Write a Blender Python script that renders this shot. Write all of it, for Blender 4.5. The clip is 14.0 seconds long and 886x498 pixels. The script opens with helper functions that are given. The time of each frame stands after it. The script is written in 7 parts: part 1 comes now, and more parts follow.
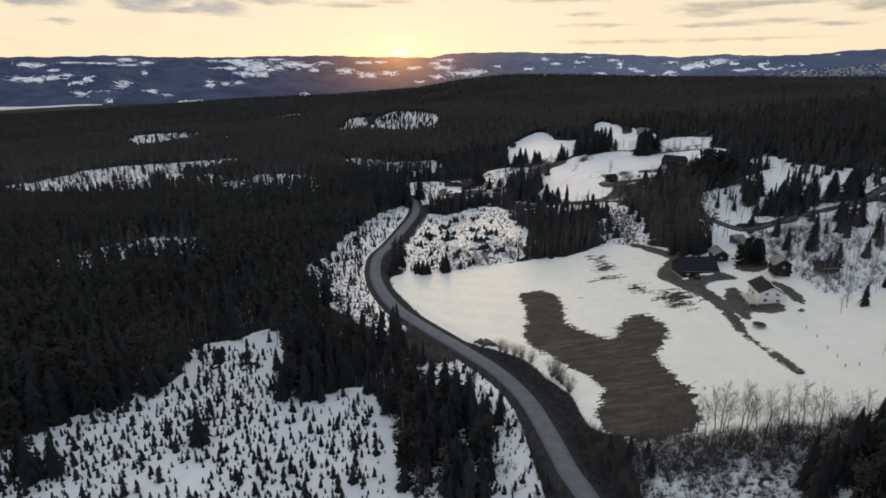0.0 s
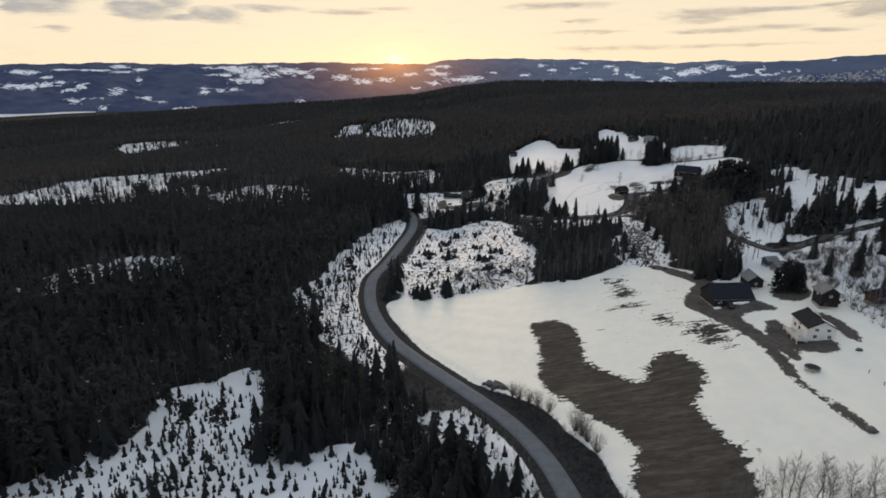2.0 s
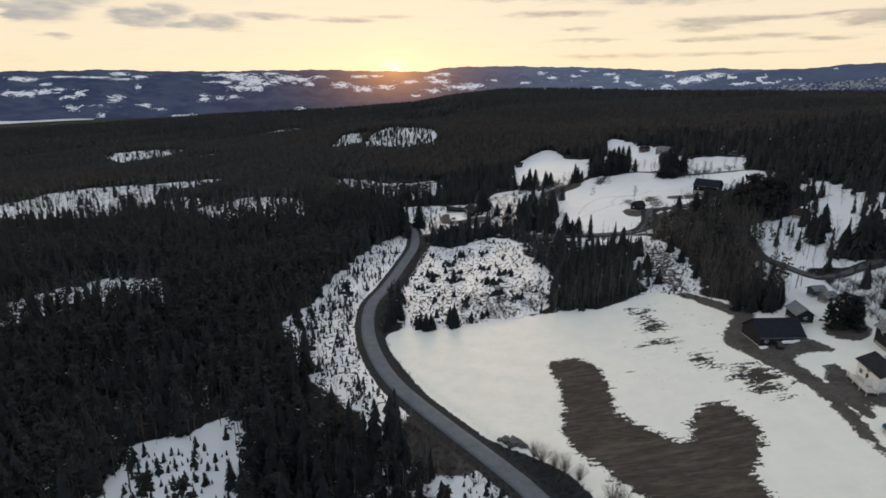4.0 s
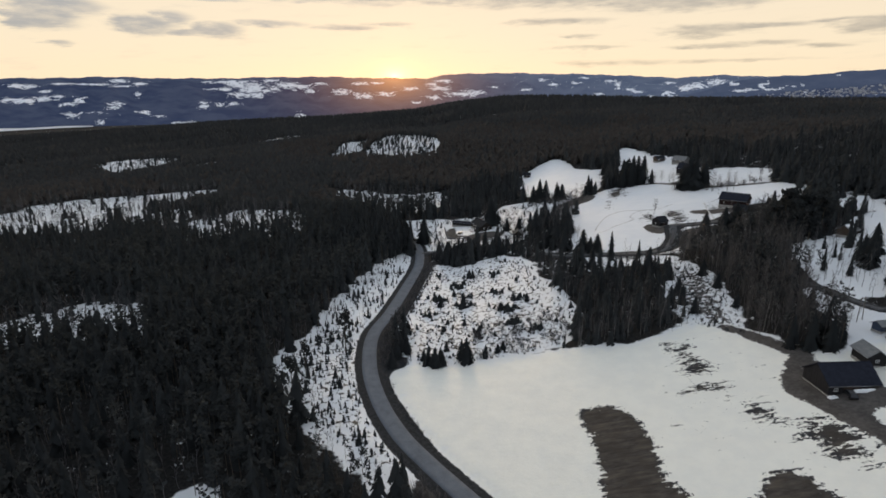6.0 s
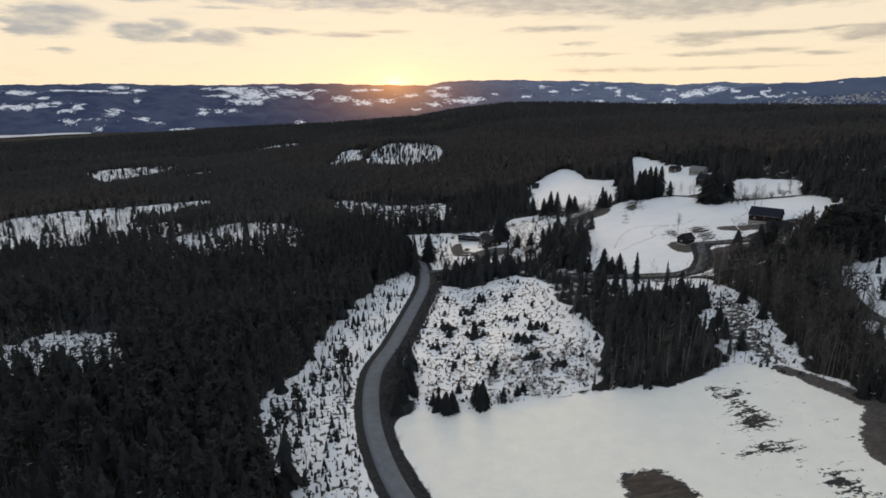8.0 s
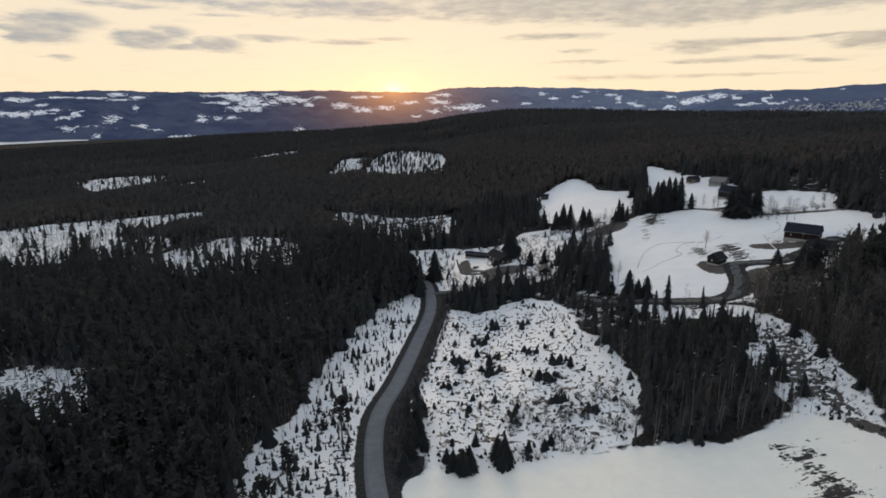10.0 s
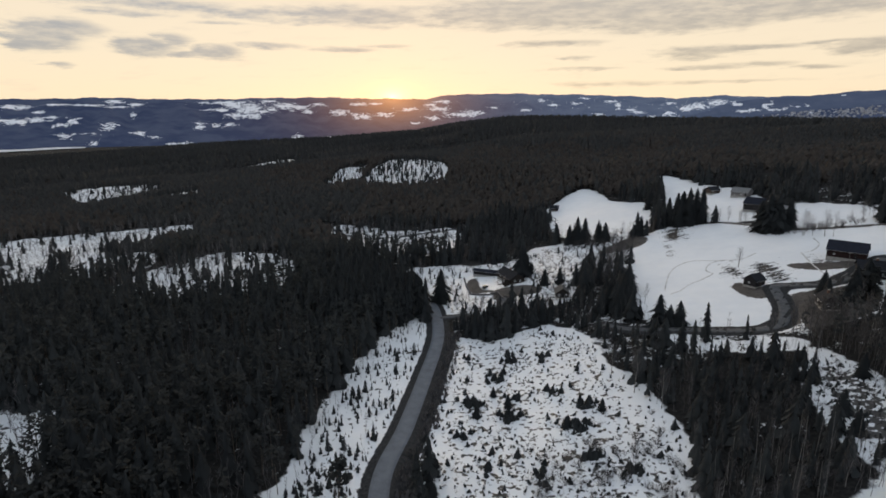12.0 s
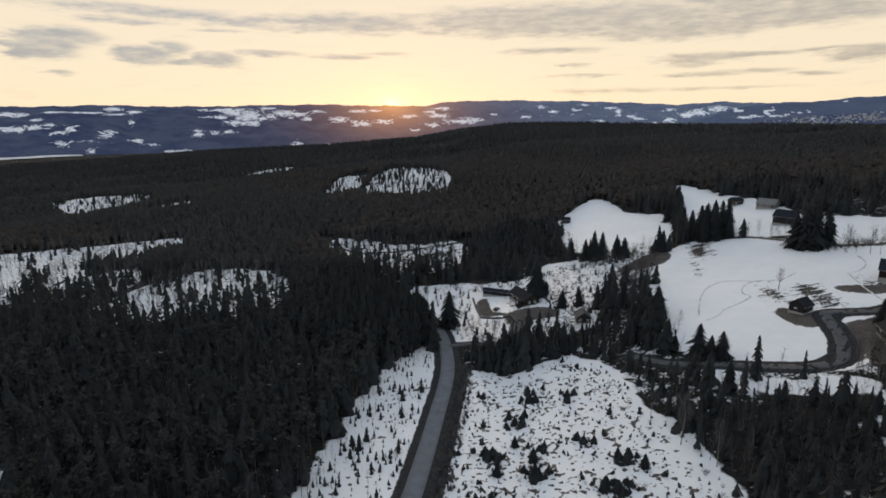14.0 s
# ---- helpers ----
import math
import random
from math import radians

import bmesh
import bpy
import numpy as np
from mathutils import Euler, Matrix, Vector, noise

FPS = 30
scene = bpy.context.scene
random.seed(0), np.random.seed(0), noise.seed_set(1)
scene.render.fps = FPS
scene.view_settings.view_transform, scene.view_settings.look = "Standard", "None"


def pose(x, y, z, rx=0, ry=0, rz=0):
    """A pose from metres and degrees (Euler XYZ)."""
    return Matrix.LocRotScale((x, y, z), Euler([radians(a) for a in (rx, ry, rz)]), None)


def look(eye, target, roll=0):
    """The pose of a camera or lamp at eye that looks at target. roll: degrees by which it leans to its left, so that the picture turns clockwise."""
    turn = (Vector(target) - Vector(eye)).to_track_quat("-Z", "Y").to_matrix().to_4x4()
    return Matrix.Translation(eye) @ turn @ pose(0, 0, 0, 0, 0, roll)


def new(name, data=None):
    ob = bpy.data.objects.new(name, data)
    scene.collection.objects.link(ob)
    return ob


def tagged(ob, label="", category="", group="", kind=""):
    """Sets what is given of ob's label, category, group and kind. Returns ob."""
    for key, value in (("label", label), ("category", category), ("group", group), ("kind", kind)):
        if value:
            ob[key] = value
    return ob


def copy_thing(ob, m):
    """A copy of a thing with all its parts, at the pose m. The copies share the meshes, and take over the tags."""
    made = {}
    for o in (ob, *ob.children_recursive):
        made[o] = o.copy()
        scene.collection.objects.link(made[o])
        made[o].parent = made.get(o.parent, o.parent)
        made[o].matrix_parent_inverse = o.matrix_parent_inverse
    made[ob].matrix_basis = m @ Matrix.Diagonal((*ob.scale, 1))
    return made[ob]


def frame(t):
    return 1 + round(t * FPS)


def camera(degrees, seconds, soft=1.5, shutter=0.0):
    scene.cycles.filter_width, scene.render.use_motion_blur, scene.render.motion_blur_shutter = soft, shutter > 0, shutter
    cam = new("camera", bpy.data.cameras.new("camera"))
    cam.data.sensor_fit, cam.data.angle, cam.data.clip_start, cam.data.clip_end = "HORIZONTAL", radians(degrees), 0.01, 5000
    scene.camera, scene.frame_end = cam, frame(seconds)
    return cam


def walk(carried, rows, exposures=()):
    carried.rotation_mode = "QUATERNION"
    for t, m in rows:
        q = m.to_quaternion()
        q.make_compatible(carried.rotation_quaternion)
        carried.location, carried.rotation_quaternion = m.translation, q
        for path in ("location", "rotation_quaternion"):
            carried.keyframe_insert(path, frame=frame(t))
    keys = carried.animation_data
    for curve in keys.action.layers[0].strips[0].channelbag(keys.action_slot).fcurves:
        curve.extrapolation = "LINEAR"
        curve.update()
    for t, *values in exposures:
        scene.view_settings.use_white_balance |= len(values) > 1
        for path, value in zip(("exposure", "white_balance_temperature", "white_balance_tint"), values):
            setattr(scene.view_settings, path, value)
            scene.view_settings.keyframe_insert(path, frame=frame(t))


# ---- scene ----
cam = camera(76.6, 14.0, 1.7)
METRES, EYE, TILT, LEAN, TURN = 165.0, 85.0, -17.4, 0.0, 0.0
ROWS = [
    (0.0, 0.0, 0.0, 0.0, 0.0, 0.0, 0.0),
    (0.5, -0.0028, 0.0343, 0.0104, -0.06, 0.17, 0.1),
    (1.0, -0.0058, 0.0672, 0.0206, -0.16, 0.31, 0.14),
    (1.5, -0.0086, 0.1001, 0.0305, -0.24, 0.44, 0.19),
    (2.0, -0.0114, 0.1328, 0.0406, -0.35, 0.6, 0.22),
    (2.5, -0.0138, 0.1656, 0.0511, -0.4, 0.77, 0.23),
    (3.0, -0.0165, 0.1987, 0.0615, -0.42, 0.96, 0.19),
    (5.5, -0.0394, 0.3655, 0.114, -0.37, 1.79, 0.14),
    (6.0, -0.0444, 0.3997, 0.1247, -0.37, 1.96, 0.18),
    (6.5, -0.0497, 0.4341, 0.1356, -0.35, 2.12, 0.16),
    (7.0, -0.055, 0.4685, 0.1466, -0.37, 2.27, 0.18),
    (7.5, -0.0605, 0.5033, 0.1569, -0.42, 2.46, 0.18),
    (8.0, -0.0656, 0.5365, 0.1675, -0.43, 2.61, 0.17),
    (10.5, -0.0934, 0.7069, 0.2213, -0.53, 3.45, 0.2),
    (11.0, -0.0988, 0.7414, 0.2319, -0.57, 3.62, 0.21),
    (11.5, -0.104, 0.7755, 0.2427, -0.58, 3.77, 0.26),
    (12.0, -0.1096, 0.8097, 0.2534, -0.6, 3.93, 0.3),
    (12.5, -0.1147, 0.8437, 0.2641, -0.61, 4.1, 0.36),
    (13.0, -0.1203, 0.8776, 0.2748, -0.64, 4.28, 0.34),
    (13.5, -0.1249, 0.9118, 0.286, -0.64, 4.41, 0.41),
    (14.0, -0.1302, 0.9457, 0.2964, -0.65, 4.59, 0.43),
]
walk(cam, [(t, pose(0, 0, EYE, TILT, LEAN, TURN) @ pose(METRES * x, METRES * y, METRES * z, 90 + pitch, roll, yaw)) for t, x, y, z, yaw, pitch, roll in ROWS])

# ---- world, sun ----
SUN_AZ, SUN_EL = radians(-4.3), radians(1.7)
LOW_CLOUDS = ((-33.3, 6.29, 2.3, 0.95, 1.0), (-34.1, 5.51, 1.6, 0.43, 0.9), (-31.5, 6.84, 2.1, 0.65, 0.9), (-26.1, 5.73, 2.1, 0.62, 1.0), (-24.0, 6.38, 1.4, 0.5, 0.8),
              (-22.1, 5.28, 2.9, 0.26, 0.75), (-20.2, 5.53, 1.75, 0.55, 1.0), (-16.0, 6.2, 3.2, 0.28, 0.7), (-8.7, 6.0, 2.8, 0.28, 0.65), (-4.9, 6.4, 2.8, 0.18, 0.5),
              (-32.3, 4.01, 0.9, 0.22, 0.7), (11.4, 6.51, 4.0, 0.28, 0.75), (24.4, 5.41, 3.4, 0.4, 0.85), (28.4, 5.54, 3.2, 0.22, 0.85), (24.0, 4.95, 2.1, 0.19, 0.7),
              (36.6, 5.2, 2.5, 0.5, 0.95), (34.8, 5.67, 2.6, 0.17, 0.7), (13.5, 5.19, 1.7, 0.19, 0.6), (14.1, 4.21, 3.4, 0.17, 0.6))
HIGH_CLOUDS = ((25.0, 4.0, 3.0, 0.23, 0.75), (28.9, 4.17, 2.6, 0.22, 0.7), (33.1, 3.76, 1.8, 0.2, 0.7), (27.3, 2.82, 5.1, 0.18, 0.55), (16.8, 2.75, 5.5, 0.34, 0.5),
               (-25.9, 9.2, 7.3, 0.55, 0.65), (-27.3, 8.4, 4.0, 0.33, 0.5), (-18.2, 8.86, 3.5, 0.5, 0.7), (-8.0, 9.01, 7.6, 0.8, 0.8), (12.3, 9.2, 12.7, 1.15, 1.0),
               (22.3, 7.92, 6.7, 0.75, 0.9), (31.7, 8.64, 6.3, 0.95, 0.95), (-19.7, 7.99, 3.0, 0.18, 0.5), (36, 10.2, 14, 1.3, 1.0))


def build_world():
    w = bpy.data.worlds.new("evening_sky")
    scene.world = w
    w.use_nodes = True
    nt = w.node_tree
    nt.nodes.clear()

    def node(kind):
        return nt.nodes.new(kind)

    def math_node(op, a, b=None, c=None, clamp=False):
        n = nt.nodes.new("ShaderNodeMath")
        n.operation = op
        n.use_clamp = clamp
        for i, v in enumerate((a, b, c)):
            if v is None:
                continue
            if isinstance(v, (int, float)):
                n.inputs[i].default_value = v
            else:
                nt.links.new(v, n.inputs[i])
        return n.outputs[0]

    def mix(fac, a, b):
        n = nt.nodes.new("ShaderNodeMix")
        n.data_type = "RGBA"
        if isinstance(fac, (int, float)):
            n.inputs[0].default_value = fac
        else:
            nt.links.new(fac, n.inputs[0])
        for i, v in ((6, a), (7, b)):
            if isinstance(v, tuple):
                n.inputs[i].default_value = (*v, 1)
            else:
                nt.links.new(v, n.inputs[i])
        return n.outputs[2]

    def ramp(v, lo, hi):
        n = nt.nodes.new("ShaderNodeMapRange")
        n.interpolation_type = "SMOOTHSTEP"
        nt.links.new(v, n.inputs[0])
        n.inputs[1].default_value, n.inputs[2].default_value = lo, hi
        return n.outputs[0]

    co = node("ShaderNodeTexCoord").outputs["Generated"]
    sep = node("ShaderNodeSeparateXYZ")
    nt.links.new(co, sep.inputs[0])
    az = math_node("MULTIPLY", math_node("ARCTAN2", sep.outputs[0], sep.outputs[1]), 57.2958)
    el = math_node("MULTIPLY", math_node("ARCSINE", sep.outputs[2]), 57.2958)
    flat = node("ShaderNodeCombineXYZ")
    nt.links.new(math_node("MULTIPLY", az, 0.22), flat.inputs[0])
    nt.links.new(el, flat.inputs[1])
    n1 = node("ShaderNodeTexNoise")
    nt.links.new(flat.outputs[0], n1.inputs["Vector"])
    n1.inputs["Scale"].default_value, n1.inputs["Detail"].default_value, n1.inputs["Roughness"].default_value = 0.75, 6, 0.6
    n2 = node("ShaderNodeTexNoise")
    nt.links.new(flat.outputs[0], n2.inputs["Vector"])
    n2.inputs["Scale"].default_value, n2.inputs["Detail"].default_value, n2.inputs["Roughness"].default_value = 1.9, 7, 0.62
    # shear, so that the banks trail upwards to the north-east
    drift = node("ShaderNodeCombineXYZ")
    nt.links.new(math_node("MULTIPLY", az, 0.16), drift.inputs[0])
    nt.links.new(math_node("MULTIPLY_ADD", az, -0.05, el), drift.inputs[1])
    n3 = node("ShaderNodeTexNoise")
    nt.links.new(drift.outputs[0], n3.inputs["Vector"])
    n3.inputs["Scale"].default_value, n3.inputs["Detail"].default_value, n3.inputs["Roughness"].default_value = 1.5, 7, 0.66
    az2 = math_node("MULTIPLY_ADD", math_node("SUBTRACT", n2.outputs[0], 0.5), 3.2, az)
    el2 = math_node("MULTIPLY_ADD", math_node("SUBTRACT", n3.outputs[0], 0.5), 0.75, el)
    total = None
    # azimuth, height, half width, half height of each cloud bank, in degrees, and its thickness
    for a, e, wd, ht, den in (*LOW_CLOUDS, *HIGH_CLOUDS):
        u = math_node("POWER", math_node("ABSOLUTE", math_node("MULTIPLY", math_node("SUBTRACT", az2, a), 1 / wd)), 2.0)
        v = math_node("POWER", math_node("ABSOLUTE", math_node("MULTIPLY", math_node("SUBTRACT", el2, e), 1 / ht)), 2.0)
        g = math_node("MULTIPLY", math_node("EXPONENT", math_node("MULTIPLY", math_node("ADD", u, v), -0.6)), den)
        total = g if total is None else math_node("MAXIMUM", total, g)
    ragged = math_node("MULTIPLY_ADD", math_node("SUBTRACT", n3.outputs[0], 0.5), 0.7, math_node("MULTIPLY_ADD", math_node("SUBTRACT", n2.outputs[0], 0.5), 0.45, total))
    banks = math_node("MULTIPLY", ramp(ragged, 0.14, 0.72), ramp(total, 0.04, 0.3))
    wisps = math_node("MULTIPLY", ramp(n3.outputs[0], 0.52, 0.74), 0.2)
    high = math_node("MULTIPLY", ramp(el, 9.8, 22), ramp(n1.outputs[0], 0.3, 0.62))
    cloud = math_node("MAXIMUM", math_node("MAXIMUM", banks, wisps), high, clamp=True)
    # clear part: cream near the horizon, paler and greyer overhead, golden round the sun
    base = mix(ramp(el, 7, 50), (0.925, 0.765, 0.575), (0.585, 0.665, 0.775))
    dx = math_node("MULTIPLY", math_node("SUBTRACT", az, math.degrees(SUN_AZ)), 0.55)
    dy = math_node("SUBTRACT", el, math.degrees(SUN_EL))
    rr = math_node("SQRT", math_node("ADD", math_node("MULTIPLY", dx, dx), math_node("MULTIPLY", dy, dy)))
    glow = math_node("MULTIPLY", math_node("EXPONENT", math_node("MULTIPLY", rr, -0.7)), 0.6)
    base = mix(glow, base, (1.3, 0.86, 0.5))
    base = mix(math_node("EXPONENT", math_node("MULTIPLY", rr, -2.2)), base, (3.2, 2.1, 1.0))
    back = ramp(math_node("ABSOLUTE", az), 60, 170)
    base = mix(back, base, (0.515, 0.605, 0.75))
    tint = mix(ramp(az, -24, 10), (0.385, 0.37, 0.385), (0.47, 0.405, 0.35))
    cl = mix(ramp(el, 4, 30), tint, (0.565, 0.60, 0.645))
    lit = mix(math_node("MULTIPLY", cloud, math_node("MULTIPLY_ADD", ramp(n2.outputs[0], 0.3, 0.68), 0.42, 0.56)), base, cl)
    sky = node("ShaderNodeTexSky")
    sky.sky_type, sky.sun_disc, sky.sun_elevation, sky.sun_rotation = "NISHITA", False, SUN_EL, SUN_AZ
    sky.air_density, sky.dust_density = 0.85, 0.15
    b1 = node("ShaderNodeBackground")
    nt.links.new(sky.outputs[0], b1.inputs[0])
    b1.inputs[1].default_value = 0.028
    b2 = node("ShaderNodeBackground")
    nt.links.new(lit, b2.inputs[0])
    b2.inputs[1].default_value = 0.96
    add = node("ShaderNodeAddShader")
    nt.links.new(b1.outputs[0], add.inputs[0])
    nt.links.new(b2.outputs[0], add.inputs[1])
    out = node("ShaderNodeOutputWorld")
    nt.links.new(add.outputs[0], out.inputs[0])


build_world()
sun_data = bpy.data.lights.new("sun", "SUN")
sun_data.energy, sun_data.angle, sun_data.color = 1.7, radians(28), (1.0, 0.72, 0.42)
sun = new("sun", sun_data)
sun.matrix_world = look((0, 0, 300), (-math.sin(SUN_AZ) * 100, -math.cos(SUN_AZ) * 100, 300 - 100 * math.tan(radians(7))))


# ---- materials ----
class Mat:
    """A small helper for node materials."""

    def __init__(self, name, rough=0.9, metal=0.0, spec=0.3):
        self.m = bpy.data.materials.new(name)
        self.m.use_nodes = True
        self.nt = self.m.node_tree
        self.b = self.nt.nodes["Principled BSDF"]
        self.b.inputs["Roughness"].default_value = rough
        self.b.inputs["Metallic"].default_value = metal
        self.b.inputs["Specular IOR Level"].default_value = spec
        self.pos = self.nt.nodes.new("ShaderNodeNewGeometry").outputs["Position"]
        self.loc = self.nt.nodes.new("ShaderNodeTexCoord").outputs["Object"]

    def put(self, v, socket):
        if isinstance(v, tuple):
            socket.default_value = (*v, 1) if len(v) == 3 else v
        elif isinstance(v, (int, float)):
            socket.default_value = v
        else:
            self.nt.links.new(v, socket)

    def noise(self, scale, detail=4, rough=0.55, stretch=None, turn=0.0, local=False, distort=0.0):
        src = self.loc if local else self.pos
        if stretch:
            mp = self.nt.nodes.new("ShaderNodeMapping")
            mp.inputs["Scale"].default_value = stretch
            mp.inputs["Rotation"].default_value = (0, 0, radians(turn))
            self.nt.links.new(src, mp.inputs[0])
            src = mp.outputs[0]
        n = self.nt.nodes.new("ShaderNodeTexNoise")
        self.nt.links.new(src, n.inputs["Vector"])
        n.inputs["Scale"].default_value, n.inputs["Detail"].default_value = scale, detail
        n.inputs["Roughness"].default_value, n.inputs["Distortion"].default_value = rough, distort
        return n.outputs[0]

    def attr(self, name):
        n = self.nt.nodes.new("ShaderNodeAttribute")
        n.attribute_name = name
        return n.outputs["Fac"]

    def object_random(self):
        return self.nt.nodes.new("ShaderNodeObjectInfo").outputs["Random"]

    def calc(self, op, a, b=0.0, c=None):
        n = self.nt.nodes.new("ShaderNodeMath")
        n.operation = op
        self.put(a, n.inputs[0])
        self.put(b, n.inputs[1])
        if c is not None:
            self.put(c, n.inputs[2])
        return n.outputs[0]

    def step(self, v, lo, hi):
        n = self.nt.nodes.new("ShaderNodeMapRange")
        n.interpolation_type = "SMOOTHSTEP"
        self.put(v, n.inputs[0])
        n.inputs[1].default_value, n.inputs[2].default_value = lo, hi
        return n.outputs[0]

    def mix(self, f, a, b):
        n = self.nt.nodes.new("ShaderNodeMix")
        n.data_type = "RGBA"
        self.put(f, n.inputs[0])
        self.put(a, n.inputs[6])
        self.put(b, n.inputs[7])
        return n.outputs[2]

    def colour(self, c):
        self.put(c, self.b.inputs["Base Color"])
        return self

    def rough(self, v):
        self.put(v, self.b.inputs["Roughness"])
        return self

    def bump(self, h, strength=0.4, dist=0.1):
        n = self.nt.nodes.new("ShaderNodeBump")
        n.inputs["Strength"].default_value, n.inputs["Distance"].default_value = strength, dist
        self.nt.links.new(h, n.inputs["Height"])
        self.nt.links.new(n.outputs[0], self.b.inputs["Normal"])
        return self

    def thin(self, c, share):
        """Let part of the light through, as needles and twigs do."""
        t = self.nt.nodes.new("ShaderNodeBsdfTranslucent")
        self.put(c, t.inputs["Color"])
        mx = self.nt.nodes.new("ShaderNodeMixShader")
        mx.inputs[0].default_value = share
        self.nt.links.new(self.b.outputs[0], mx.inputs[1])
        self.nt.links.new(t.outputs[0], mx.inputs[2])
        self.nt.links.new(mx.outputs[0], self.nt.nodes["Material Output"].inputs["Surface"])
        return self

    def glow(self, c, strength):
        self.put(c, self.b.inputs["Emission Color"])
        self.put(strength, self.b.inputs["Emission Strength"])
        return self


def plain(name, dark, light, scale=3.0, rough=0.85, metal=0.0, bump=0.3, local=True, stretch=None, spec=0.3):
    k = Mat(name, rough, metal, spec)
    n = k.noise(scale, 5, 0.6, stretch=stretch, local=local)
    fine = k.noise(scale * 9, 3, 0.6, local=local)
    f = k.calc("MULTIPLY_ADD", fine, 0.4, k.calc("MULTIPLY", n, 0.75))
    k.colour(k.mix(k.step(f, 0.3, 0.8), dark, light)).bump(f, bump, 0.05)
    return k.m


def ground_material():
    k = Mat("snowy_ground", 0.8, 0, 0.5)
    big = k.noise(0.035, 4)
    mid = k.noise(0.22, 5, 0.62)
    fine = k.noise(1.1, 4, 0.65)
    grain = k.noise(6.0, 3, 0.6)
    streak = k.noise(0.22, 5, 0.65, stretch=(0.35, 1.6, 1), turn=-14, distort=0.4)
    thin = k.noise(0.75, 6, 0.7, stretch=(0.4, 1.5, 1), turn=-14, distort=0.3)
    # cream open-field snow, bluish elsewhere: sunlight and shade put into the colour
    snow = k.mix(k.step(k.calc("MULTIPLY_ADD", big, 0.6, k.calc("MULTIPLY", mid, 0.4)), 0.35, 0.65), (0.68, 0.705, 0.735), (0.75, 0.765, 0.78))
    lit_snow = k.mix(k.step(mid, 0.3, 0.7), (0.735, 0.73, 0.672), (0.787, 0.777, 0.705))
    snow = k.mix(k.step(k.calc("ADD", k.attr("lit_snow"), k.calc("MULTIPLY", k.calc("SUBTRACT", mid, 0.5), 1.5)), -0.6, 0.6), snow, lit_snow)
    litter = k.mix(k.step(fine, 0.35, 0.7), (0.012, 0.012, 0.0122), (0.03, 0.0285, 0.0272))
    grass = k.mix(k.step(thin, 0.32, 0.68), (0.033, 0.0302, 0.0283), (0.082, 0.074, 0.0665))
    grass = k.mix(k.step(mid, 0.3, 0.75), grass, (0.05, 0.0435, 0.0375))
    mown = k.noise(0.5, 4, 0.6, stretch=(0.12, 1.3, 1), turn=70)
    grass = k.mix(k.calc("MULTIPLY", k.step(mown, 0.42, 0.75), 0.55), grass, (0.135, 0.115, 0.092))
    grass = k.mix(k.step(k.attr("meadow"), -0.2, 0.5), (0.034, 0.036, 0.041), grass)
    mud = k.mix(k.step(k.calc("MULTIPLY_ADD", fine, 0.5, k.calc("MULTIPLY", mid, 0.5)), 0.35, 0.65), (0.056, 0.0515, 0.0485), (0.1, 0.092, 0.086))
    brush = k.mix(k.step(fine, 0.3, 0.75), (0.018, 0.019, 0.021), (0.05, 0.046, 0.042))
    # openings in the woods carry snow, the woods a dark needle floor with a few white gaps
    edge = k.calc("ADD", k.attr("opening"), k.calc("MULTIPLY_ADD", k.calc("SUBTRACT", mid, 0.5), 1.2, k.calc("MULTIPLY", k.calc("SUBTRACT", k.noise(0.07, 3), 0.5), 2.2)))
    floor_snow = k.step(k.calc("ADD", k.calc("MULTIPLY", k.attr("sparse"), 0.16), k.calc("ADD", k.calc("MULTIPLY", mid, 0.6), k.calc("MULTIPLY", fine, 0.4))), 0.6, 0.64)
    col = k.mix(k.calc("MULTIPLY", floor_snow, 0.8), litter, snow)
    lying = k.step(k.calc("ADD", edge, 0.45), -0.12, 0.12)
    col = k.mix(lying, col, snow)
    # low heather, stumps and slash that break through the snow
    b = k.calc("ADD", k.calc("MULTIPLY", k.attr("brush"), 0.45), k.calc("ADD", k.calc("MULTIPLY", k.noise(0.62, 2, 0.5), 0.72), k.calc("MULTIPLY", mid, 0.28)))
    col = k.mix(k.step(b, 1.005, 1.04), col, brush)
    # melted-out meadow, ragged along the streaks
    g = k.calc("ADD", k.attr("meadow"), k.calc("MULTIPLY", k.calc("SUBTRACT", k.calc("MULTIPLY_ADD", streak, 0.3, k.calc("MULTIPLY_ADD", thin, 0.3, k.calc("MULTIPLY_ADD", mid, 0.16, k.calc("MULTIPLY", fine, 0.24)))), 0.5), 6.8))
    col = k.mix(k.step(g, -0.06, 0.12), col, grass)
    m = k.calc("ADD", k.attr("mud"), k.calc("MULTIPLY", k.calc("SUBTRACT", k.calc("MULTIPLY_ADD", mid, 0.5, k.calc("MULTIPLY", fine, 0.5)), 0.5), 2.9))
    col = k.mix(k.step(m, -0.1, 0.1), col, mud)
    v = k.calc("ADD", k.attr("verge"), k.calc("MULTIPLY", k.calc("SUBTRACT", k.calc("MULTIPLY_ADD", mid, 0.5, k.calc("MULTIPLY", fine, 0.5)), 0.5), 1.3))
    bare = k.calc("MAXIMUM", k.step(g, -0.06, 0.12), k.calc("MAXIMUM", k.step(m, -0.1, 0.1), k.step(v, -0.1, 0.1)))
    white = k.calc("MULTIPLY", lying, k.calc("SUBTRACT", 1.0, bare))
    col = k.mix(k.step(v, -0.1, 0.1), col, k.mix(k.step(fine, 0.3, 0.7), (0.017, 0.0185, 0.0205), (0.041, 0.042, 0.0445)))
    k.rough(k.calc("MULTIPLY_ADD", white, -0.3, 0.85))
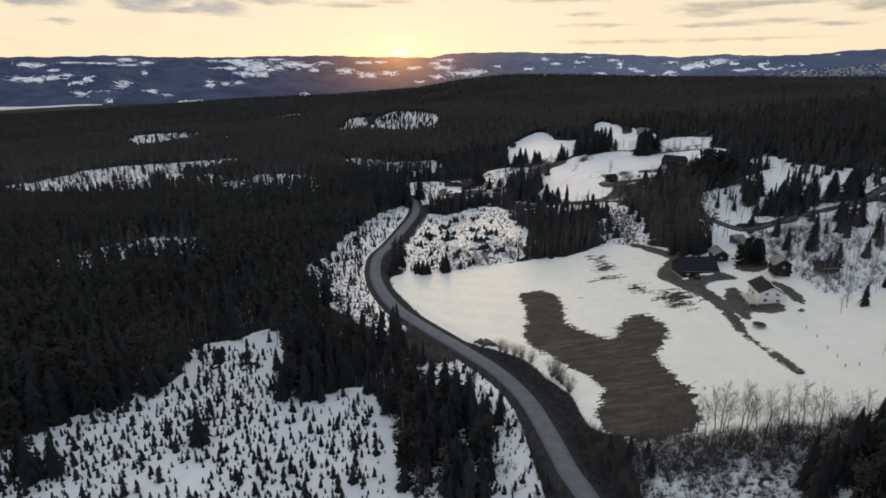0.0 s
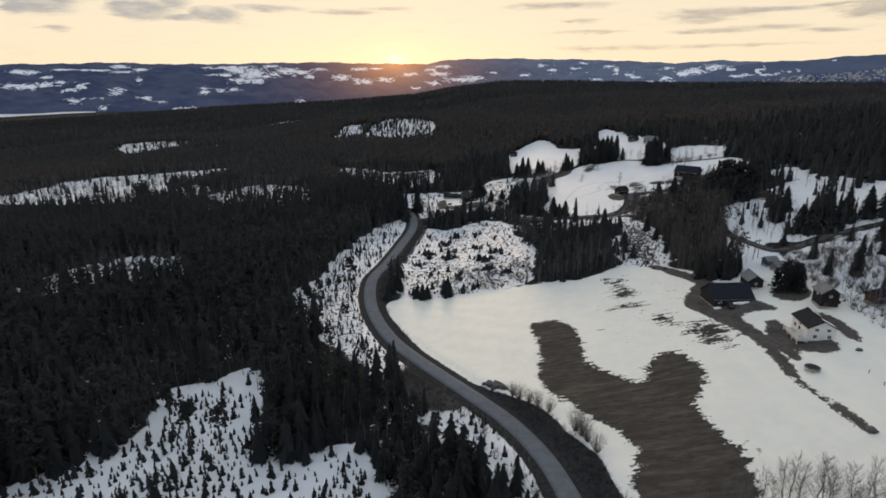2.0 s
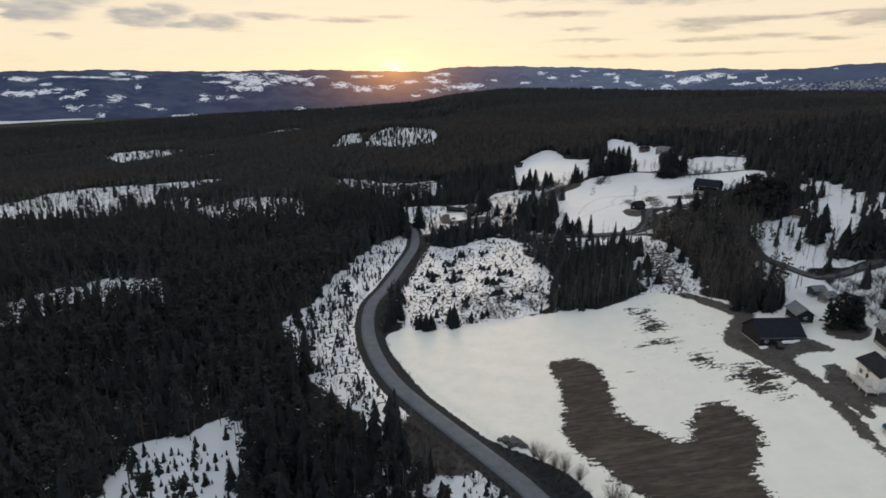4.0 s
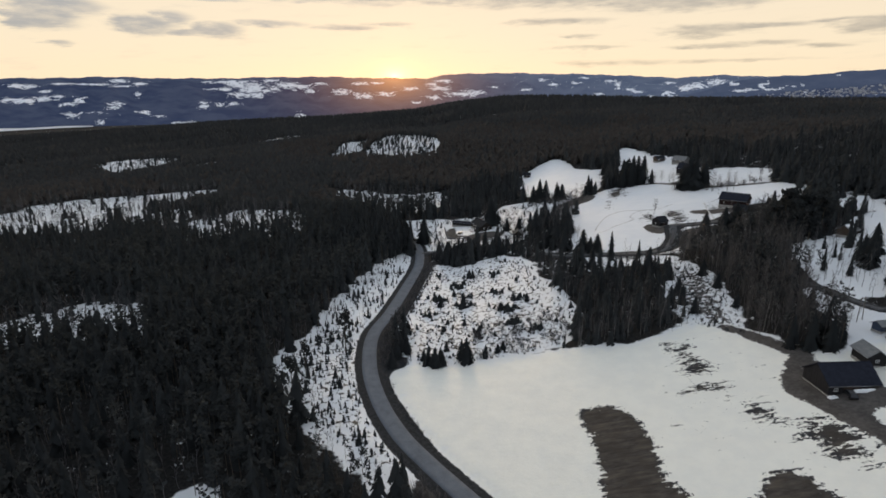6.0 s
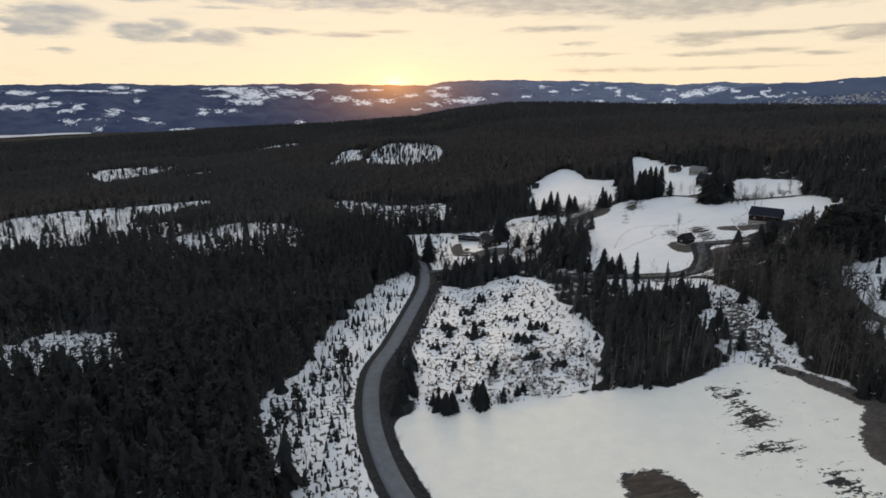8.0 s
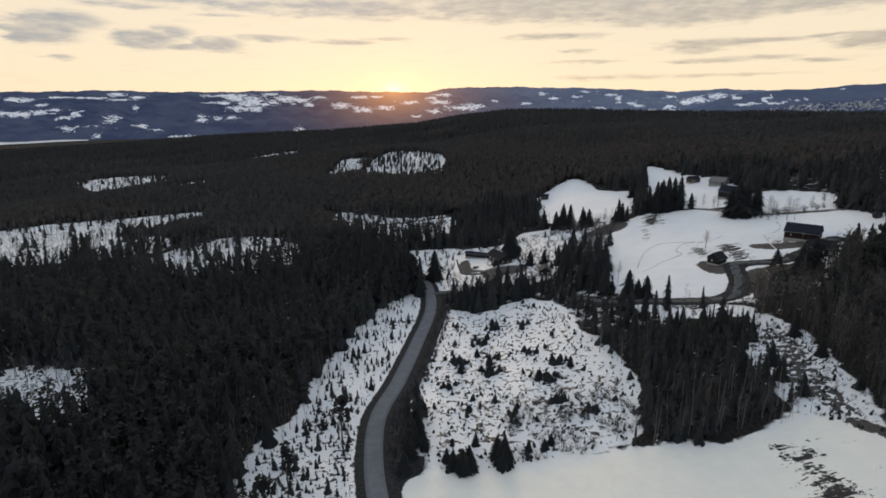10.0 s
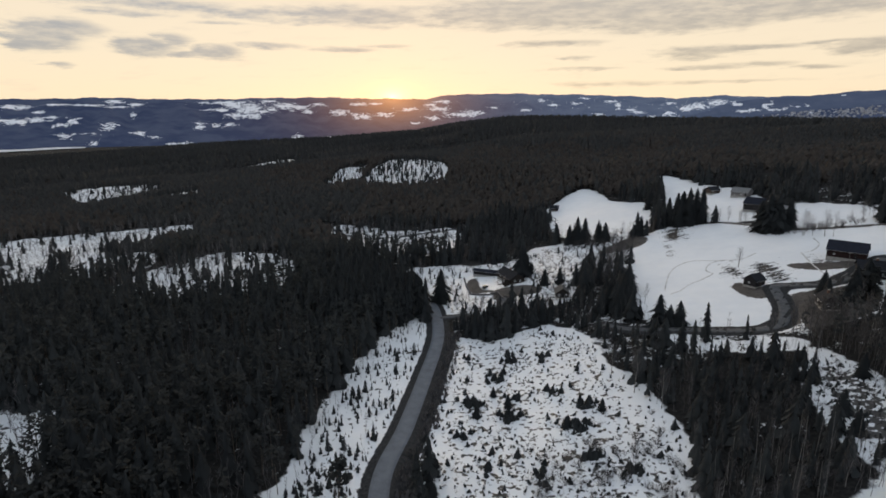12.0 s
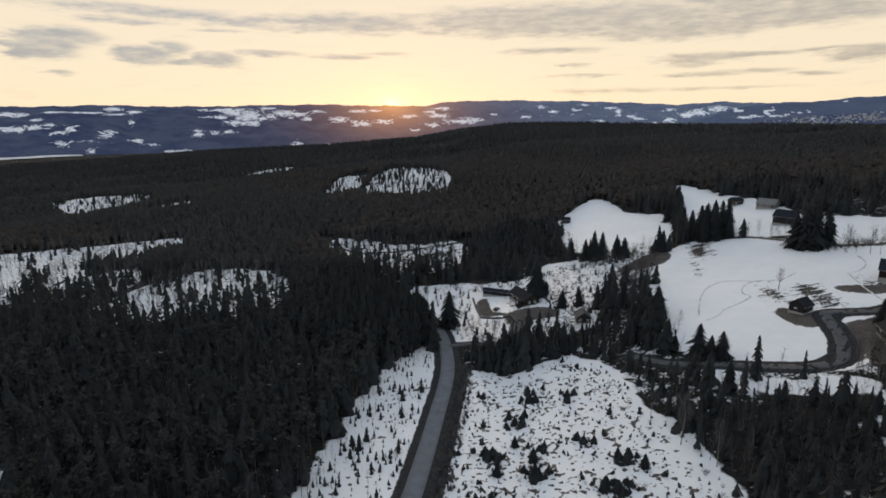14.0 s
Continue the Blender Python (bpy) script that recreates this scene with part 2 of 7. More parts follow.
    k.put(k.calc("MULTIPLY_ADD", white, 0.4, 0.05), k.b.inputs["Specular IOR Level"])
    k.colour(col).bump(k.calc("ADD", k.calc("MULTIPLY", mid, 1.2), k.calc("MULTIPLY_ADD", grain, 0.12, k.calc("MULTIPLY", fine, 0.5))), 0.35, 0.3)
    return k.m


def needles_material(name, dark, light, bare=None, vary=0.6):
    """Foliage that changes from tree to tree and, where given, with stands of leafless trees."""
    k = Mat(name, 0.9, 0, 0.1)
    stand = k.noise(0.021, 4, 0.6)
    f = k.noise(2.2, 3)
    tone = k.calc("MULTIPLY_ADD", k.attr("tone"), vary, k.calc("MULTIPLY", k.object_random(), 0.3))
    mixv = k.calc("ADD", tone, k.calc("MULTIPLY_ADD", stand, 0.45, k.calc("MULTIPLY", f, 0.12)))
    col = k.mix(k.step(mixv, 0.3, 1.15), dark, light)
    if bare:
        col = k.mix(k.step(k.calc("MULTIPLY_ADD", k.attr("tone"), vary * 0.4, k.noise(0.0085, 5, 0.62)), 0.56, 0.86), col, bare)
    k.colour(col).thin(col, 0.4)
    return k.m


def range_material():
    """Far forested mountains with fields of snow; evening haze and sun glow painted as emission."""
    k = Mat("far_mountains", 1.0, 0, 0.0)
    n = k.noise(0.006, 6, 0.6, stretch=(0.8, 0.8, 2.2))
    f = k.noise(0.05, 5, 0.65, stretch=(1, 1, 2.5))
    wood = k.mix(k.step(n, 0.35, 0.65), (0.012, 0.017, 0.03), (0.048, 0.053, 0.066))
    p = k.noise(0.016, 5, 0.6, stretch=(1.0, 1.0, 3.0), distort=0.5)
    s = k.calc("ADD", k.attr("fields"), k.calc("MULTIPLY_ADD", k.calc("SUBTRACT", f, 0.5), 4.0, k.calc("MULTIPLY", k.calc("SUBTRACT", p, 0.5), 4.2)))
    snow = k.step(s, 0.16, 0.34)
    k.colour(k.mix(snow, wood, (0.8, 0.79, 0.77)))
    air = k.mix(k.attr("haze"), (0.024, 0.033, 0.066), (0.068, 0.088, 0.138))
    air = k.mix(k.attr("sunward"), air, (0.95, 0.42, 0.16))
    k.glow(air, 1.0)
    return k.m


SNOW = ground_material()
# lighter than the near needles: distance haze put into the base colour
FAR_WOOD = needles_material("hazed_mixed_forest", (0.046, 0.0485, 0.049), (0.078, 0.077, 0.074), (0.09, 0.079, 0.072), 0.28)
HILL_BIRCH = needles_material("leafless_hill_wood", (0.06, 0.052, 0.046), (0.094, 0.083, 0.074), None, 0.4)
NEEDLES = needles_material("spruce_needles", (0.035, 0.0385, 0.0405), (0.057, 0.0625, 0.0645), None, 0.48)
PINE = needles_material("pine_needles", (0.035, 0.0385, 0.04), (0.056, 0.061, 0.0615), None, 0.45)
BARK = plain("grey_brown_bark", (0.035, 0.028, 0.022), (0.11, 0.09, 0.07), 2.0)
TWIGS = plain("bare_twigs", (0.062, 0.058, 0.062), (0.125, 0.117, 0.12), 0.5, local=False)
DARK_TWIGS = plain("dark_bare_twigs", (0.042, 0.0385, 0.038), (0.086, 0.079, 0.076), 0.5, local=False)
BIRCH_BARK = plain("birch_bark", (0.07, 0.066, 0.062), (0.27, 0.255, 0.24), 1.5, stretch=(1, 1, 3))
SHRUB = plain("brown_shrub", (0.038, 0.036, 0.038), (0.092, 0.084, 0.083), 0.4, local=False)
ASPHALT = plain("worn_asphalt", (0.096, 0.107, 0.124), (0.15, 0.163, 0.184), 0.35, 0.85, local=False, spec=0.08)
GRAVEL = plain("wet_gravel", (0.05, 0.052, 0.056), (0.112, 0.115, 0.12), 0.6, local=False, spec=0.1)
PALE = plain("pale_far_walls", (0.1, 0.105, 0.13), (0.5, 0.5, 0.52), 0.05, local=False)
ICE = plain("lake_ice", (0.5, 0.52, 0.56), (0.68, 0.69, 0.72), 0.01, 0.5, local=False)
RANGE = range_material()

# ---- plan ----
ROAD = [(40, -60), (38, 20), (33, 70), (29, 93), (27, 101), (25, 115), (22, 130), (16, 145), (8, 158), (-1, 171), (-10, 184), (-18, 197),
        (-25, 214), (-30, 234), (-31.6, 258), (-27.2, 280), (-22.4, 310), (-18.2, 340), (-18, 362), (-21, 384), (-30, 404), (-48, 422), (-80, 440)]
SIDE_ROAD = [(-18, 366), (-8, 368), (2, 366), (9, 372), (13, 388)]
FARM_ROAD = [(44, 337), (52, 329), (64, 324), (75, 317), (87, 312), (96, 314), (103, 324), (107, 335), (110, 342), (115.4, 341), (123.7, 338), (132, 338), (141, 342.5), (158, 352)]
HILL_TRACK = [(120, 252), (121.5, 240), (122.8, 231), (124, 224), (130, 224), (136, 225.5), (143, 228.5), (151, 230.5), (162, 231), (178, 234), (215, 258)]
BACK_TRACK = [(-100, 545), (-85, 522), (-68, 507), (-47, 512), (-24, 526), (5, 540)]

FIELD = [(-23, 231), (-14, 201), (1, 174), (14, 160), (24, 150), (28, 139), (33, 129), (34, 117), (38, 111), (52, 108), (70, 105), (94, 100), (130, 108),
         (150, 138), (135, 152), (119, 157), (119, 170), (123, 190), (118, 207), (100, 207), (90, 218), (84, 230), (77, 237.5), (66, 234.8), (54, 232.5), (29, 235.5), (4, 234)]
CLEARCUT = [(-18, 238), (-22, 296), (-14, 338), (-5, 343), (3, 336), (24, 347), (36, 328), (37, 307), (42, 292), (42, 276), (43, 262), (36, 243), (28, 238), (4, 234)]
STRIP = [(-23, 364), (-31, 361), (-44, 324), (-51, 292), (-54, 257), (-63, 234), (-53, 214), (-39, 197), (-29, 184), (-24, 181), (-20.5, 171), (-15, 173), (-12.5, 183), (-20, 196), (-29, 225), (-31, 258), (-28, 280), (-22, 320)]
PLANTATION = [(-59, 176), (-68, 168.5), (-82, 163.5), (-74, 148), (-88, 133), (-105, 113), (-94, 70), (0, 70), (-10, 96), (-13, 115), (-23, 138), (-40, 132), (-49, 152)]
ROADSIDE = [(4, 152), (8, 152), (15, 138), (20, 122), (23, 108), (26, 70), (8, 70), (11, 102), (13, 120), (6, 132), (-3, 145), (-4, 152)]
THICKET = [(30, 116), (38, 111), (52, 108), (94, 101), (84, 93), (64, 80), (30, 76)]
BANK = [(22, 76), (38, 76), (42, 117), (40, 129), (35, 142), (30, 154), (20, 166), (8, 180), (-8, 206), (-18, 231), (-18, 240), (-30, 245), (-24, 205), (5, 158), (18, 136)]
PULL_OFF = [(-10.5, 180), (-4, 168), (5, 156), (-2, 153), (-12, 160), (-14.5, 170)]
SLOPE = [(90, 291), (94, 290), (97, 274), (93.5, 257), (90, 241), (86, 227), (82, 230), (76.5, 240), (76, 256), (80, 272)]
WEST_NEAR = [
    [(-330, 430), (-310, 500), (-270, 528), (-205, 560), (-200, 520), (-222, 470), (-232, 418), (-286, 412)],
    [(-172, 394), (-174, 433), (-160, 462), (-141, 476), (-104, 457), (-100, 406), (-134, 394)],
    [(-222, 422), (-217, 446), (-200, 480), (-181, 450), (-190, 432)],
    [(-184, 238), (-174, 267), (-157, 287), (-132, 288), (-116, 262), (-122, 255), (-150, 256), (-166, 240)],
]
WEST_FAR = [
    [(-399, 720), (-399, 778), (-349, 790), (-308, 737), (-330, 680)],
    [(-280, 640), (-277, 690), (-262, 718), (-248, 655)],
    [(-320, 880), (-301, 965), (-262, 1080), (-240, 1060), (-255, 900)],
    [(-85, 680), (-78, 776), (-18, 776), (-14, 690)],
    [(-130, 700), (-122, 770), (-100, 770), (-104, 700)],
    [(-88, 512), (-90, 542), (-68, 536), (-48, 526), (-8, 534), (-6, 498), (-30, 468), (-48, 466), (-66, 488)],
]
UPPER_FIELDS = [
    [(89, 433), (119, 447), (137, 438), (156, 404), (185, 385), (180, 348), (152, 340), (139, 326), (127, 311), (112, 309), (101, 311), (95, 309), (76, 315), (62, 325), (62, 346), (71, 389)],
    [(62, 533), (80, 564), (99, 576), (106, 530), (122, 505), (97, 451), (59, 470)],
]
HILL_FIELDS = [
    [(-34, 436), (-13, 447), (25, 443), (42, 458), (72, 448), (91, 438), (74, 405), (60, 408), (47, 396), (41, 372), (29, 367), (8, 370), (-14, 372), (-26, 390)],
    [(156, 571), (167, 535), (178, 493), (170, 452), (153, 432), (131, 443), (116, 450), (138, 521)],
    [(178, 446), (192, 433), (197, 409), (188, 396), (172, 384), (148, 403), (158, 432)],
]
EAST_SLOPES = [
    [(124, 240), (126, 258), (136, 286), (158, 290), (170, 302), (192, 306), (206, 278), (222, 262), (196, 242), (178, 236), (162, 233), (142, 230)],
    [(180, 318), (186, 336), (196, 330), (192, 310)],
    [(117, 246), (124, 238), (123, 214), (119, 204), (104, 203), (106, 210), (112, 222), (113, 232)],
    [(60, 319), (64, 317), (78, 306), (92, 301), (91, 297), (78, 300), (66, 306), (58, 313)],
    [(131, 222), (145, 222), (159, 227), (181, 228), (168, 190), (160, 150), (146, 134), (134, 148), (119, 156), (117, 172), (120, 188), (119, 204), (122, 215)],
]
OPENINGS = [FIELD, CLEARCUT, STRIP, PLANTATION, ROADSIDE, THICKET, SLOPE, *WEST_NEAR, *WEST_FAR, *UPPER_FIELDS, *HILL_FIELDS, *EAST_SLOPES]
MEADOW = [
    [(30, 200), (40, 199), (43, 184), (41, 172), (46, 162), (52, 156), (56, 163), (62, 168), (67, 166), (68, 154), (61, 142), (61, 131), (62, 121), (59, 112), (52, 107),
     (39, 110), (37.5, 118), (41.4, 128.5), (40.0, 135.9), (36.0, 143.3), (30.4, 151.7), (26.4, 161.8), (29, 183)],
    [(55, 201.6), (62, 203.2), (71, 200.6), (63, 200.0)],
]
STREAKS = [[(106, 378), (112, 374), (109.5, 358), (101, 357), (101, 367)], [(140, 368), (143, 360), (144, 348), (133, 345), (131, 357)], [(108, 448), (121, 445), (113, 423), (104, 420), (100, 431)], [(61, 230), (70, 226), (70, 206), (60, 204)], [(72, 184), (84, 183), (87, 172), (80, 164), (73, 168)], [(66, 194), (75, 191), (73, 183), (65, 185)], [(62, 203.5), (71, 201), (69, 196.5), (61, 198.5)], [(118, 373), (125, 368), (120, 344), (113, 345), (111.6, 362)], [(99, 423), (103, 419), (96, 398), (92, 399)]]
THAW = [[(50, 206), (66, 232), (82, 224), (90, 196), (86, 164), (66, 172), (48, 178)], [(40, 112), (62, 108), (66, 124), (60, 132)], [(108, 378), (130, 373), (125, 342), (110, 342)], [(-12, 400), (10, 430), (45, 440), (70, 430), (60, 410), (30, 400)]]
FARM_YARDS = [
    [(79.5, 196), (85, 205), (91, 210), (94, 204), (98, 192), (101, 185), (101.5, 181), (97, 181.5), (92, 182), (90.3, 180), (90.4, 173), (91, 169.5), (90, 163),
     (89.6, 154.5), (87.2, 146.5), (86, 140), (84.8, 146), (86, 156), (86.6, 166), (85.5, 173.5), (83, 181), (81, 188)],
    [(94, 175), (98, 175), (97.5, 169), (98, 161.5), (103, 160), (103.8, 157), (101.7, 154.5), (97, 154.5), (96, 161.5), (95, 169)],
]
FARM_PATCHES = [
    [(104.5, 190), (108, 195), (115, 196.5), (117, 191), (113, 184.5), (107.5, 184)],
    [(79.5, 235), (83.5, 233), (90, 221.5), (95, 209), (91.5, 206), (87.5, 215), (83, 226)],
    [(91.6, 171), (94.6, 171.5), (94, 161), (91.8, 152.8), (89.4, 154), (90.6, 164)],
    [(87.2, 141), (89, 131), (89.2, 124), (87.4, 124), (86.4, 132), (85.8, 141)],
    [(109.5, 176), (111.6, 170.5), (111.2, 163.5), (109.6, 156), (107.8, 158), (107.8, 164), (108.2, 172)],
    [(92.9, 171.8), (97.5, 172), (96.9, 164.2), (97, 160.4), (104, 157.8), (101.2, 153.9), (93.9, 157.1), (92.1, 164.7)],
]
UPPER_YARDS = [
    [(93, 310), (101, 318), (106, 328), (108, 337), (102, 334), (98, 339), (98, 351), (103, 353), (107, 345), (112, 344), (124, 341), (142, 346), (150, 346), (140, 338),
     (124, 335), (112, 338), (110, 330), (107, 322), (100, 311)],
    [(101, 324), (107, 332), (118, 334), (131, 331), (137, 327), (126, 312), (112, 306), (100, 307), (103, 314)],
    [(126, 362), (131, 361), (139, 356.5), (151, 352), (147, 346), (134, 349), (127, 355)],
    [(8, 366), (9, 384), (8, 396), (13, 401), (24, 401), (31, 393), (29, 386), (19, 386), (13, 378), (12, 366)],
    [(-2.4, 401), (-2.2, 420), (2.5, 423), (3.5, 412), (4.5, 403), (9.5, 400), (9, 397)],
    [(-3, 412), (-2, 400), (3, 398), (1, 410)],
    [(117, 449), (137, 440.5), (157, 406), (186, 388), (185, 385.5), (155, 403), (135, 438), (116, 446)],
    [(66, 426), (92, 446), (96, 436), (86, 424)],
]
MUD = [*FARM_YARDS, *FARM_PATCHES, *UPPER_YARDS, PULL_OFF]


def spline(pts, step=2.0):
    p = np.array(pts, float)
    p = np.vstack([2 * p[0] - p[1], p, 2 * p[-1] - p[-2]])
    out = []
    for i in range(1, len(p) - 2):
        a, b, c, d = p[i - 1], p[i], p[i + 1], p[i + 2]
        n = max(2, int(np.linalg.norm(c - b) / step))
        for t in np.arange(n) / n:
            out.append(0.5 * ((2 * b) + (-a + c) * t + (2 * a - 5 * b + 4 * c - d) * t ** 2 + (-a + 3 * b - 3 * c + d) * t ** 3))
    out.append(p[-2])
    return np.array(out)


def rounded(poly, step=2.5):
    """A closed outline with its corners rounded."""
    p = np.array(poly, float)
    q = spline(np.vstack([p[-2:], p, p[:3]]).tolist(), step)
    a = int(np.argmin(np.hypot(q[:, 0] - p[0, 0], q[:, 1] - p[0, 1])))
    b = len(q) - 1 - int(np.argmin(np.hypot(q[::-1, 0] - p[0, 0], q[::-1, 1] - p[0, 1])))
    return q[a:b] if b > a + 5 else p


def signed(poly, x, y):
    """Metres inside (plus) or outside (minus) of an outline."""
    p = np.array(poly, float)
    q = np.roll(p, -1, 0)
    best = np.full(x.shape, 1e9)
    inside = np.zeros(x.shape, bool)
    for (ax, ay), (bx, by) in zip(p, q):
        ex, ey = bx - ax, by - ay
        t = np.clip(((x - ax) * ex + (y - ay) * ey) / (ex * ex + ey * ey + 1e-9), 0, 1)
        best = np.minimum(best, np.hypot(x - ax - t * ex, y - ay - t * ey))
        inside ^= ((ay > y) != (by > y)) & (x < ex * (y - ay) / (ey if ey else 1e-9) + ax)
    return np.where(inside, best, -best)


def most_inside(polys, x, y):
    best = np.full(x.shape, -1e9)
    for poly in polys:
        p = np.array(poly, float)
        near = (x > p[:, 0].min() - 30) & (x < p[:, 0].max() + 30) & (y > p[:, 1].min() - 30) & (y < p[:, 1].max() + 30)
        if near.any():
            best[near] = np.maximum(best[near], signed(poly, x[near], y[near]))
    return best


MUD = [rounded(p) for p in MUD]
MEADOW = [rounded(p) for p in MEADOW]
OPENINGS = [rounded(p, 6.0) for p in OPENINGS]
FIELD, CLEARCUT, STRIP, PLANTATION, ROADSIDE, THICKET, SLOPE = OPENINGS[:7]

RIDGE_AZ = np.radians([-60, -38, -20, -10, -2.5, 1, 6, 22, 38, 60])
RIDGE_Z = [-30, -26, 7, 17, 38, 58, 72, 66, 62, 62]


def hills(x, y):
    """The lie of the land: a valley floor, a farmed slope to the east and wooded hills beyond."""
    rise = 18 * np.logaddexp(0, (x - 10) / 18) - 18 * np.logaddexp(0, (x - 280) / 18) * 0.7
    near = -1.0 + 0.6 * np.clip(-x / 60, 0, 1) + 0.2 * rise + 0.011 * (np.clip(y, 0, 500) - 170) * np.clip(x / 60, 0, 1)
    near = near + 0.008 * (np.clip(y, 150, 700) - 150) * np.clip(-x / 60, 0, 1) - 0.02 * np.clip(-x - 60, 0, 120) * np.clip((260 - y) / 100, 0, 1)
    r, az = np.hypot(x, y), np.arctan2(x, np.maximum(y, 1.0))
    t = np.clip((r - 430) / 1150, 0, 1)
    t = t * t * (3 - 2 * t)
    z = near * (1 - t) + np.interp(az, RIDGE_AZ, RIDGE_Z) * t + 22 * np.exp(-((x + 30) / 220) ** 2 - ((y - 780) / 170) ** 2)
    z = z + 5.6 * np.clip((r - 520) / 200, 0, 1) * np.sin(r * 0.026 + 1.6 * np.sin(az * 7)) * np.sin(az * 9 + r * 0.004)
    d = np.clip((r - 1650) / 1200, 0, 1)
    d = d * d * (3 - 2 * d)
    return z * (1 - d) - 70 * d


ROAD_LINE, FARM_LINE, TRACK_LINE, BACK_LINE = spline(ROAD), spline(FARM_ROAD), spline(HILL_TRACK), spline(BACK_TRACK)
# centre line, half width of the flat bed, reach of its banks, depth of the ditch
SIDE_LINE = spline(SIDE_ROAD)
WAYS = [(ROAD_LINE, 3.2, 8.5, 0.5), (FARM_LINE, 2.4, 6.0, 0.2), (TRACK_LINE, 1.8, 5.0, 0.1), (BACK_LINE, 1.8, 5.0, 0.1), (SIDE_LINE, 1.8, 5.0, 0.1)]


def along(line, x, y):
    """Distance from a line, and the index of its nearest place."""
    d = np.full(x.shape, 1e9)
    k = np.zeros(x.shape, int)
    for i in range(len(line)):
        e = np.hypot(x - line[i, 0], y - line[i, 1])
        m = e < d
        d[m], k[m] = e[m], i
    return d, k


def smooth(v, n=9):
    pad = np.concatenate([np.full(n, v[0]), v, np.full(n, v[-1])])
    return np.convolve(pad, np.ones(2 * n + 1) / (2 * n + 1), "same")[n:-n]


BEDS = [smooth(hills(w[0][:, 0], w[0][:, 1])) for w in WAYS]


def ground_z(x, y):
    x, y = np.asarray(x, float), np.asarray(y, float)
    shape = x.shape
    x, y = x.ravel(), y.ravel()
    z = hills(x, y)
    z = z + 0.14 * np.sin(x * 0.11 + 1.3 * np.sin(y * 0.07)) * np.sin(y * 0.093 + 0.8) + 0.07 * np.sin(x * 0.41 + y * 0.23) * np.sin(y * 0.37 - x * 0.13)
    for (line, half, reach, ditch), bed in zip(WAYS, BEDS):
        near = (x > line[:, 0].min() - 12) & (x < line[:, 0].max() + 12) & (y > line[:, 1].min() - 12) & (y < line[:, 1].max() + 12)
        if near.any():
            d, k = along(line, x[near], y[near])
            t = np.clip((d - half) / (reach - half), 0, 1)
            t = t * t * (3 - 2 * t)
            zz = bed[k] * (1 - t) + z[near] * t - ditch * np.exp(-((d - half - 1.8) / 1.1) ** 2)
            z[near] = np.where(d < reach, zz, z[near])
    return z.reshape(shape)


def gz(x, y):
    return float(ground_z(np.array([x]), np.array([y]))[0])


# ---- mesh helpers ----
def tri_mesh(name, v, t, mat, floats=None, smooth_shade=False):
    me = bpy.data.meshes.new(name)
    v, t = np.asarray(v, np.float32), np.asarray(t, np.int32)
    me.vertices.add(len(v))
    me.vertices.foreach_set("co", v.ravel())
    me.loops.add(t.size)
    me.loops.foreach_set("vertex_index", t.ravel())
    me.polygons.add(len(t))
    me.polygons.foreach_set("loop_start", np.arange(0, t.size, t.shape[1], dtype=np.int32))
    me.update(calc_edges=True)
    if smooth_shade:
        me.polygons.foreach_set("use_smooth", np.ones(len(t), bool))
    for key, val in (floats or {}).items():
        me.attributes.new(key, "FLOAT", "POINT").data.foreach_set("value", np.asarray(val, np.float32))
    me.materials.append(mat)
    return me


def structure(name, me, label="", category="", kind="structure"):
    return tagged(new(name, me), label, category, "", kind)


def part(name, bm, material, parent, label=""):
    """One bmesh, or one ready mesh, as a part under a thing or a part."""
    if isinstance(bm, bpy.types.Mesh):
        me = bm
    else:
        me = bpy.data.meshes.new(name)
        bm.to_mesh(me)
        bm.free()
        me.materials.append(material)
    ob = new(name, me)
    ob.parent = parent
    if label:
        ob["label"] = label
    return ob


def grid_tris(nx, ny):
    i = np.arange(nx * ny).reshape(ny, nx)
    return np.stack([i[:-1, :-1], i[:-1, 1:], i[1:, 1:], i[1:, :-1]], -1).reshape(-1, 4)


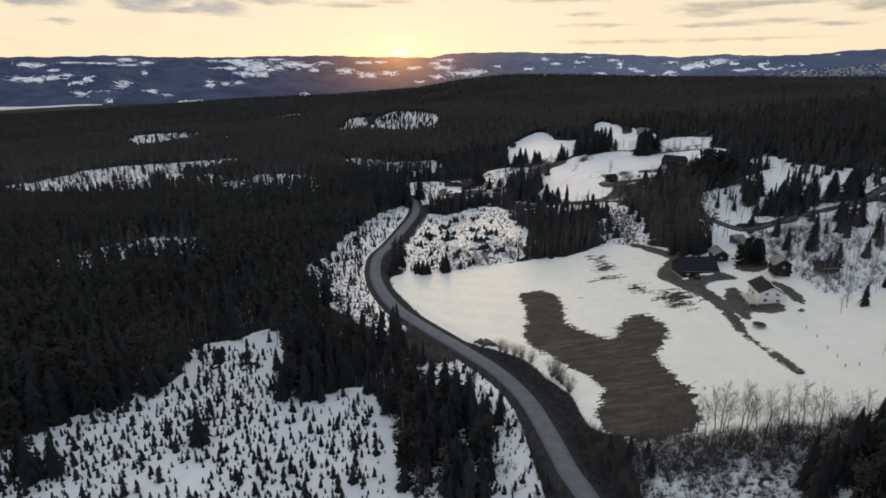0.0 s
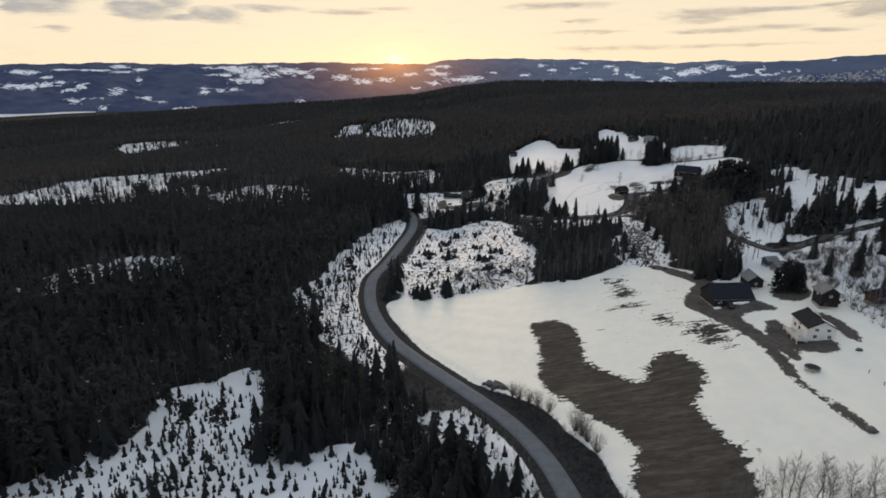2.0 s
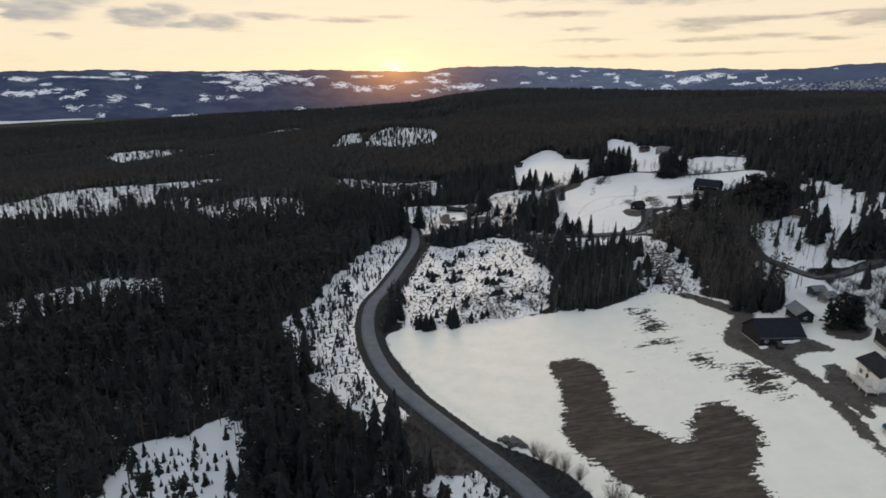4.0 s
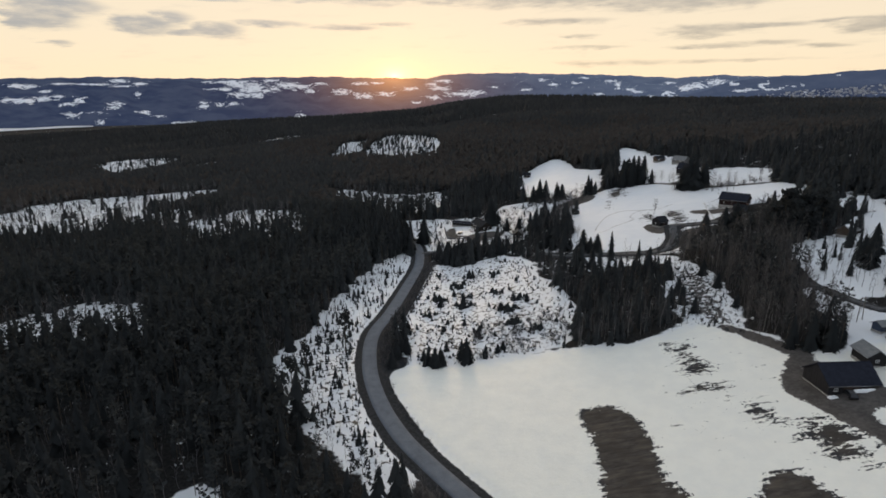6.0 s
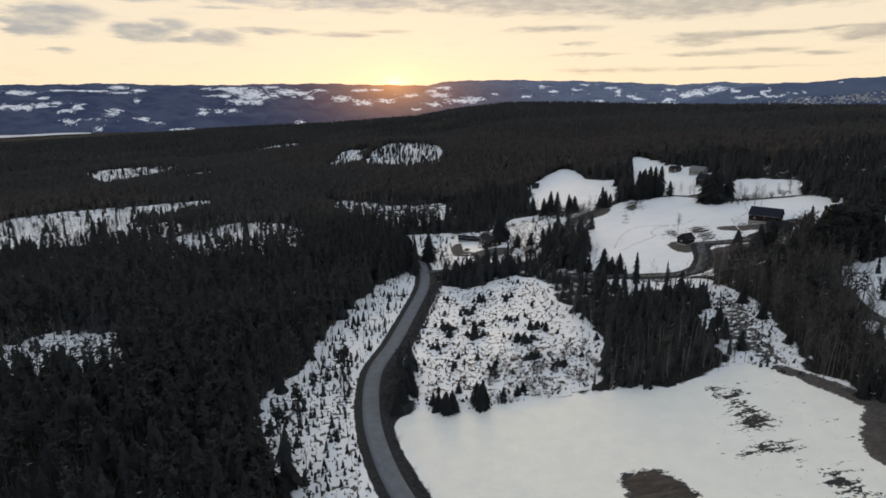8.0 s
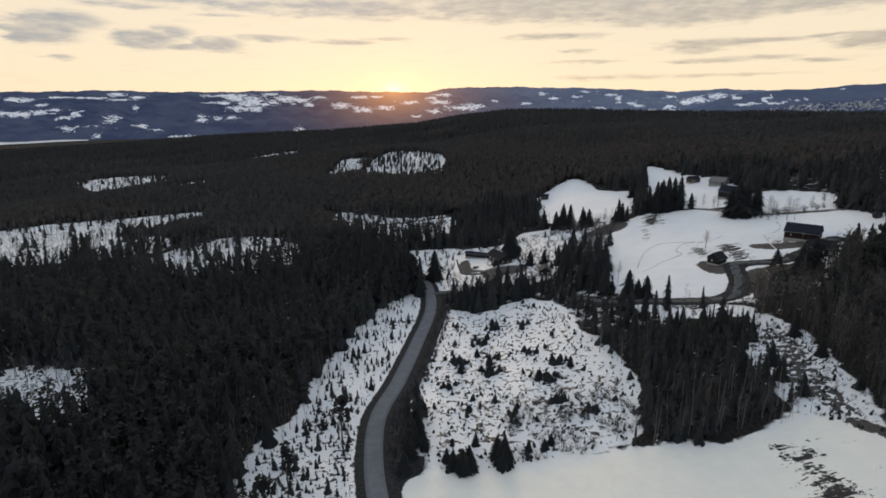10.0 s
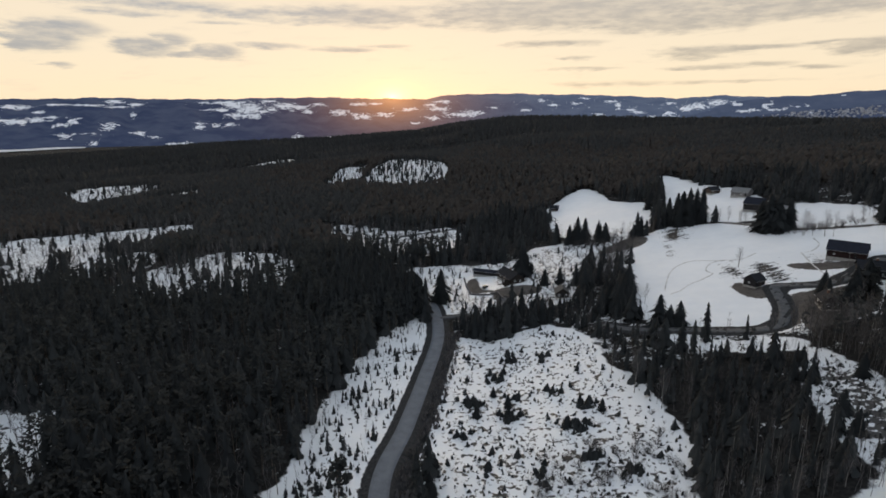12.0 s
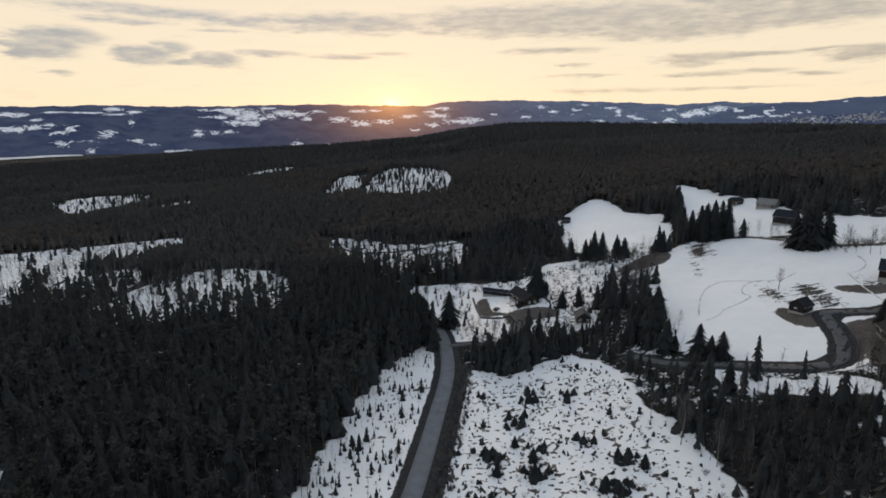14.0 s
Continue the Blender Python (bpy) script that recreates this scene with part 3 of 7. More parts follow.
# ---- ground ----
def build_ground():
    def axis(lo, hi, fine, far_lo, far_hi):
        mid = np.arange(lo, hi + 0.01, fine)
        def out(start, end):
            a, s = [], fine
            p = 0.0
            while p < end - start:
                s *= 1.09
                p += s
                a.append(min(p, end - start))
            return np.array(a)
        return np.concatenate([lo - out(0, lo - far_lo)[::-1], mid, hi + out(0, far_hi - hi)])
    xs = axis(-112, 200, 1.6, -4700, 4700)
    ys = axis(76, 470, 1.6, -1500, 4700)
    x, y = np.meshgrid(xs, ys)
    x, y = x.ravel(), y.ravel()
    z = ground_z(x, y)
    opening = np.clip(most_inside(OPENINGS, x, y) / 4, -1.5, 1.5)
    rough_open = np.clip(most_inside([CLEARCUT, SLOPE, THICKET, STRIP, OPENINGS[19], *OPENINGS[7:17]], x, y) / 4, -1, 1) - 0.3 * ((x < 10) & (y > 366) & (y < 450)) + 0.22 * (most_inside([SLOPE], x, y) > 0) - 0.12 * ((x < -18) & (x > -70) & (y > 262) & (y < 366))
    yards = most_inside(STREAKS, x, y)
    thaw = most_inside(THAW, x, y)
    meadow = np.clip(np.maximum(most_inside(MEADOW, x, y) / 3.0, np.maximum(np.where(yards > -6, yards / 9 - 0.3, -3), np.where(thaw > -8, -0.52 + np.minimum(thaw, 0) / 8, -3))), -3, 3)
    mud = np.clip(most_inside(MUD, x, y) / 2.2, -3, 3)
    verge = np.full(x.shape, -3.0)
    for line, width in ((ROAD_LINE, 4.9), (FARM_LINE, 4.0), (TRACK_LINE, 2.6), (BACK_LINE, 2.2), (SIDE_LINE, 2.6)):
        near = (x > line[:, 0].min() - 20) & (x < line[:, 0].max() + 20) & (y > line[:, 1].min() - 20) & (y < line[:, 1].max() + 20)
        d, _ = along(line, x[near], y[near])
        verge[near] = np.maximum(verge[near], np.clip((width - d) / 1.8, -3, 2))
    bank = np.minimum(most_inside([BANK], x, y), -most_inside([FIELD], x, y) + 0.6)
    side = (x > np.interp(y, ROAD_LINE[:, 1], ROAD_LINE[:, 0])) & (y > 238) & (y < 350)
    strip_d, _ = along(ROAD_LINE, x[side], y[side])
    verge = np.maximum(verge, np.clip(bank / 1.8, -3, 1))
    verge[side] = np.maximum(verge[side], np.clip((7.2 - strip_d) / 2.2, -3, 1))
    sparse = np.clip((x + 14) / 10, 0, 1) * np.clip((y - 298) / 10, 0, 1) * np.clip(0.45 + (x - 55) / 40, 0.45, np.where(x > 120, 0.5, 0.8)) * np.clip((480 - y) / 60, 0, 1) * np.where((x > 100) & (y < 335), 0.0, 1.0)
    sparse = np.maximum(sparse, 0.7 * np.clip((x + 22) / 8, 0, 1) * np.clip((172 - y) / 6, 0, 1) * np.clip((y - 78) / 6, 0, 1) * (x < 26))
    # marks the open field that gets the painted sunlit tint
    lit_snow = np.clip(most_inside([FIELD], x, y) / 8, -1.5, 1.5)
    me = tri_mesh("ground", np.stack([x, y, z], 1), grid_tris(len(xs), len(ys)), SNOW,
                  {"opening": opening, "lit_snow": lit_snow, "brush": rough_open, "sparse": sparse, "meadow": meadow, "mud": mud, "verge": verge}, True)
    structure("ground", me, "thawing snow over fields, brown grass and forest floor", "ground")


build_ground()


def ribbon(name, line, bed, offsets, lift, mat, label):
    """A road laid along a line, with a crown and a thickness."""
    d = np.gradient(line, axis=0)
    d /= np.linalg.norm(d, axis=1)[:, None]
    nrm = np.stack([d[:, 1], -d[:, 0]], 1)
    cols = []
    for o, h in zip(offsets, lift):
        cols.append(np.column_stack([line + nrm * o, bed + h]))
    v = np.stack(cols, 1).reshape(-1, 3)
    return structure(name, tri_mesh(name, v, grid_tris(len(offsets), len(line)), mat, None, True), label, "road")


ribbon("road", ROAD_LINE, BEDS[0], (-2.5, -2.4, -1.2, 0, 1.2, 2.4, 2.5), (-0.3, 0.06, 0.1, 0.13, 0.1, 0.06, -0.3), ASPHALT, "worn grey asphalt country road winding between snowy fields and woods")
ribbon("farm_road", FARM_LINE, BEDS[1], (-1.9, -1.8, -0.9, 0, 0.9, 1.8, 1.9), (-0.3, 0.04, 0.06, 0.09, 0.06, 0.04, -0.3), GRAVEL, "wet grey gravel road between the upper farms")
ribbon("hill_track", TRACK_LINE, BEDS[2], (-1.4, -1.3, 0, 1.3, 1.4), (-0.3, 0.03, 0.06, 0.03, -0.3), GRAVEL, "narrow wet gravel track climbing past the farm")
ribbon("forest_track", BACK_LINE, BEDS[3], (-1.4, -1.3, 0, 1.3, 1.4), (-0.3, 0.03, 0.06, 0.03, -0.3), GRAVEL, "narrow gravel track through a forest clearing")

ribbon("cottage_road", SIDE_LINE, BEDS[4], (-1.4, -1.3, 0, 1.3, 1.4), (-0.3, 0.03, 0.06, 0.03, -0.3), GRAVEL, "narrow gravel side road to the cottage")


# ---- far mountains ----
SHOULDER_AZ, SHOULDER_EL = [19, 24, 26.4, 28.5, 30.5, 34.2, 36.5, 56], [-1.6, -1.1, -0.35, 0.0, 0.27, 0.45, 0.76, 1.5]
# open farmland on the far slopes: azimuth, height and half sizes in degrees
FARMS_WEST = ((-35.0, 0.65, 0.95, 0.19), (-33.5, 0.22, 0.55, 0.13), (-35.2, -0.46, 1.13, 0.21), (-33.7, -0.34, 0.8, 0.17), (-32.7, -0.13, 0.37, 0.13),
              (-32.0, -0.8, 0.69, 0.13), (-31.2, -0.5, 0.35, 0.22), (-32.3, 0.83, 0.83, 0.08), (-30.0, 0.8, 1.8, 0.07), (-28.2, 1.08, 0.61, 0.14),
              (-28.0, 0.67, 1.08, 0.08), (-26.5, 0.9, 0.55, 0.14), (-26.9, -0.03, 0.29, 0.21), (-29.9, -2.3, 0.36, 0.18), (-23.6, -2.42, 0.91, 0.12))
FARMS_VALLEY = ((-21.8, -0.93, 0.51, 0.27), (-19.3, -0.81, 0.67, 0.12), (-19.6, 1.07, 1.81, 0.12), (-20.1, 0.43, 1.04, 0.12), (-18.7, 0.83, 0.96, 0.34),
                (-17.5, 0.53, 1.17, 0.5), (-18.3, -0.07, 1.17, 0.25), (-17.1, -0.12, 0.44, 0.25), (-16.3, 0.33, 0.49, 0.2), (-15.8, 1.18, 0.69, 0.17),
                (-14.3, 0.83, 1.21, 0.23), (-15.5, 0.48, 0.45, 0.25), (-13.2, 0.68, 1.02, 0.25), (-12.3, 0.32, 0.46, 0.2), (-11.5, 0.93, 0.67, 0.12),
                (-9.4, 0.21, 1.05, 0.26), (-7.3, -0.16, 0.9, 0.24), (-7.5, 0.98, 0.85, 0.13))
FARMS_SUNWARD = ((-6.2, 1.03, 0.64, 0.1), (-5.2, 0.04, 0.7, 0.21), (-3.0, 0.45, 0.86, 0.17), (-2.2, -0.82, 0.49, 0.13), (-0.6, -0.35, 0.81, 0.18),
                 (-0.0, 0.54, 0.97, 0.21), (0.5, 1.22, 0.86, 0.13), (-0.9, 0.91, 0.49, 0.13), (2.1, 0.01, 1.41, 0.24), (3.2, 0.11, 0.81, 0.29),
                 (-13.4, -2.0, 0.46, 0.26), (-10.3, -2.14, 0.69, 0.13))
FARMS_EAST = ((23.4, 0.66, 0.9, 0.24), (25.0, 0.97, 0.96, 0.19), (22.5, 0.47, 0.73, 0.17), (21.1, 0.04, 0.52, 0.2), (21.1, 0.92, 0.51, 0.12),
              (17.8, 0.4, 0.44, 0.13), (18.5, 0.2, 0.49, 0.13), (16.0, 1.12, 0.45, 0.11), (13.0, 0.99, 0.51, 0.11), (16.7, 0.76, 0.25, 0.3),
              (13.7, 1.45, 0.46, 0.1), (15.0, -0.09, 0.45, 0.15), (9.8, 1.28, 0.47, 0.1), (10.9, 0.86, 0.42, 0.13), (5.3, 0.63, 0.43, 0.1), (8.3, 0.4, 0.48, 0.1),
              (19.7, -0.26, 0.38, 0.12))
FARMS_FOOTHILL = ((26.3, 0.77, 0.39, 0.16), (26.8, 0.25, 0.72, 0.12), (28.5, 0.61, 0.37, 0.32), (29.1, 0.37, 0.57, 0.14), (30.8, 0.58, 0.67, 0.12),
                  (27.6, 0.34, 0.59, 0.11), (33.6, 1.42, 0.37, 0.09))
TOWNS = ((-31.9, -1.61, 0.77, 0.27), (-29.7, -1.52, 1.05, 0.18), (-28.8, -0.94, 0.9, 0.37), (-26.6, -1.49, 0.73, 0.19), (-25.8, -1.84, 1.05, 0.14),
         (-20.2, -0.9, 1.04, 0.22))


def farmland(deg, el, places, full=1.0):
    """How far inside a field each place lies: `full` in its middle, 0 on its edge."""
    best = np.full(deg.shape, -1.6)
    for c, e, w, h in places:
        d = (np.abs((deg - c) / w) ** 2.6 + np.abs((el - e) / h) ** 2.6) ** (1 / 2.6)
        best = np.maximum(best, full - d)
    return np.clip(best, -1.6, 1)


def build_range():
    az = np.radians(np.concatenate([np.linspace(-54, -38.2, 30), np.linspace(-38, 30, 760), np.linspace(30.5, 54, 40)]))
    u = np.linspace(0, 1, 104)
    a, t = np.meshgrid(az, u)
    ridge = np.interp(np.degrees(a), [-54, -35.6, -34, -30, -26, -21.7, -17, -12, -4, -1.4, 0.8, 4, 6.7, 11.9, 17, 19.4, 21.7, 25.3, 28.3, 36, 54],
                      [1.2, 1.23, 1.21, 1.42, 1.37, 1.35, 1.48, 1.59, 1.46, 1.46, 1.79, 1.93, 1.92, 1.82, 1.66, 1.48, 1.4, 1.56, 1.44, 1.4, 1.4])
    ridge = ridge + 0.025 * np.sin(a * 61) + 0.03 * np.sin(a * 143 + 1) + 0.014 * np.sin(a * 410) + 0.01 * np.sin(a * 770 + 2)
    r = 3450 + 1150 * t
    top = 85 + 4600 * np.tan(np.radians(ridge))
    z = -72 + (top + 72) * (0.25 * t + 0.75 * t ** 0.8)
    z = z + np.sin(np.pi * t) * (16 * np.sin(a * 47 + 3 * t) + 11 * np.sin(a * 117 + 7 * t) + 6 * np.sin(a * 260 - 9 * t))
    deg, el = np.degrees(a), np.degrees(np.arctan2(z - 85, r))
    fields = np.maximum(farmland(deg, el, (*FARMS_WEST, *FARMS_VALLEY, *FARMS_SUNWARD, *FARMS_EAST)), farmland(deg, el, TOWNS, 0.55))
    fields = np.maximum(fields, -1.6 + 0.85 * np.clip((deg - 2) / 5, 0, 1) * np.clip((el - 0.1) / 0.3, 0, 1))
    # shares of sunset glow and haze that the slopes emit
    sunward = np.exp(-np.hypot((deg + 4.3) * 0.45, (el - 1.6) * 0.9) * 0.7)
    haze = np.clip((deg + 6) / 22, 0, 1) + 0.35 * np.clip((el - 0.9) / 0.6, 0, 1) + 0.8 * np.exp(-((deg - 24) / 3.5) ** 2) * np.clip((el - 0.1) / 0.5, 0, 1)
    v = np.stack([r * np.sin(a), r * np.cos(a), z], -1).reshape(-1, 3)
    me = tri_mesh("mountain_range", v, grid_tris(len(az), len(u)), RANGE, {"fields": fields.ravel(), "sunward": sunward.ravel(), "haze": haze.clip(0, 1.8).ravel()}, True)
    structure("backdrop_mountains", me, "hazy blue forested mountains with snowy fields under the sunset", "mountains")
    # blue foothill that closes the side valley to the east
    az = np.radians(np.linspace(21, 56, 300))
    u = np.linspace(0, 1, 46)
    a, t = np.meshgrid(az, u)
    crest = np.interp(np.degrees(a), [21, 21.9, 23.2, 24.5, 25.4, 26.2, 28.3, 30.4, 32.3, 34.1, 36.5, 56], [-0.9, -0.21, 0.03, 0.5, 0.83, 1.05, 1.3, 1.36, 1.49, 1.71, 1.78, 2.2])
    crest = crest + 0.02 * np.sin(a * 160) + 0.012 * np.sin(a * 420)
    r = 3255 + 185 * t
    z = -75 + (160 + 3440 * np.tan(np.radians(crest))) * t ** 0.75 + np.sin(np.pi * t) * 5 * np.sin(a * 150 + 5 * t)
    deg, el = np.degrees(a), np.degrees(np.arctan2(z - 85, r))
    v = np.stack([r * np.sin(a), r * np.cos(a), z], -1).reshape(-1, 3)
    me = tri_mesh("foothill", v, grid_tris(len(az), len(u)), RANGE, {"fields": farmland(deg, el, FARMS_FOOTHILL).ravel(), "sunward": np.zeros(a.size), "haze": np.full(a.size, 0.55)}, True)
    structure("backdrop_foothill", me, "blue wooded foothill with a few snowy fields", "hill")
    # nearer shoulder of hills to the east
    az = np.radians(np.linspace(19, 56, 160))
    u = np.linspace(0, 1, 30)
    a, t = np.meshgrid(az, u)
    top = np.interp(np.degrees(a), SHOULDER_AZ, SHOULDER_EL) + 0.04 * np.sin(a * 90) + 0.03 * np.sin(a * 233) + 0.02 * np.sin(a * 700)
    r = 2750 + 450 * t
    z = -75 + (85 + 3200 * np.tan(np.radians(top)) + 75) * t ** 0.7
    v = np.stack([r * np.sin(a), r * np.cos(a), z], -1).reshape(-1, 3)
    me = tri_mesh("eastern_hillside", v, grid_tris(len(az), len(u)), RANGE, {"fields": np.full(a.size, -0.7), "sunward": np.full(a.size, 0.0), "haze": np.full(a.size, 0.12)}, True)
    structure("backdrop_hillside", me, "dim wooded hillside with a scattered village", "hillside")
    # frozen lake in the western valley
    az = np.radians(np.linspace(-52, -30.5, 60))
    u = np.linspace(0, 1, 8)
    a, t = np.meshgrid(az, u)
    near_r = 3160 + 60 * np.sin(a * 40) + np.clip(np.degrees(a) + 34, 0, 4) * 60
    far_r = 3420 + 50 * np.sin(a * 55 + 1)
    r = near_r + (np.maximum(far_r, near_r + 10) - near_r) * t
    v = np.stack([r * np.sin(a), r * np.cos(a), np.full(a.shape, -66.0)], -1).reshape(-1, 3)
    structure("water_lake", tri_mesh("lake", v, grid_tris(len(az), len(u)), ICE), "pale frozen lake at the foot of the mountains", "lake")


build_range()


# ---- trees ----
rng = np.random.default_rng(7)


def prism(p0, p1, r0, r1, n=3):
    """A tapered stick; r1 = 0 gives a point."""
    p0, p1 = np.array(p0, float), np.array(p1, float)
    d = p1 - p0
    d /= np.linalg.norm(d) + 1e-9
    s = np.cross(d, (0, 0, 1) if abs(d[2]) < 0.9 else (1, 0, 0))
    s /= np.linalg.norm(s)
    q = np.cross(d, s)
    ang = np.arange(n) * 2 * np.pi / n
    ring = np.cos(ang)[:, None] * s + np.sin(ang)[:, None] * q
    j = (np.arange(n) + 1) % n
    i = np.arange(n)
    if r1 <= 0:
        return np.vstack([p0 + ring * r0, p1[None]]), np.stack([i, j, np.full(n, n)], 1)
    return np.vstack([p0 + ring * r0, p1 + ring * r1]), np.vstack([np.stack([i, j, j + n], 1), np.stack([i, j + n, i + n], 1)])


def gather(parts):
    vs, ts, k = [], [], 0
    for v, t in parts:
        vs.append(v)
        ts.append(np.asarray(t) + k)
        k += len(v)
    return np.vstack(vs), np.vstack(ts)


def spruce_crown(h, width, tiers, blades, low=0.06, g=None, fat=2.6):
    """Whorls of drooping boughs, each a bent kite that hangs from the stem."""
    g = g or rng
    out = []
    for i in range(tiers):
        f = (i + 0.5 * g.random()) / tiers
        z = h * (low + (0.985 - low) * f)
        rad = width * (1 - f) ** 0.66 * (0.78 + 0.4 * g.random()) + 0.04 * width
        ph = g.random() * 6.3
        for b in range(blades):
            a = ph + 6.283 * (b + 0.5 * g.random()) / blades
            rr = rad * (0.5 + 0.72 * g.random())
            c, s = math.cos(a), math.sin(a)
            wd = rr * (fat / blades) * (0.75 + 0.5 * g.random())
            drop = rr * (0.55 + 0.6 * g.random()) + 0.02 * h
            zz = z + 0.04 * h * (g.random() - 0.5)
            root = (0, 0, zz + h / tiers * 0.8)
            sl = (c * rr * 0.6 - s * wd, s * rr * 0.6 + c * wd, zz - drop * 0.6)
            sr = (c * rr * 0.6 + s * wd, s * rr * 0.6 - c * wd, zz - drop * 0.6)
            tip = (c * rr, s * rr, zz - drop)
            out.append((np.array([root, sl, tip, sr]), np.array([[0, 1, 2], [0, 2, 3]])))
    out.append((np.array([(0, 0, h), (0.06 * width, 0, h * 0.9), (-0.03 * width, 0.05 * width, h * 0.9), (-0.03 * width, -0.05 * width, h * 0.9)]),
                np.array([[0, 1, 2], [0, 2, 3], [0, 3, 1]])))
    return gather(out)


def cone_tree(h, width, n=5, blunt=0.0):
    """A plain far-off tree: ragged skirts; blunt makes it a rounder, leafless or pine-like crown."""
    out = []
    for z0, z1, w in ((0.05, 0.7, 1.0 - 0.3 * blunt), (0.32 + 0.1 * blunt, 0.9, 0.75 + 0.25 * blunt), (0.6, 1.0, 0.42 + 0.35 * blunt)):
        ang = np.arange(n) * 6.283 / n + rng.random()
        rr = width * w * (0.65 + 0.7 * rng.random(n))
        v = np.vstack([np.stack([np.cos(ang) * rr, np.sin(ang) * rr, h * (z0 + 0.13 * rng.random(n))], 1), [[0.05 * width * rng.normal(), 0.05 * width * rng.normal(), h * z1]]])
        out.append((v, np.stack([np.arange(n), (np.arange(n) + 1) % n, np.full(n, n)], 1)))
    return gather(out)


def bare_tree(h, spread, limbs, forks, twigs, thick=0.11, upright=0.75, fine=0.022):
    """A leafless birch or aspen: stem, limbs that bend upwards, forks and twigs. Stem and branches apart."""
    stem, br = [], []
    pts = [np.array((0, 0, 0.0))]
    for i in range(1, 6):
        pts.append(pts[-1] + np.array((0.018 * h * rng.normal(), 0.018 * h * rng.normal(), h / 5.0)))
    for i in range(5):
        stem.append(prism(pts[i], pts[i + 1], thick * (1 - i / 5.3), thick * (1 - (i + 1) / 5.3), 4))
    for i in range(limbs):
        f = 0.27 + 0.71 * (i + rng.random()) / limbs
        k = min(4, int(f * 5))
        p = pts[k] + (pts[k + 1] - pts[k]) * (f * 5 - k)
        a = rng.random() * 6.283
        ln = spread * (1.12 - f) ** 0.8 * (0.7 + 0.5 * rng.random()) + 0.07 * h
        way = np.array((math.cos(a), math.sin(a), 0.0))
        d1 = way * (1.15 - upright * 0.6) + np.array((0, 0, 0.35 + 0.5 * upright))
        d2 = way * 0.45 + rng.normal(size=3) * 0.12 + np.array((0, 0, 1.0))
        d1, d2 = d1 / np.linalg.norm(d1), d2 / np.linalg.norm(d2)
        m = p + d1 * ln * 0.5
        q = m + d2 * ln * 0.6
        br.append(prism(p, m, thick * 0.36 * (1.15 - f), fine * 0.9, 3))
        br.append(prism(m, q, fine * 0.9, 0.0, 3))
        for _ in range(forks):
            g = rng.random()
            s = p + (m - p) * (0.3 + g) if g < 0.5 else m + (q - m) * (g * 1.6 - 0.8)
            e = d2 * 0.9 + d1 * 0.3 + rng.normal(size=3) * 0.38
            e /= np.linalg.norm(e)
            w = s + e * ln * (0.35 + 0.25 * rng.random())
            br.append(prism(s, w, fine * 0.8, 0.0, 3))
            for _ in range(twigs):
                u = s + (w - s) * (0.25 + 0.7 * rng.random())
                e2 = e + rng.normal(size=3) * 0.5
                br.append(prism(u, u + e2 / np.linalg.norm(e2) * ln * 0.26, fine * 0.55, 0.0, 3))
    return gather(stem), gather(br)


def pine_crown(h, clumps, tufts=12, low=0.6, spread=0.16):
    out = []
    for i in range(clumps):
        f = i / clumps
        a = rng.random() * 6.283
        r = h * spread * (1 - 0.6 * f) * rng.random() ** 0.5
        c = np.array((r * math.cos(a), r * math.sin(a), h * (low + (0.98 - low) * f)))
        for _ in range(tufts):
            d = rng.normal(size=3)
            d[2] *= 0.55
            d /= np.linalg.norm(d)
            s = np.cross(d, rng.normal(size=3))
            s /= np.linalg.norm(s)
            k = h * 0.062 * (0.7 + 0.6 * rng.random())
            out.append((np.array([c, c + d * k + s * k * 0.4, c + d * k * 1.35, c + d * k - s * k * 0.4]), np.array([[0, 1, 2], [0, 2, 3]])))
    return gather(out)


def shrub(h, stems, spread=0.55):
    out = []
    for _ in range(stems):
        a = rng.random() * 6.283
        d = np.array((math.cos(a) * spread * rng.random(), math.sin(a) * spread * rng.random(), 1.0))
        b = np.array((math.cos(a), math.sin(a), 0)) * 0.2 * h * rng.random()
        t = b + d * h * (0.6 + 0.5 * rng.random())
        out.append(prism(b, t, 0.02, 0.0, 3))
        for _ in range(2):
            s = b + (t - b) * (0.4 + 0.4 * rng.random())
            out.append(prism(s, s + (d + rng.normal(size=3) * 0.5) * h * 0.35, 0.013, 0.0, 3))
    return gather(out)


def scatter(templates, x, y, size, lean=0.03, sink=0.1):
    """One joined mesh: each place takes one of the templates, turned and scaled."""
    z = ground_z(x, y) - sink
    pick = rng.integers(0, len(templates), len(x))
    rot = rng.random(len(x)) * 6.283
    lx, ly = rng.normal(size=len(x)) * lean, rng.normal(size=len(x)) * lean
    tone = np.clip(rng.random(len(x)), 0.02, 1)
    vs, ts, tn, k = [], [], [], 0
    for i, (v, t) in enumerate(templates):
        m = np.flatnonzero(pick == i)
        if not len(m):
            continue
        c, s, f = np.cos(rot[m])[:, None], np.sin(rot[m])[:, None], size[m][:, None]
        vx = (v[None, :, 0] * c - v[None, :, 1] * s) * f + v[None, :, 2] * f * lx[m][:, None] + x[m][:, None]
        vy = (v[None, :, 0] * s + v[None, :, 1] * c) * f + v[None, :, 2] * f * ly[m][:, None] + y[m][:, None]
        vz = v[None, :, 2] * f + z[m][:, None]
        vs.append(np.stack([vx, vy, vz], -1).reshape(-1, 3))
        ts.append((t[None] + (np.arange(len(m)) * len(v))[:, None, None]).reshape(-1, 3) + k)
        tn.append(np.repeat(tone[m], len(v)))
        k += len(m) * len(v)
    return np.vstack(vs), np.vstack(ts), np.concatenate(tn)


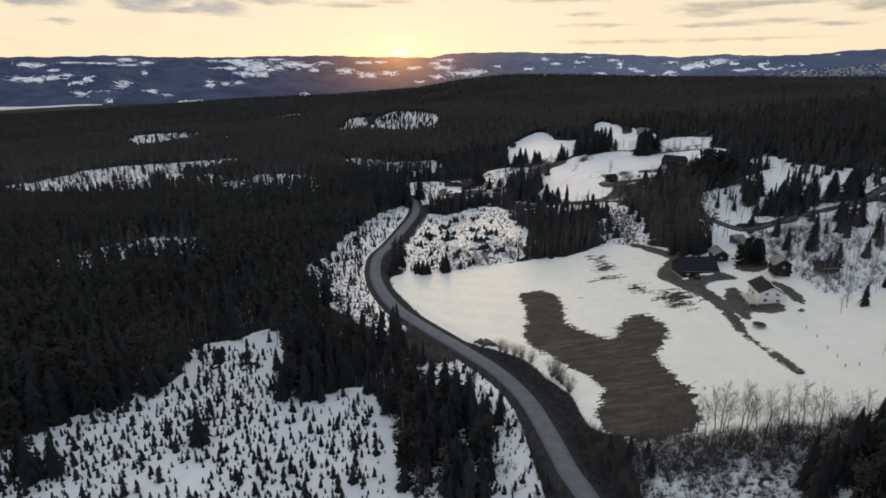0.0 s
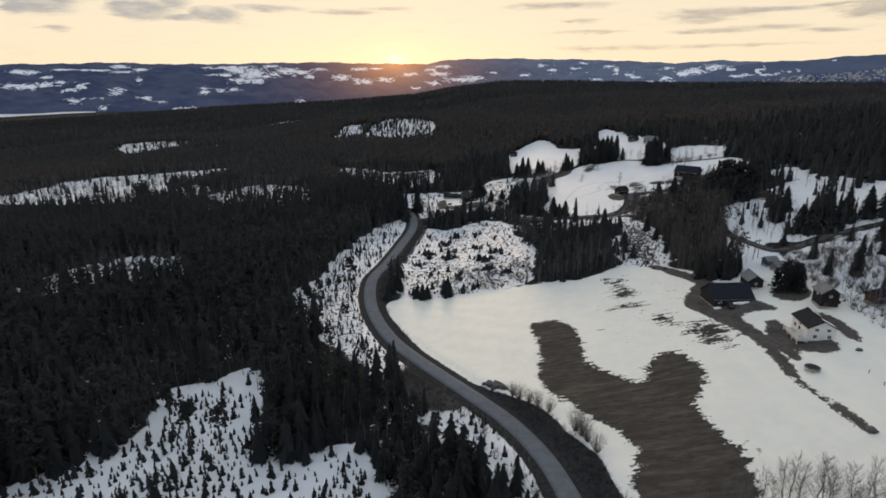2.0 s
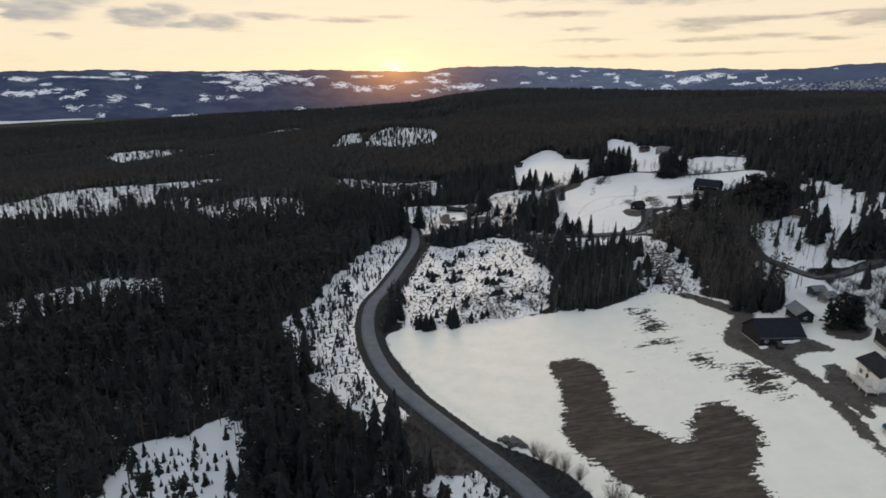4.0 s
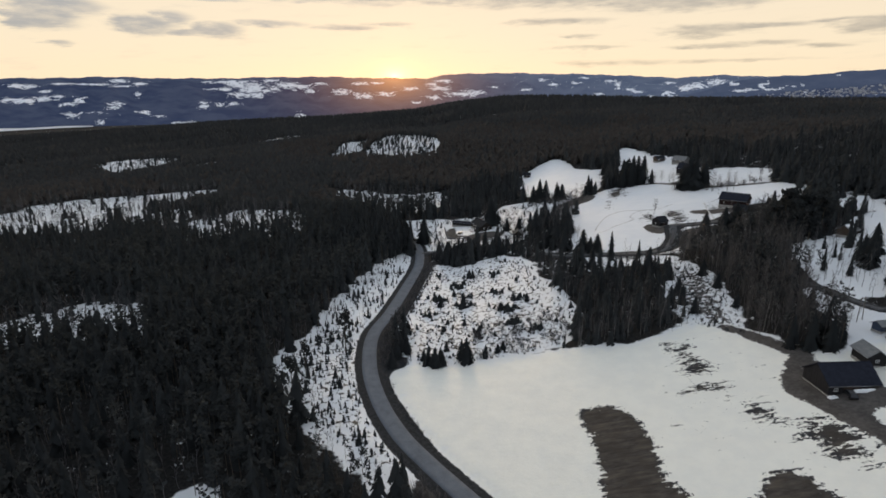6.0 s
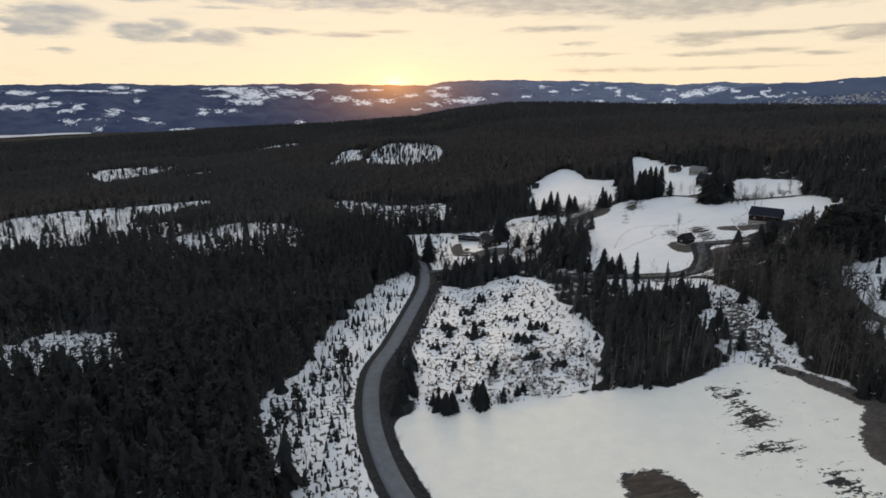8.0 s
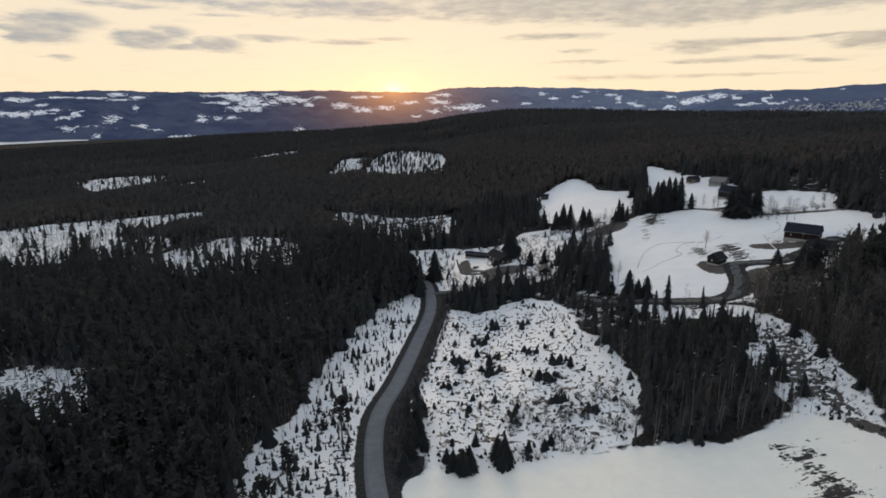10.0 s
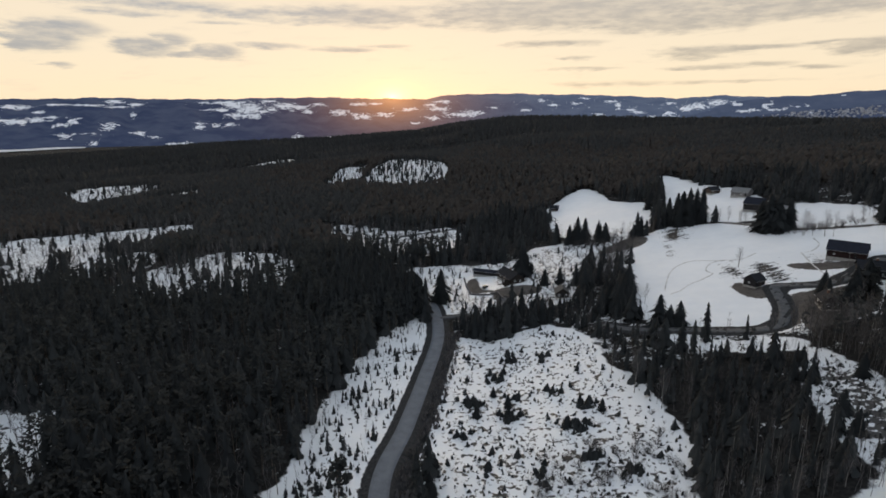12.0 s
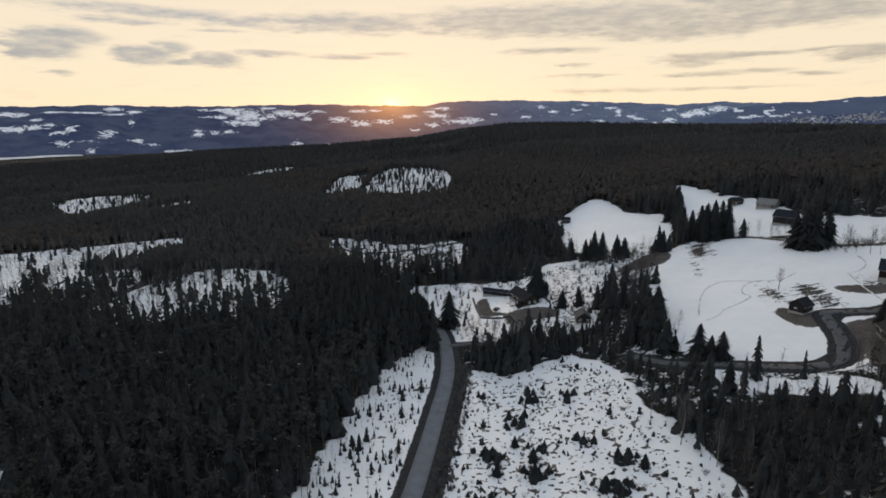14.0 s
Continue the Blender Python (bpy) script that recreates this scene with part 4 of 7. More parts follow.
def lattice(x0, x1, y0, y1, gap):
    gx, gy = np.meshgrid(np.arange(x0, x1, gap), np.arange(y0, y1, gap))
    x = gx.ravel() + (rng.random(gx.size) - 0.5) * gap * 0.95
    y = gy.ravel() + (rng.random(gx.size) - 0.5) * gap * 0.95
    return x, y


def way_distance(x, y):
    d = np.full(x.shape, 1e9)
    for (line, _, _, _), extra in zip(WAYS, (0, 2.5, 3, 3, 3)):
        near = (x > line[:, 0].min() - 20) & (x < line[:, 0].max() + 20) & (y > line[:, 1].min() - 20) & (y < line[:, 1].max() + 20)
        if near.any():
            d[near] = np.minimum(d[near], along(line, x[near], y[near])[0] + extra)
    return d


def wood(x, y, margin=1.0):
    """Which places lie in the woods, clear of openings and roads."""
    return (most_inside(OPENINGS, x, y) < np.where((x < -20) & (y < 366), 1.4, 0) - margin + 1.8 * np.sin(x * 0.9 + y * 0.5) * np.sin(y * 0.7) + np.where(np.hypot(x, y) > 380, 6.0, 0.0) * np.sin(x * 0.13 + 1.7) * np.sin(y * 0.11 + x * 0.05) * (x < -60)) & (most_inside([BANK, PULL_OFF], x, y) < 0) & (way_distance(x, y) > np.where((x < -18) & (y > 352) & (y < 400), 5.0, 8.0)) & ~((x > 28) & (x < 66) & (y < 125))

# ---- woods ----
def stuff(name, vt, mat, label, category, soft=False):
    return structure(name, tri_mesh(name, vt[0], vt[1], mat, {"tone": vt[2]} if len(vt) > 2 else None, soft), label, category, "stuff")


NEAR_WOOD = []  # places of the nearest spruces, which become trees of their own


def in_near_wood(x, y):
    return ((x > -62) & (x < 26) & (y > 96) & (y < 160)) | ((x > -112) & (x < -60) & (y > 96) & (y < 140))


def build_woods():
    mid = [spruce_crown(1.0, 0.2 + 0.08 * rng.random(), 7, 6, 0.04 + 0.1 * rng.random()) for _ in range(9)]
    close = [spruce_crown(1.0, 0.19 + 0.07 * rng.random(), 10, 6, 0.04 + 0.1 * rng.random()) for _ in range(9)]
    slim = [spruce_crown(1.0, 0.14 + 0.07 * rng.random(), 9, 6, 0.04 + 0.1 * rng.random()) for _ in range(9)]
    full = [spruce_crown(1.0, 0.27 + 0.1 * rng.random(), 8, 7, 0.03 + 0.06 * rng.random()) for _ in range(9)]
    stems = [prism((0, 0, -0.03), (0, 0, 0.6), 0.011, 0.005, 4)]
    far = [cone_tree(1.0, 0.3 + 0.14 * rng.random(), 4, rng.random() ** 1.5) for _ in range(24)]
    dist = [cone_tree(1.0, 0.4, 4, 0.6 * rng.random()) for _ in range(10)]
    birch = [gather(bare_tree(1.0, 0.22, 6, 1, 0, 0.008, 0.9, 0.005)) for _ in range(6)]
    pine = [pine_crown(1.0, 7, 7, 0.5, 0.18) for _ in range(9)]
    # woods within about 460 m
    x, y = lattice(-330, 352, 60, 545, 3.55)
    keep = wood(x, y) & (np.abs(np.arctan2(x, y + 60)) < radians(52)) & ((y < 472) | ((x > -70) & (x < 215))) & ((x < 262) | (y > 240))
    x, y = x[keep], y[keep]
    east = (x > -12) & (y > 225)
    grove = (x > 84) & (x < 128) & (y > 205) & (y < 330)
    leafy = rng.random(len(x)) < np.where(grove, np.where(x > 102, 0.78, 0.92), np.where(east, np.where(y < 300, 0.4, np.where((x > 125) & (y < 420), 0.3, np.where((y > 425) | ((x > 36) & (y > 320)), 0.62, 0.48))), np.where((y > 140) & (y < 178) & (x > -30), 0.3, 0.05 + 0.3 * (np.sin(x * 0.045 + 1.3 * np.sin(y * 0.03)) * np.sin(y * 0.04 + 0.6) > 0.55))))
    gapped = rng.random(len(x)) < np.where((x > 93) & (y < 335), 0.0, np.where(east & (x > 52) & (y > 280), np.where(x > 125, 0.04, 0.14), np.where(east & (y > 262), 0.08, np.where((x > -14) & (y < 172), 0.1, 0.02))))
    h = (10.5 + 4.0 * rng.random(len(x))) * (1 - 0.14 * np.sin(x * 0.05) * np.sin(y * 0.043))
    h = np.where(rng.random(len(x)) < 0.1, h * 0.62, h)
    h = np.where(east, h * np.where(y < 300, 0.74, 0.84), h)
    h = np.where((x > -44) & (x < 0) & (y > 172) & (y < 215), h * 0.5, h)
    h = np.where((x > -60) & (x < -14) & (y > 145) & (y < 180), h * 0.9, h)
    h = np.where((x > 24) & (x < 46) & (y > 336) & (y < 376), h * 0.62, h)
    h = np.where((x < -196) & (y > 335) & (y < 425), h * 0.62, h)
    near = in_near_wood(x, y)
    NEAR_WOOD.extend(zip(x[near & ~gapped], y[near & ~gapped], h[near & ~gapped], leafy[near & ~gapped]))
    pines = ~leafy & ~gapped & ~near & (rng.random(len(x)) < np.where(east, 0.1, 0.6))
    s = ~leafy & ~gapped & ~near & ~pines
    leafy = leafy & ~gapped & ~near
    belt = s & east & (y < 322)
    stuff("slender_spruce_wood", scatter(slim + full[:3], x[belt], y[belt], h[belt] * (0.62 + 0.55 * rng.random(belt.sum()))), NEEDLES, "slender dark spruces among leafless trees on the slope", "forest")
    bushy = s & east & ~belt
    stuff("bushy_spruce_wood", scatter(full, x[bushy], y[bushy], h[bushy] * (0.7 + 0.5 * rng.random(bushy.sum()))), NEEDLES, "bushy dark spruces of uneven height below the cottage", "forest")
    s_rest = s & ~belt & ~bushy
    fore = s_rest & (y < 270) & (x > -210)
    stuff("near_spruce_forest", scatter(close, x[fore], y[fore], h[fore]), NEEDLES, "dense dark green spruce forest beside the road", "forest")
    s2 = s_rest & ~fore
    stuff("spruce_forest", scatter(mid, x[s2], y[s2], h[s2]), NEEDLES, "dense dark green spruce forest around the road and fields", "forest")
    fore = pines & (y < 300)
    plain_pine = [pine_crown(1.0, 6, 6, 0.5, 0.18) for _ in range(8)]
    stuff("near_pine_forest", scatter(pine, x[fore], y[fore], h[fore] * 1.02), PINE, "dark round-crowned pines of the wood west of the road", "forest")
    stuff("pine_forest", scatter(plain_pine, x[pines & ~fore], y[pines & ~fore], h[pines & ~fore] * 1.02), PINE, "darker round-crowned pines among the spruces", "forest")
    sp = s | pines
    stuff("conifer_stems", scatter(stems, x[sp], y[sp], h[sp]), BARK, "grey-brown lower stems of the conifers", "tree trunks")
    stuff("bare_birch_wood", scatter(birch, x[leafy], y[leafy], h[leafy] * 0.85), TWIGS, "leafless grey-brown birches among the spruces", "forest")
    # tall dense edge of the wood where the road bends away
    x, y = lattice(-66, -20, 358, 430, 2.7)
    lane = np.interp(y, ROAD_LINE[:, 1], ROAD_LINE[:, 0])
    k = (x < lane - 4.2) & (along(ROAD_LINE, x, y)[0] > 4.4) & (signed(STRIP, x, y) < 0.5) & (y - 358 > 0.45 * (-x - 62))
    x, y = x[k], y[k]
    stuff("roadside_wood_edge", scatter(close, x, y, 12 + 5.5 * rng.random(len(x))), NEEDLES, "tall dense dark spruces along the bend of the road", "forest")
    # thin tree cover in the western clearings
    light = [spruce_crown(1.0, 0.24 + 0.08 * rng.random(), 5, 6, 0.1 * rng.random()) for _ in range(8)]
    x, y = lattice(-420, -10, 200, 1090, 4.2)
    clump = 0.5 + 0.5 * np.sin(x * 0.07 + 2 * np.sin(y * 0.025)) * np.sin(y * 0.085 + 1.5 * np.sin(x * 0.04))
    depth = most_inside(OPENINGS[7:17], x, y)
    chance = 0.22 + 0.4 * (y < 600) - 0.45 * ((x < -240) & (y > 455) & (y < 512)) + 0.6 * np.clip(2 * clump - 0.75, 0, 1) + 0.6 * np.exp(-np.maximum(depth, 0) / 6) + 0.2 * (y > 600) + 0.42 * (x > -190) + 0.4 * (y < 300)
    inside = (depth > -1.5) & (rng.random(len(x)) < chance)
    x, y = x[inside], y[inside]
    b = rng.random(len(x)) < np.where(y < 600, 0.55, 0.1)
    haze = [gather(bare_tree(1.0, 0.2, 9, 2, 0, 0.012, 0.9, 0.0095)) for _ in range(8)]
    stuff("clearing_birches", scatter(haze, x[b], y[b], 6 + 6 * rng.random(b.sum())), TWIGS, "thin leafless birches in snowy forest clearings", "trees")
    x, y = x[~b], y[~b]
    stuff("scattered_pines", scatter(light + plain_pine[:5], x, y, (2.5 + 6.5 * rng.random(len(x)) ** 1.4) * np.where((x > -190) & (y < 480), 1.5, 1.0)), PINE, "scattered small pines and spruces in snowy forest clearings", "trees")
    # young spruces filling the belt above the field
    hazel = [gather(bare_tree(1.0, 0.22, 16, 3, 0, 0.0085, 0.9, 0.0052)) for _ in range(6)]
    x, y = lattice(40, 82, 234, 296, 4.1)
    k = wood(x, y)
    x, y = x[k], y[k]
    b = rng.random(len(x)) < np.where(y < 256, 0.6, 0.38)
    stuff("belt_birches", scatter(hazel, x[b], y[b], 5.5 + 3.5 * rng.random(b.sum())), DARK_TWIGS, "leafless birches among young spruces above the field", "trees")
    x, y = x[~b], y[~b]
    stuff("young_spruce_belt", scatter(slim + full[:4], x, y, 2.8 + 5.2 * rng.random(len(x))), NEEDLES, "dense young spruces along the upper edge of the field", "forest")
    # dense leafless wood and dark pines between the lower and the upper farm
    x, y = lattice(84, 150, 205, 335, 3.0)
    k = wood(x, y) & (x > 84 + 0.1 * (y - 222)) & (x < 138 + 0.1 * (y - 222))
    x, y = x[k], y[k]
    b = rng.random(len(x)) < np.where(x > 106, 0.66, 0.84)
    thick = [gather(bare_tree(1.0, 0.22, 18, 3, 0, 0.0095, 0.9, 0.0062)) for _ in range(6)]
    stuff("bare_hillside_wood", scatter(thick, x[b], y[b], 9 + 5.5 * rng.random(b.sum())), DARK_TWIGS, "dense dark brown leafless birches and alders on the slope", "forest")
    stuff("hillside_pines", scatter(pine, x[~b], y[~b], 8 + 5 * rng.random((~b).sum())), PINE, "dark pines among leafless trees on the slope", "forest")
    stem = [prism((0, 0, -0.02), (0.02 * rng.normal(), 0.02 * rng.normal(), 1.0), 0.0066, 0.002, 4) for _ in range(6)]
    k = rng.random(len(x)) < 0.3
    gx, gy = lattice(36, 82, 234, 262, 3.4)
    g = wood(gx, gy) & (gy < 252) & (rng.random(len(gx)) < 0.6)
    gx, gy = np.concatenate([x[k] + 1.2, gx[g]]), np.concatenate([y[k] - 0.9, gy[g]])
    stuff("pale_birch_stems", scatter(stem, gx, gy, 8 + 4.5 * rng.random(len(gx))), BIRCH_BARK, "pale slender stems of leafless birches and aspens", "tree trunks")
    # open woodland on the snowy slope east of the hill track
    glades = ([(168, 297), (178, 289), (166, 268), (150, 250), (146, 256), (158, 280)], [(193, 280), (202, 271), (182, 248), (170, 240), (166, 246), (178, 262)], [(181, 320), (187, 336), (195, 329), (190, 311)])
    x, y = lattice(112, 224, 228, 308, 3.7)
    k = (most_inside(OPENINGS[-5:-3], x, y) > 0.5) & (most_inside(glades, x, y) < 0) & (way_distance(x, y) > 5)
    x, y, pick = x[k], y[k], rng.random(k.sum())
    b = pick < 0.5
    stuff("woodland_birches", scatter(birch, x[b], y[b], 7 + 4.5 * rng.random(b.sum())), TWIGS, "leafless grey birches in open woodland on snow", "trees")
    b = pick > 0.78
    stuff("woodland_spruces", scatter(slim, x[b], y[b], 6 + 7 * rng.random(b.sum())), NEEDLES, "slender dark spruces in open woodland on snow", "trees")
    # farther woods
    x, y = lattice(-1000, 1000, 440, 960, 3.7)
    r, az = np.hypot(x, y), np.abs(np.arctan2(x, y))
    keep = (az < radians(46)) & (r < 960) & ((y > 472) | (x < -330) | (x > 350)) & ((y > 545) | (x < -70) | (x > 215)) & wood(x, y, 2)
    x, y = x[keep], y[keep]
    stand = (np.hypot((x - 70) / 170, (y - 610) / 190) < 1 + 0.25 * np.sin(x * 0.05) * np.sin(y * 0.04)) | (np.sin(x * 0.011 + 1.2 * np.sin(y * 0.008)) * np.sin(y * 0.014 + 0.7) > 0.55)
    b = rng.random(len(x)) < np.where(stand, 0.72, 0.12)
    round_far = [cone_tree(1.0, 0.3 + 0.1 * rng.random(), 4, 1.0) for _ in range(16)]
    stuff("distant_leafless_wood", scatter(round_far, x[b], y[b], 5.0 + 3.0 * rng.random(b.sum())), HILL_BIRCH, "brown leafless woods on the hills", "forest", True)
    x, y = x[~b], y[~b]
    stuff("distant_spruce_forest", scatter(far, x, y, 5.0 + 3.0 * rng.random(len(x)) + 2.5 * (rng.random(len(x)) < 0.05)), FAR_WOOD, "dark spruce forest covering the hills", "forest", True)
    x, y = lattice(-2000, 1500, 700, 2150, 11.5)
    r, az = np.hypot(x, y), np.abs(np.arctan2(x, y))
    keep = (az < radians(45)) & (r >= 945) & (r < np.where(x > -100, 1680, 2100)) & wood(x, y, 3)
    x, y = x[keep], y[keep]
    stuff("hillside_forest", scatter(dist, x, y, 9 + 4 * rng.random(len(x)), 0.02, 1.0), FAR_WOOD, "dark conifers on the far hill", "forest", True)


build_woods()


# ---- single trees ----
def base(name, m, label, category, group=""):
    ob = new(name)
    ob.matrix_world = m
    return tagged(ob, label, category, group)


def make_tree(name, trunk, crown, trunk_mat, crown_mat, label, category, group):
    root = base(name, pose(0, 0, 0), label, category, group)
    part("trunk", tri_mesh("trunk", trunk[0], trunk[1], trunk_mat), None, root)
    part("crown", tri_mesh("crown", crown[0], crown[1], crown_mat), None, root)
    return root


def spruce_set(n, label, group, tiers=15, blades=9, width=0.17, low=0.05, fat=2.6):
    out = []
    for _ in range(n):
        crown = spruce_crown(10.0, 10 * width * (0.9 + 0.25 * rng.random()), tiers, blades, low + 0.05 * rng.random(), None, fat)
        out.append(make_tree("spruce_tree", prism((0, 0, -0.3), (0, 0, 9.0), 0.16, 0.03, 6), crown, BARK, NEEDLES, label, "tree", group))
    return out


def plant(stock, x, y, h, tall=10.0, sink=0.1, wide=1.0):
    """A copy of one of the stock at a place, at a height in metres."""
    m = Matrix.Translation((x, y, gz(x, y) - sink)) @ Matrix.Rotation(rng.random() * 6.283, 4, "Z")
    ob = copy_thing(stock[int(rng.integers(len(stock)))], m)
    k = h / tall
    ob.scale = (wide * k * (0.92 + 0.16 * rng.random()), wide * k * (0.92 + 0.16 * rng.random()), k)
    return ob


def drop(stock):
    for ob in stock:
        for o in (*ob.children_recursive, ob):
            bpy.data.objects.remove(o)


def birch_set(n, label, group, limbs=20, forks=4, twigs=2, spread=2.4, upright=0.9, thick=0.11, bark=None, fine=0.0125):
    out = []
    for _ in range(n):
        stem, br = bare_tree(10.0, spread, limbs, forks, twigs, thick, upright, fine)
        out.append(make_tree("birch_tree", stem, br, bark or BIRCH_BARK, TWIGS, label, "tree", group))
    return out


def pine_set(n, label, group):
    return [make_tree("pine_tree", prism((0, 0, -0.3), (0.2, 0.1, 9.2), 0.17, 0.05, 6), pine_crown(10.0, 16), BARK, PINE, label, "tree", group) for _ in range(n)]


forest_spruce = spruce_set(6, "tall dark green spruce in the dense roadside wood", "spruces of the roadside wood", 18, 11, 0.25, 0.05, 2.5)
forest_pine = [make_tree("pine_tree", prism((0, 0, -0.3), (0.2, 0.1, 9.0), 0.17, 0.05, 6), pine_crown(10.0, 30, 11, 0.3, 0.2), BARK, PINE, "dark pine with a long ragged crown in the roadside wood", "tree", "pines of the roadside wood") for _ in range(3)]
wood_birch = birch_set(3, "leafless grey-brown birch among roadside spruces", "birches of the roadside wood", 16, 3, 1)
for tx, ty, th, is_leafy in NEAR_WOOD:
    if tx > -34 and ty > 132:
        th, is_leafy = th * 0.85, is_leafy or rng.random() < 0.22
    plant(wood_birch if is_leafy else forest_pine if rng.random() < 0.3 else forest_spruce, tx, ty, th * (0.7 if is_leafy else 0.88) * (0.72 + 0.48 * rng.random()), wide=1.05)
tongue = [(-19, 149), (-9, 151), (-5, 145), (3, 132), (8, 121), (6.5, 98), (-6, 94), (-7, 114), (-16, 136)]
fill_x, fill_y = lattice(-22, 14, 92, 154, 3.1)
fill_in = (signed(tongue, fill_x, fill_y) > 0) & (way_distance(fill_x, fill_y) > 7)
for tx, ty in zip(fill_x[fill_in], fill_y[fill_in]):
    pick = rng.random()
    if pick < (0.7 if ty > 124 else 0.36):
        plant(wood_birch if pick < 0.32 else forest_pine if pick < 0.42 else forest_spruce, tx, ty, (6.5 if pick < 0.32 else 7.0) + 4.0 * rng.random(), wide=1.1)
for tx, ty in ((5, 150.5), (7, 148), (8.5, 145), (10, 146.5), (10.5, 142.5), (12, 140), (13, 143), (13.5, 136.5), (15, 133), (16, 137), (14.5, 129), (16.5, 127), (18, 130), (15.5, 121), (17.5, 119), (16, 113),
               (18.5, 111), (-1, 157), (-4, 159), (-7, 162), (-2, 163), (-9.5, 166), (-6, 168), (-11, 171), (-8, 174), (1.5, 155), (-11.5, 176)):
    plant(wood_birch, tx, ty, 3.2 + 3.0 * rng.random())
drop(forest_spruce)
drop(forest_pine)
drop(wood_birch)

def spruce_group(label, group, places, wide=1.0, vary=0.0):
    stock = spruce_set(4, label, group, 26, 14, 0.27, 0.02, 2.2)
    for tx, ty, th in places:
        plant(stock, tx, ty, th * (1 - vary + 1.6 * vary * rng.random()), wide=wide * (1 - vary * 0.5 + vary * rng.random()))
    drop(stock)


spruce_group("dense dark spruce near the cottage and farm road", "spruces by the farm road", (
    (-16.2, 388, 18), (62, 330, 12), (65, 328, 9), (68, 327, 9), (45.5, 373, 8.5), (43.6, 369, 7), (50, 352, 11), (53, 346, 12.5), (47, 350, 9.5), (56, 349, 11.5), (52, 356, 10), (57, 356, 12),
    (-1, 297, 3.5), (4, 312, 3), (120, 330, 9), (118, 325, 8), (125, 322, 11), (132, 326, 12), (40, 394, 8), (33, 395, 9), (-7.3, 293, 3.5), (55, 382, 12),
    (60, 362, 12), (62.5, 366, 13), (64.5, 370, 12), (59.4, 358, 11), (61, 370, 10)), 1.6, 0.12)
spruce_group("broad dark spruce between the upper snowfields", "spruces between the snowfields", (
    (25, 415, 19), (27, 419, 16), (154, 408, 15), (143, 413, 14), (149, 416, 16), (145, 409, 17), (148, 407, 18), (151, 411, 16), (29.7, 415, 8), (22.7, 413, 7)), 1.4, 0.25)
spruce_group("dark spruce on the rim of the upper snowfields", "spruces above the snowfields", (
    (52, 461, 12), (58, 454, 14), (62, 452, 15), (66, 451, 13), (73, 449, 12), (76, 446, 13), (95, 444, 14), (116, 457, 13), (119, 454, 15), (125, 451, 15),
    (129, 453, 16), (113, 455, 11), (110, 458, 14), (122, 456, 17), (127, 457, 16), (131, 449, 14), (121, 450, 15), (117, 461, 16), (125, 461, 17), (134, 456, 15),
    (107, 452, 10), (114.6, 451, 14), (117, 446, 12), (122, 446, 14), (128.5, 445, 15), (129, 452, 15), (122, 490, 15), (121.6, 502, 14), (118, 495, 13), (121, 459, 15),
    (124, 466, 14)), 1.35, 0.3)
spruce_group("small bushy dark spruce on the snowy felled area", "spruces on the felled area", (
    (0, 238, 7), (-9, 236, 5), (-7, 238, 4.5), (-5, 244, 4), (-7, 285, 4), (2, 283, 4.5), (17, 276, 4), (14, 242, 3.5), (8, 240, 3.5), (28, 282, 4), (-18, 243, 5),
    (-20, 252, 4), (-19, 262, 4.5), (-21, 247, 6), (79, 246, 6), (80, 262, 7), (83, 277, 6), (94, 262, 6), (95, 276, 7), (86, 287, 6), (92, 244, 5), (78, 254, 7),
    (-8.7, 233, 7), (-11, 235, 5.5), (-6.5, 234, 5), (1.4, 235, 9), (-12.5, 238, 4), (-21.6, 240, 6.5), (-22.8, 234, 6), (-19.5, 249, 6), (-21, 245, 7), (-20, 254, 5)), 1.45, 0.0)
spruce_group("small bushy dark spruce on the snowy felled area", "spruces on the felled area", (
    (2.6, 289.5, 4.5), (23, 287, 3.5), (16.3, 275.5, 4), (12, 240, 3.5)), 1.45, 0.0)
spruce_group("solitary dark green spruce standing in snow", "solitary spruces", (
    (14, 121, 9), (-59, 116, 10), (-87, 105, 10), (-91, 103, 11), (-95, 107, 12), (-44, 135, 12), (-34, 105, 4), (41, 104, 5), (36.5, 104, 5.5), (44, 102, 4.5), (39, 100, 6), (43, 97, 5), (34.8, 99, 4.5),
    (99.5, 209, 10), (96, 212, 11), (92, 214, 10)), 1.0, 0.0)
spruce_group("slender dark spruce among birches on the snowy slope", "spruces on the birch slope", (
    (133.6, 194, 14), (150.2, 221.5, 6.5), (127.1, 198, 9), (131, 212.3, 9), (146.2, 206.5, 5.5), (105.6, 214, 7.5), (107, 215.5, 6.5), (134.6, 196, 9), (152, 206, 12), (158, 217, 10), (170, 200, 11),
    (164, 192, 10), (159.5, 208, 12), (121.6, 149.7, 7), (136, 183, 6), (156, 194, 10), (161, 214, 9), (152, 187, 8), (143, 180, 7), (134, 158, 8), (149, 199, 9), (128, 176, 7), (102, 212, 9)), 1.0, 0.0)
spruce_group("tall dark spruce beside the hill track", "spruces by the hill track", (
    (163, 243, 13), (160, 250, 14), (155, 246, 12), (169, 240, 13), (174, 246, 12), (150, 234, 11), (145, 236, 15), (147, 239, 16), (152, 240, 13), (156, 243, 13),
    (159, 240, 12), (143, 256, 12), (152, 266, 13), (146, 263, 10), (142, 239, 12), (176, 239, 16), (179, 240, 14), (164, 290, 8)), 1.2, 0.1)

